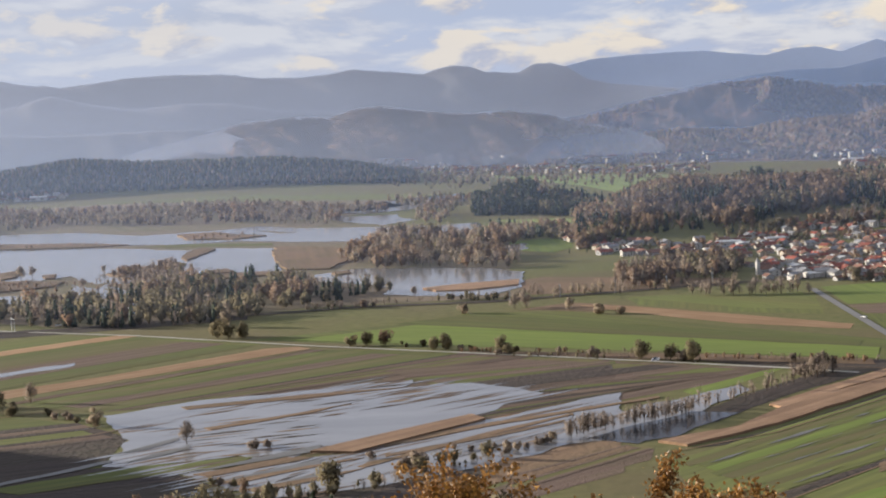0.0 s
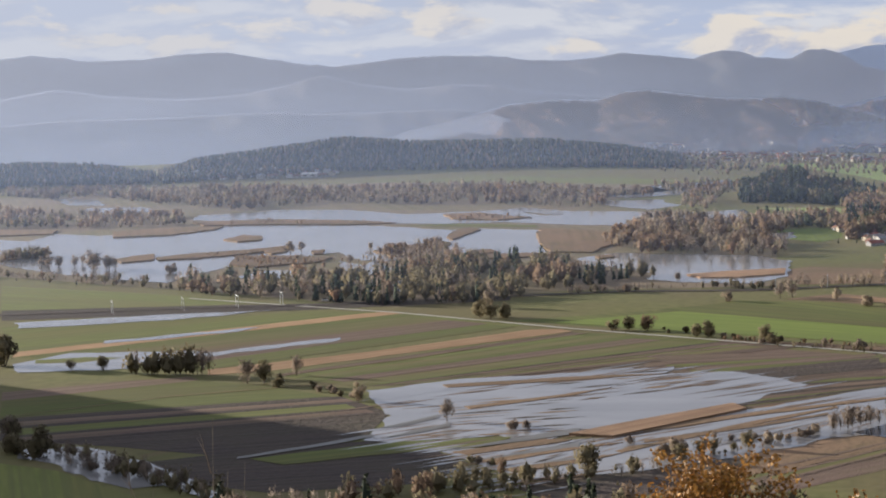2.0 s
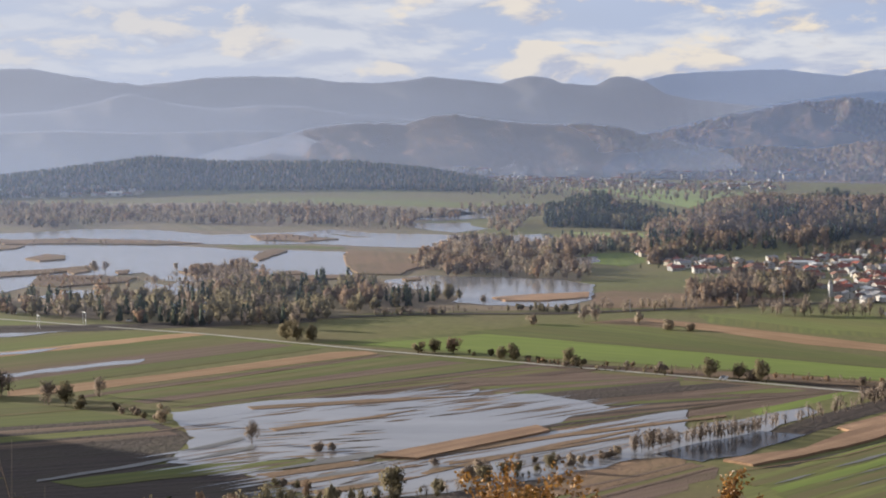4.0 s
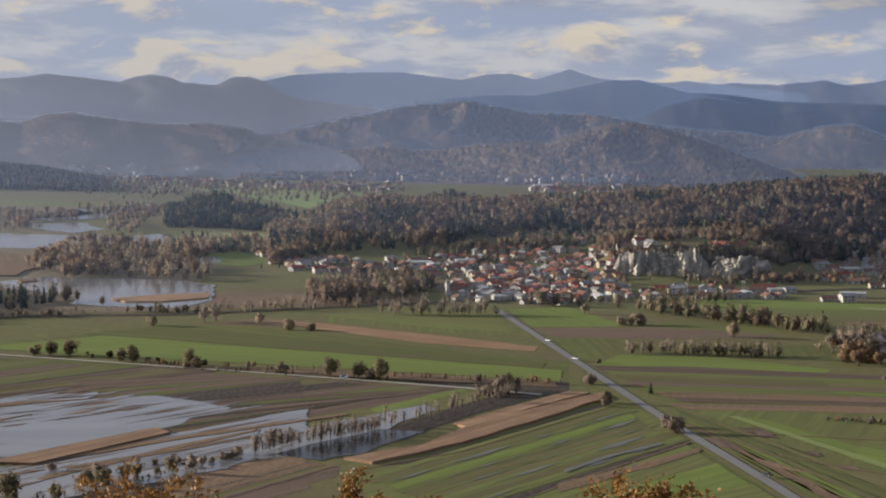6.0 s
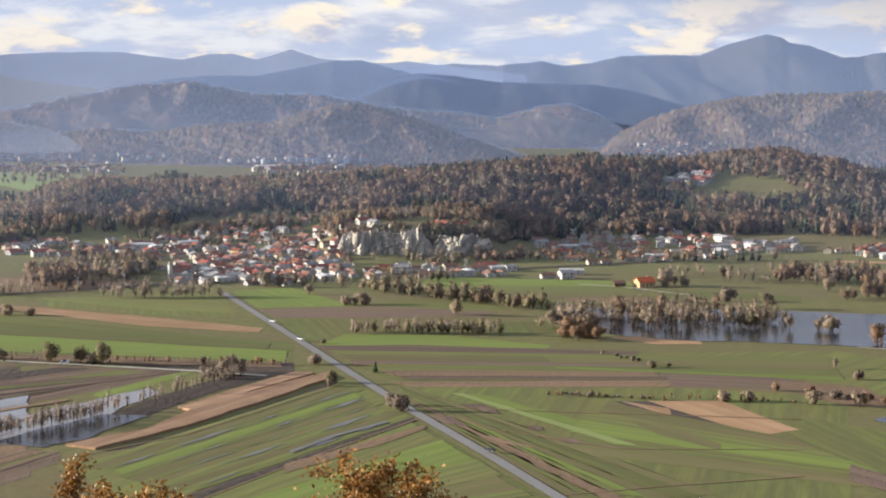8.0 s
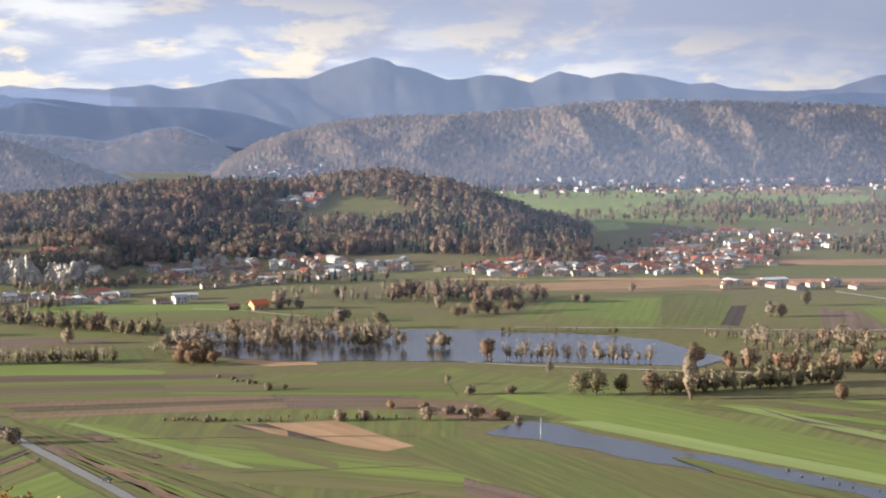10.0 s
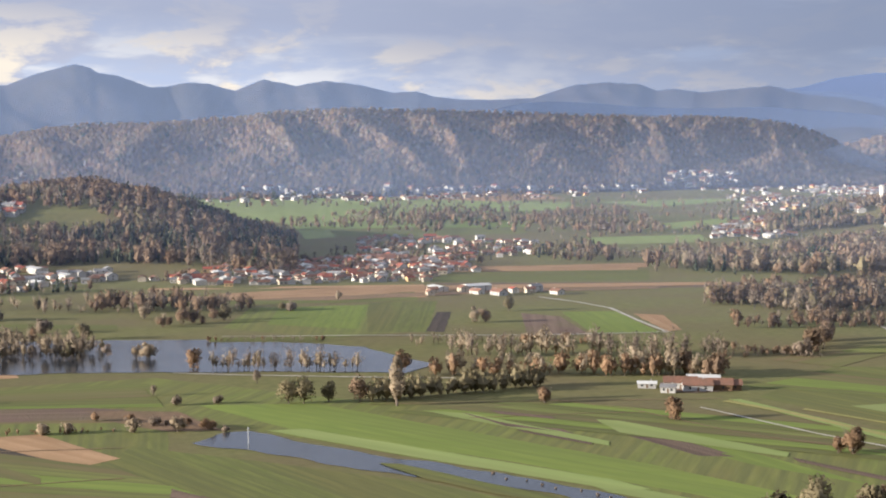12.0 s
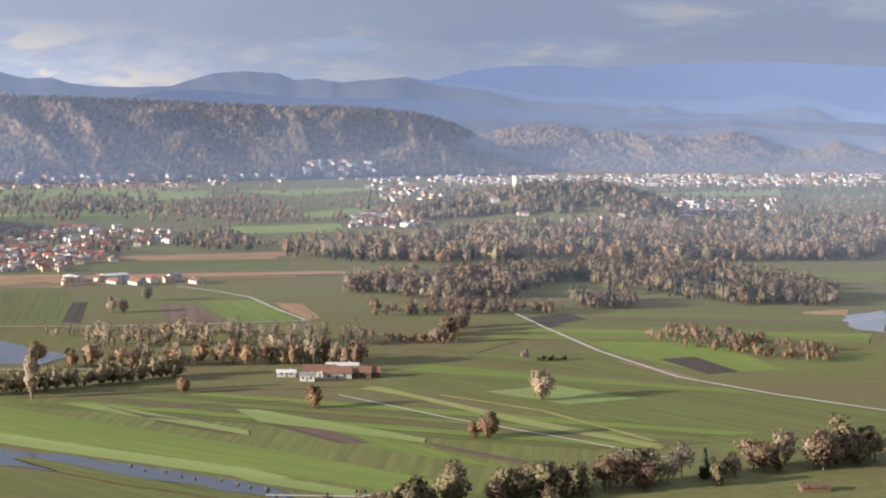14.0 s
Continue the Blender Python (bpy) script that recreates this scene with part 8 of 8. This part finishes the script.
# ---- churches and towers ----
def church(x, y, z, turn, size, label, tower=16.0):
    """A small church: nave with gabled roof, square tower with a pointed cap."""
    ob = tagged(new("church"), label, "church")
    part("wall", house_mesh_wall(8, 4, 7, 4), M_WHITE, ob)
    part("roof", house_mesh_roof(8, 4, 7, 4), M_ROOFBROWN, ob)
    bm = bmesh.new()
    box_into(bm, 8.05, 12.5, -2.2, 2.2, -2, tower)
    belfry = part("tower", from_bm("tower", bm), M_WHITE, ob)
    bm = bmesh.new()
    v = [bm.verts.new(p) for p in ((7.9, -2.4, tower), (12.7, -2.4, tower), (12.7, 2.4, tower), (7.9, 2.4, tower))]
    tip = bm.verts.new((10.3, 0, tower + 6))
    for i in range(4):
        bm.faces.new((v[i], v[(i + 1) % 4], tip))
    bm.faces.new(v[::-1])
    part("spire", from_bm("spire", bm), M_ROOFGREY, belfry, "grey pointed spire")
    pane = slab("window", -0.5, 0.5, -4.1, 4.1, 2, 5)
    for wx in (-5, -1.5, 2, 5.5):
        part("window", pane, M_PANE, ob).location = (wx, 0, 0)
    ob.matrix_world = pose(x, y, z, 0, 0, turn) @ Matrix.Scale(size, 4)


church(*perch("hill_range_church", 8.8, -2.45), 170, 0.9, "small white hilltop church with a tower")
church(*perch("hill_range_brown", 27.15, -2.13), 150, 0.8, "small white church with a tower on a wooded slope")
church(2560, 2425, 1, 35, 0.8, "large white church with a tower over the town", 13)
church(234, 1428, 0.1, 200, 0.6, "small white village church with a tower")


def round_tower(x, y, height):
    ob = tagged(new("water_tower"), "tall white tower standing on a wooded hill", "tower")
    bm = bmesh.new()
    bmesh.ops.create_cone(bm, cap_ends=True, segments=20, radius1=4.6, radius2=4.2, depth=height, matrix=Matrix.Translation((0, 0, height / 2 - 1)))
    part("shaft", from_bm("shaft", bm), M_WHITE, ob)
    bm = bmesh.new()
    bmesh.ops.create_cone(bm, cap_ends=True, segments=20, radius1=5.0, radius2=5.0, depth=1.2, matrix=Matrix.Translation((0, 0, height - 1)))
    part("parapet", from_bm("parapet", bm), M_GREYWALL, ob)
    ob.location = (x, y, float(land(x, y)))


round_tower(1880, 1548, 24)


# ---- farm and barns on the plain ----
def barn(x, y, turn, w, d, h, rise, wall, roof, label):
    ob = make_house("barn", label, w, d, h, rise, wall, roof, True, "barn", "farm buildings")
    ob.matrix_world = pose(x, y, float(land(x, y)) + 0.3, 0, 0, turn)
    return ob


M_ROOFORANGE = surface("bright_orange_tiles", (0.50, 0.11, 0.04), (0.58, 0.15, 0.055), 1.5, (0.4, 0.10, 0.04), 0.2, 0.4, rough=0.8, bump=0.4, bump_size=0.05)
barn(551, 1281, 8, 6.5, 4.6, 3.6, 3.2, M_OCHRE, M_ROOFORANGE, "ochre barn with bright orange tiled roof on meadow")
barn(534, 1287, -12, 4.0, 3.0, 2.4, 1.4, M_WOODDARK, M_ROOFBROWN, "low dark timber shed beside a barn")
barn(747, 754, -42, 9, 5, 3.4, 2.6, M_GREYWALL, M_ROOFBROWN, "long farm building with rust brown roof")
barn(748, 742, -38, 8, 5, 3.2, 2.4, M_GREYWALL, M_ROOFBROWN, "white farm building with dark brown roof")
barn(758, 739, -45, 10, 5.5, 3.2, 2.6, M_WOODDARK, M_ROOFBROWN, "dark timber cowshed with brown roof")
barn(764, 734, -40, 7, 4.5, 3, 2.2, M_WOODDARK, M_ROOFBROWN, "low cowshed with rust brown roof")
barn(769, 758, -45, 9, 4, 3, 1.6, M_GREYWALL, M_ROOFPALE, "open shed with pale sheet roof")
barn(730, 746, -50, 4, 3, 3, 1.2, M_GREYWALL, M_ROOFGREY, "small white shed beside the farmyard")
barn(732, 765, -42, 5, 3, 2.4, 1.0, M_GREYWALL, M_ROOFPALE, "low grey shed beside the farmyard")
barn(267, 605, -20, 6, 4, 3.2, 1.6, M_GREYWALL, M_ROOFGREY, "white shed beside the road")
barn(308, 594, -20, 7, 4.5, 3.4, 1.8, M_GREYWALL, M_ROOFGREY, "white shed beside the road")
barn(344, 592, -35, 9, 5, 3.6, 1.6, M_GREYWALL, M_ROOFGREY, "white hall with pale roof at the hill foot")
barn(677, 397, -40, 6, 3, 1.6, 0.6, M_WOODDARK, M_ROOFBROWN, "low brown shelter by the water")

plot("yard", M_SOIL, 0.9, ((752, 775), (766, 768), (757, 755), (772, 742), (764, 726), (738, 736), (728, 750)), "trodden brown farmyard", "yard", 1.5)
plot("yard", M_ROAD, 0.9, ((249, 622), (261, 614), (323, 604), (330, 587), (308, 576), (255, 585)), "grey asphalt yard at the hill foot", "yard", 0.5)
MASTS = [(-409, 1252), (-363, 1265), (-328, 1277), (-300, 1292), (-266, 1304), (-225, 1322), (39, 1322), (75, 1340), (115, 1351), (153, 1366), (187, 1375), (320, 1401), (365, 1406), (410, 1407), (458, 1416)]
CARS = [(249, 1158, -52), (248, 1078, -52), (251, 741, -52), (107, 1024, -10), (108, 1029, -10), (-272, 1305, 5)]
POLES = [(463, 748), (279, 610), (285, 610)]


def rail_mast():
    """A railway portal: two posts, a beam and hanging insulators."""
    ob = tagged(new("railway_mast"), "pale steel railway portal mast beside the track", "mast", "railway masts")
    for y in (-4.2, 4.2):
        part("post", slab("post", -0.16, 0.16, y - 0.16, y + 0.16, -0.5, 8.2), M_STEEL, ob)
    part("beam", slab("beam", -0.14, 0.14, -4.6, 4.6, 7.6, 7.95), M_STEEL, ob)
    for y in (-2, 2):
        part("insulator", slab("insulator", -0.08, 0.08, y - 0.08, y + 0.08, 6.6, 7.6), M_PANE, ob)
    return ob


first_mast = rail_mast()
for k, (x, y) in enumerate(MASTS):
    m = pose(x, y, 1.0, 0, 0, 25 if x < 0 else -5)
    if k:
        copy_thing(first_mast, m)
    else:
        first_mast.matrix_world = m


def car(paint, label):
    """A small car: body, glass cabin, four wheels."""
    ob = tagged(new("car"), label, "car", "cars on the plain")
    bm = bmesh.new()
    box_into(bm, -2.1, 2.1, -0.85, 0.85, 0.3, 0.95)
    bmesh.ops.bevel(bm, geom=bm.edges[:], offset=0.12, segments=2, affect="EDGES")
    part("body", from_bm("body", bm), paint, ob)
    bm = bmesh.new()
    box_into(bm, -1.5, 0.9, -0.75, 0.75, 0.95, 1.45)
    for v in bm.verts:
        if v.co.z > 1.2:
            v.co.x *= 0.72
            v.co.y *= 0.85
    part("cabin", from_bm("cabin", bm), M_PANE, ob)
    for x in (-1.3, 1.3):
        for y in (-0.85, 0.85):
            bm = bmesh.new()
            bmesh.ops.create_cone(bm, cap_ends=True, segments=14, radius1=0.32, radius2=0.32, depth=0.2, matrix=pose(x, y, 0.32, 90, 0, 0))
            wheel = part("wheel", from_bm("wheel", bm), M_PANE, ob)
            bm = bmesh.new()
            bmesh.ops.create_cone(bm, cap_ends=True, segments=10, radius1=0.2, radius2=0.2, depth=0.22, matrix=pose(x, y, 0.32, 90, 0, 0))
            part("rim", from_bm("rim", bm), M_STEEL, wheel)
    return ob


PAINTS = [surface("white_car_paint", (0.75, 0.75, 0.75), (0.78, 0.78, 0.78), 1.0, rough=0.3), surface("dark_car_paint", (0.05, 0.055, 0.065), (0.06, 0.065, 0.075), 1.0, rough=0.3)]
for k, (x, y, turn) in enumerate(CARS):
    car(PAINTS[1 if k == 2 else 0], "dark parked car on the country road" if k == 2 else "small white car on the road").matrix_world = pose(x, y, 0.9, 0, 0, turn)

for x, y in POLES:
    ob = tagged(new("pole"), "pale slim pole standing on the meadow", "pole", "poles on the plain")
    part("shaft", slab("shaft", -0.14, 0.14, -0.14, 0.14, -0.5, 8.0), M_STEEL, ob)
    part("crossarm", slab("crossarm", -0.9, 0.9, -0.06, 0.06, 7.3, 7.45), M_STEEL, ob)
    ob.location = (x, y, 0.1)
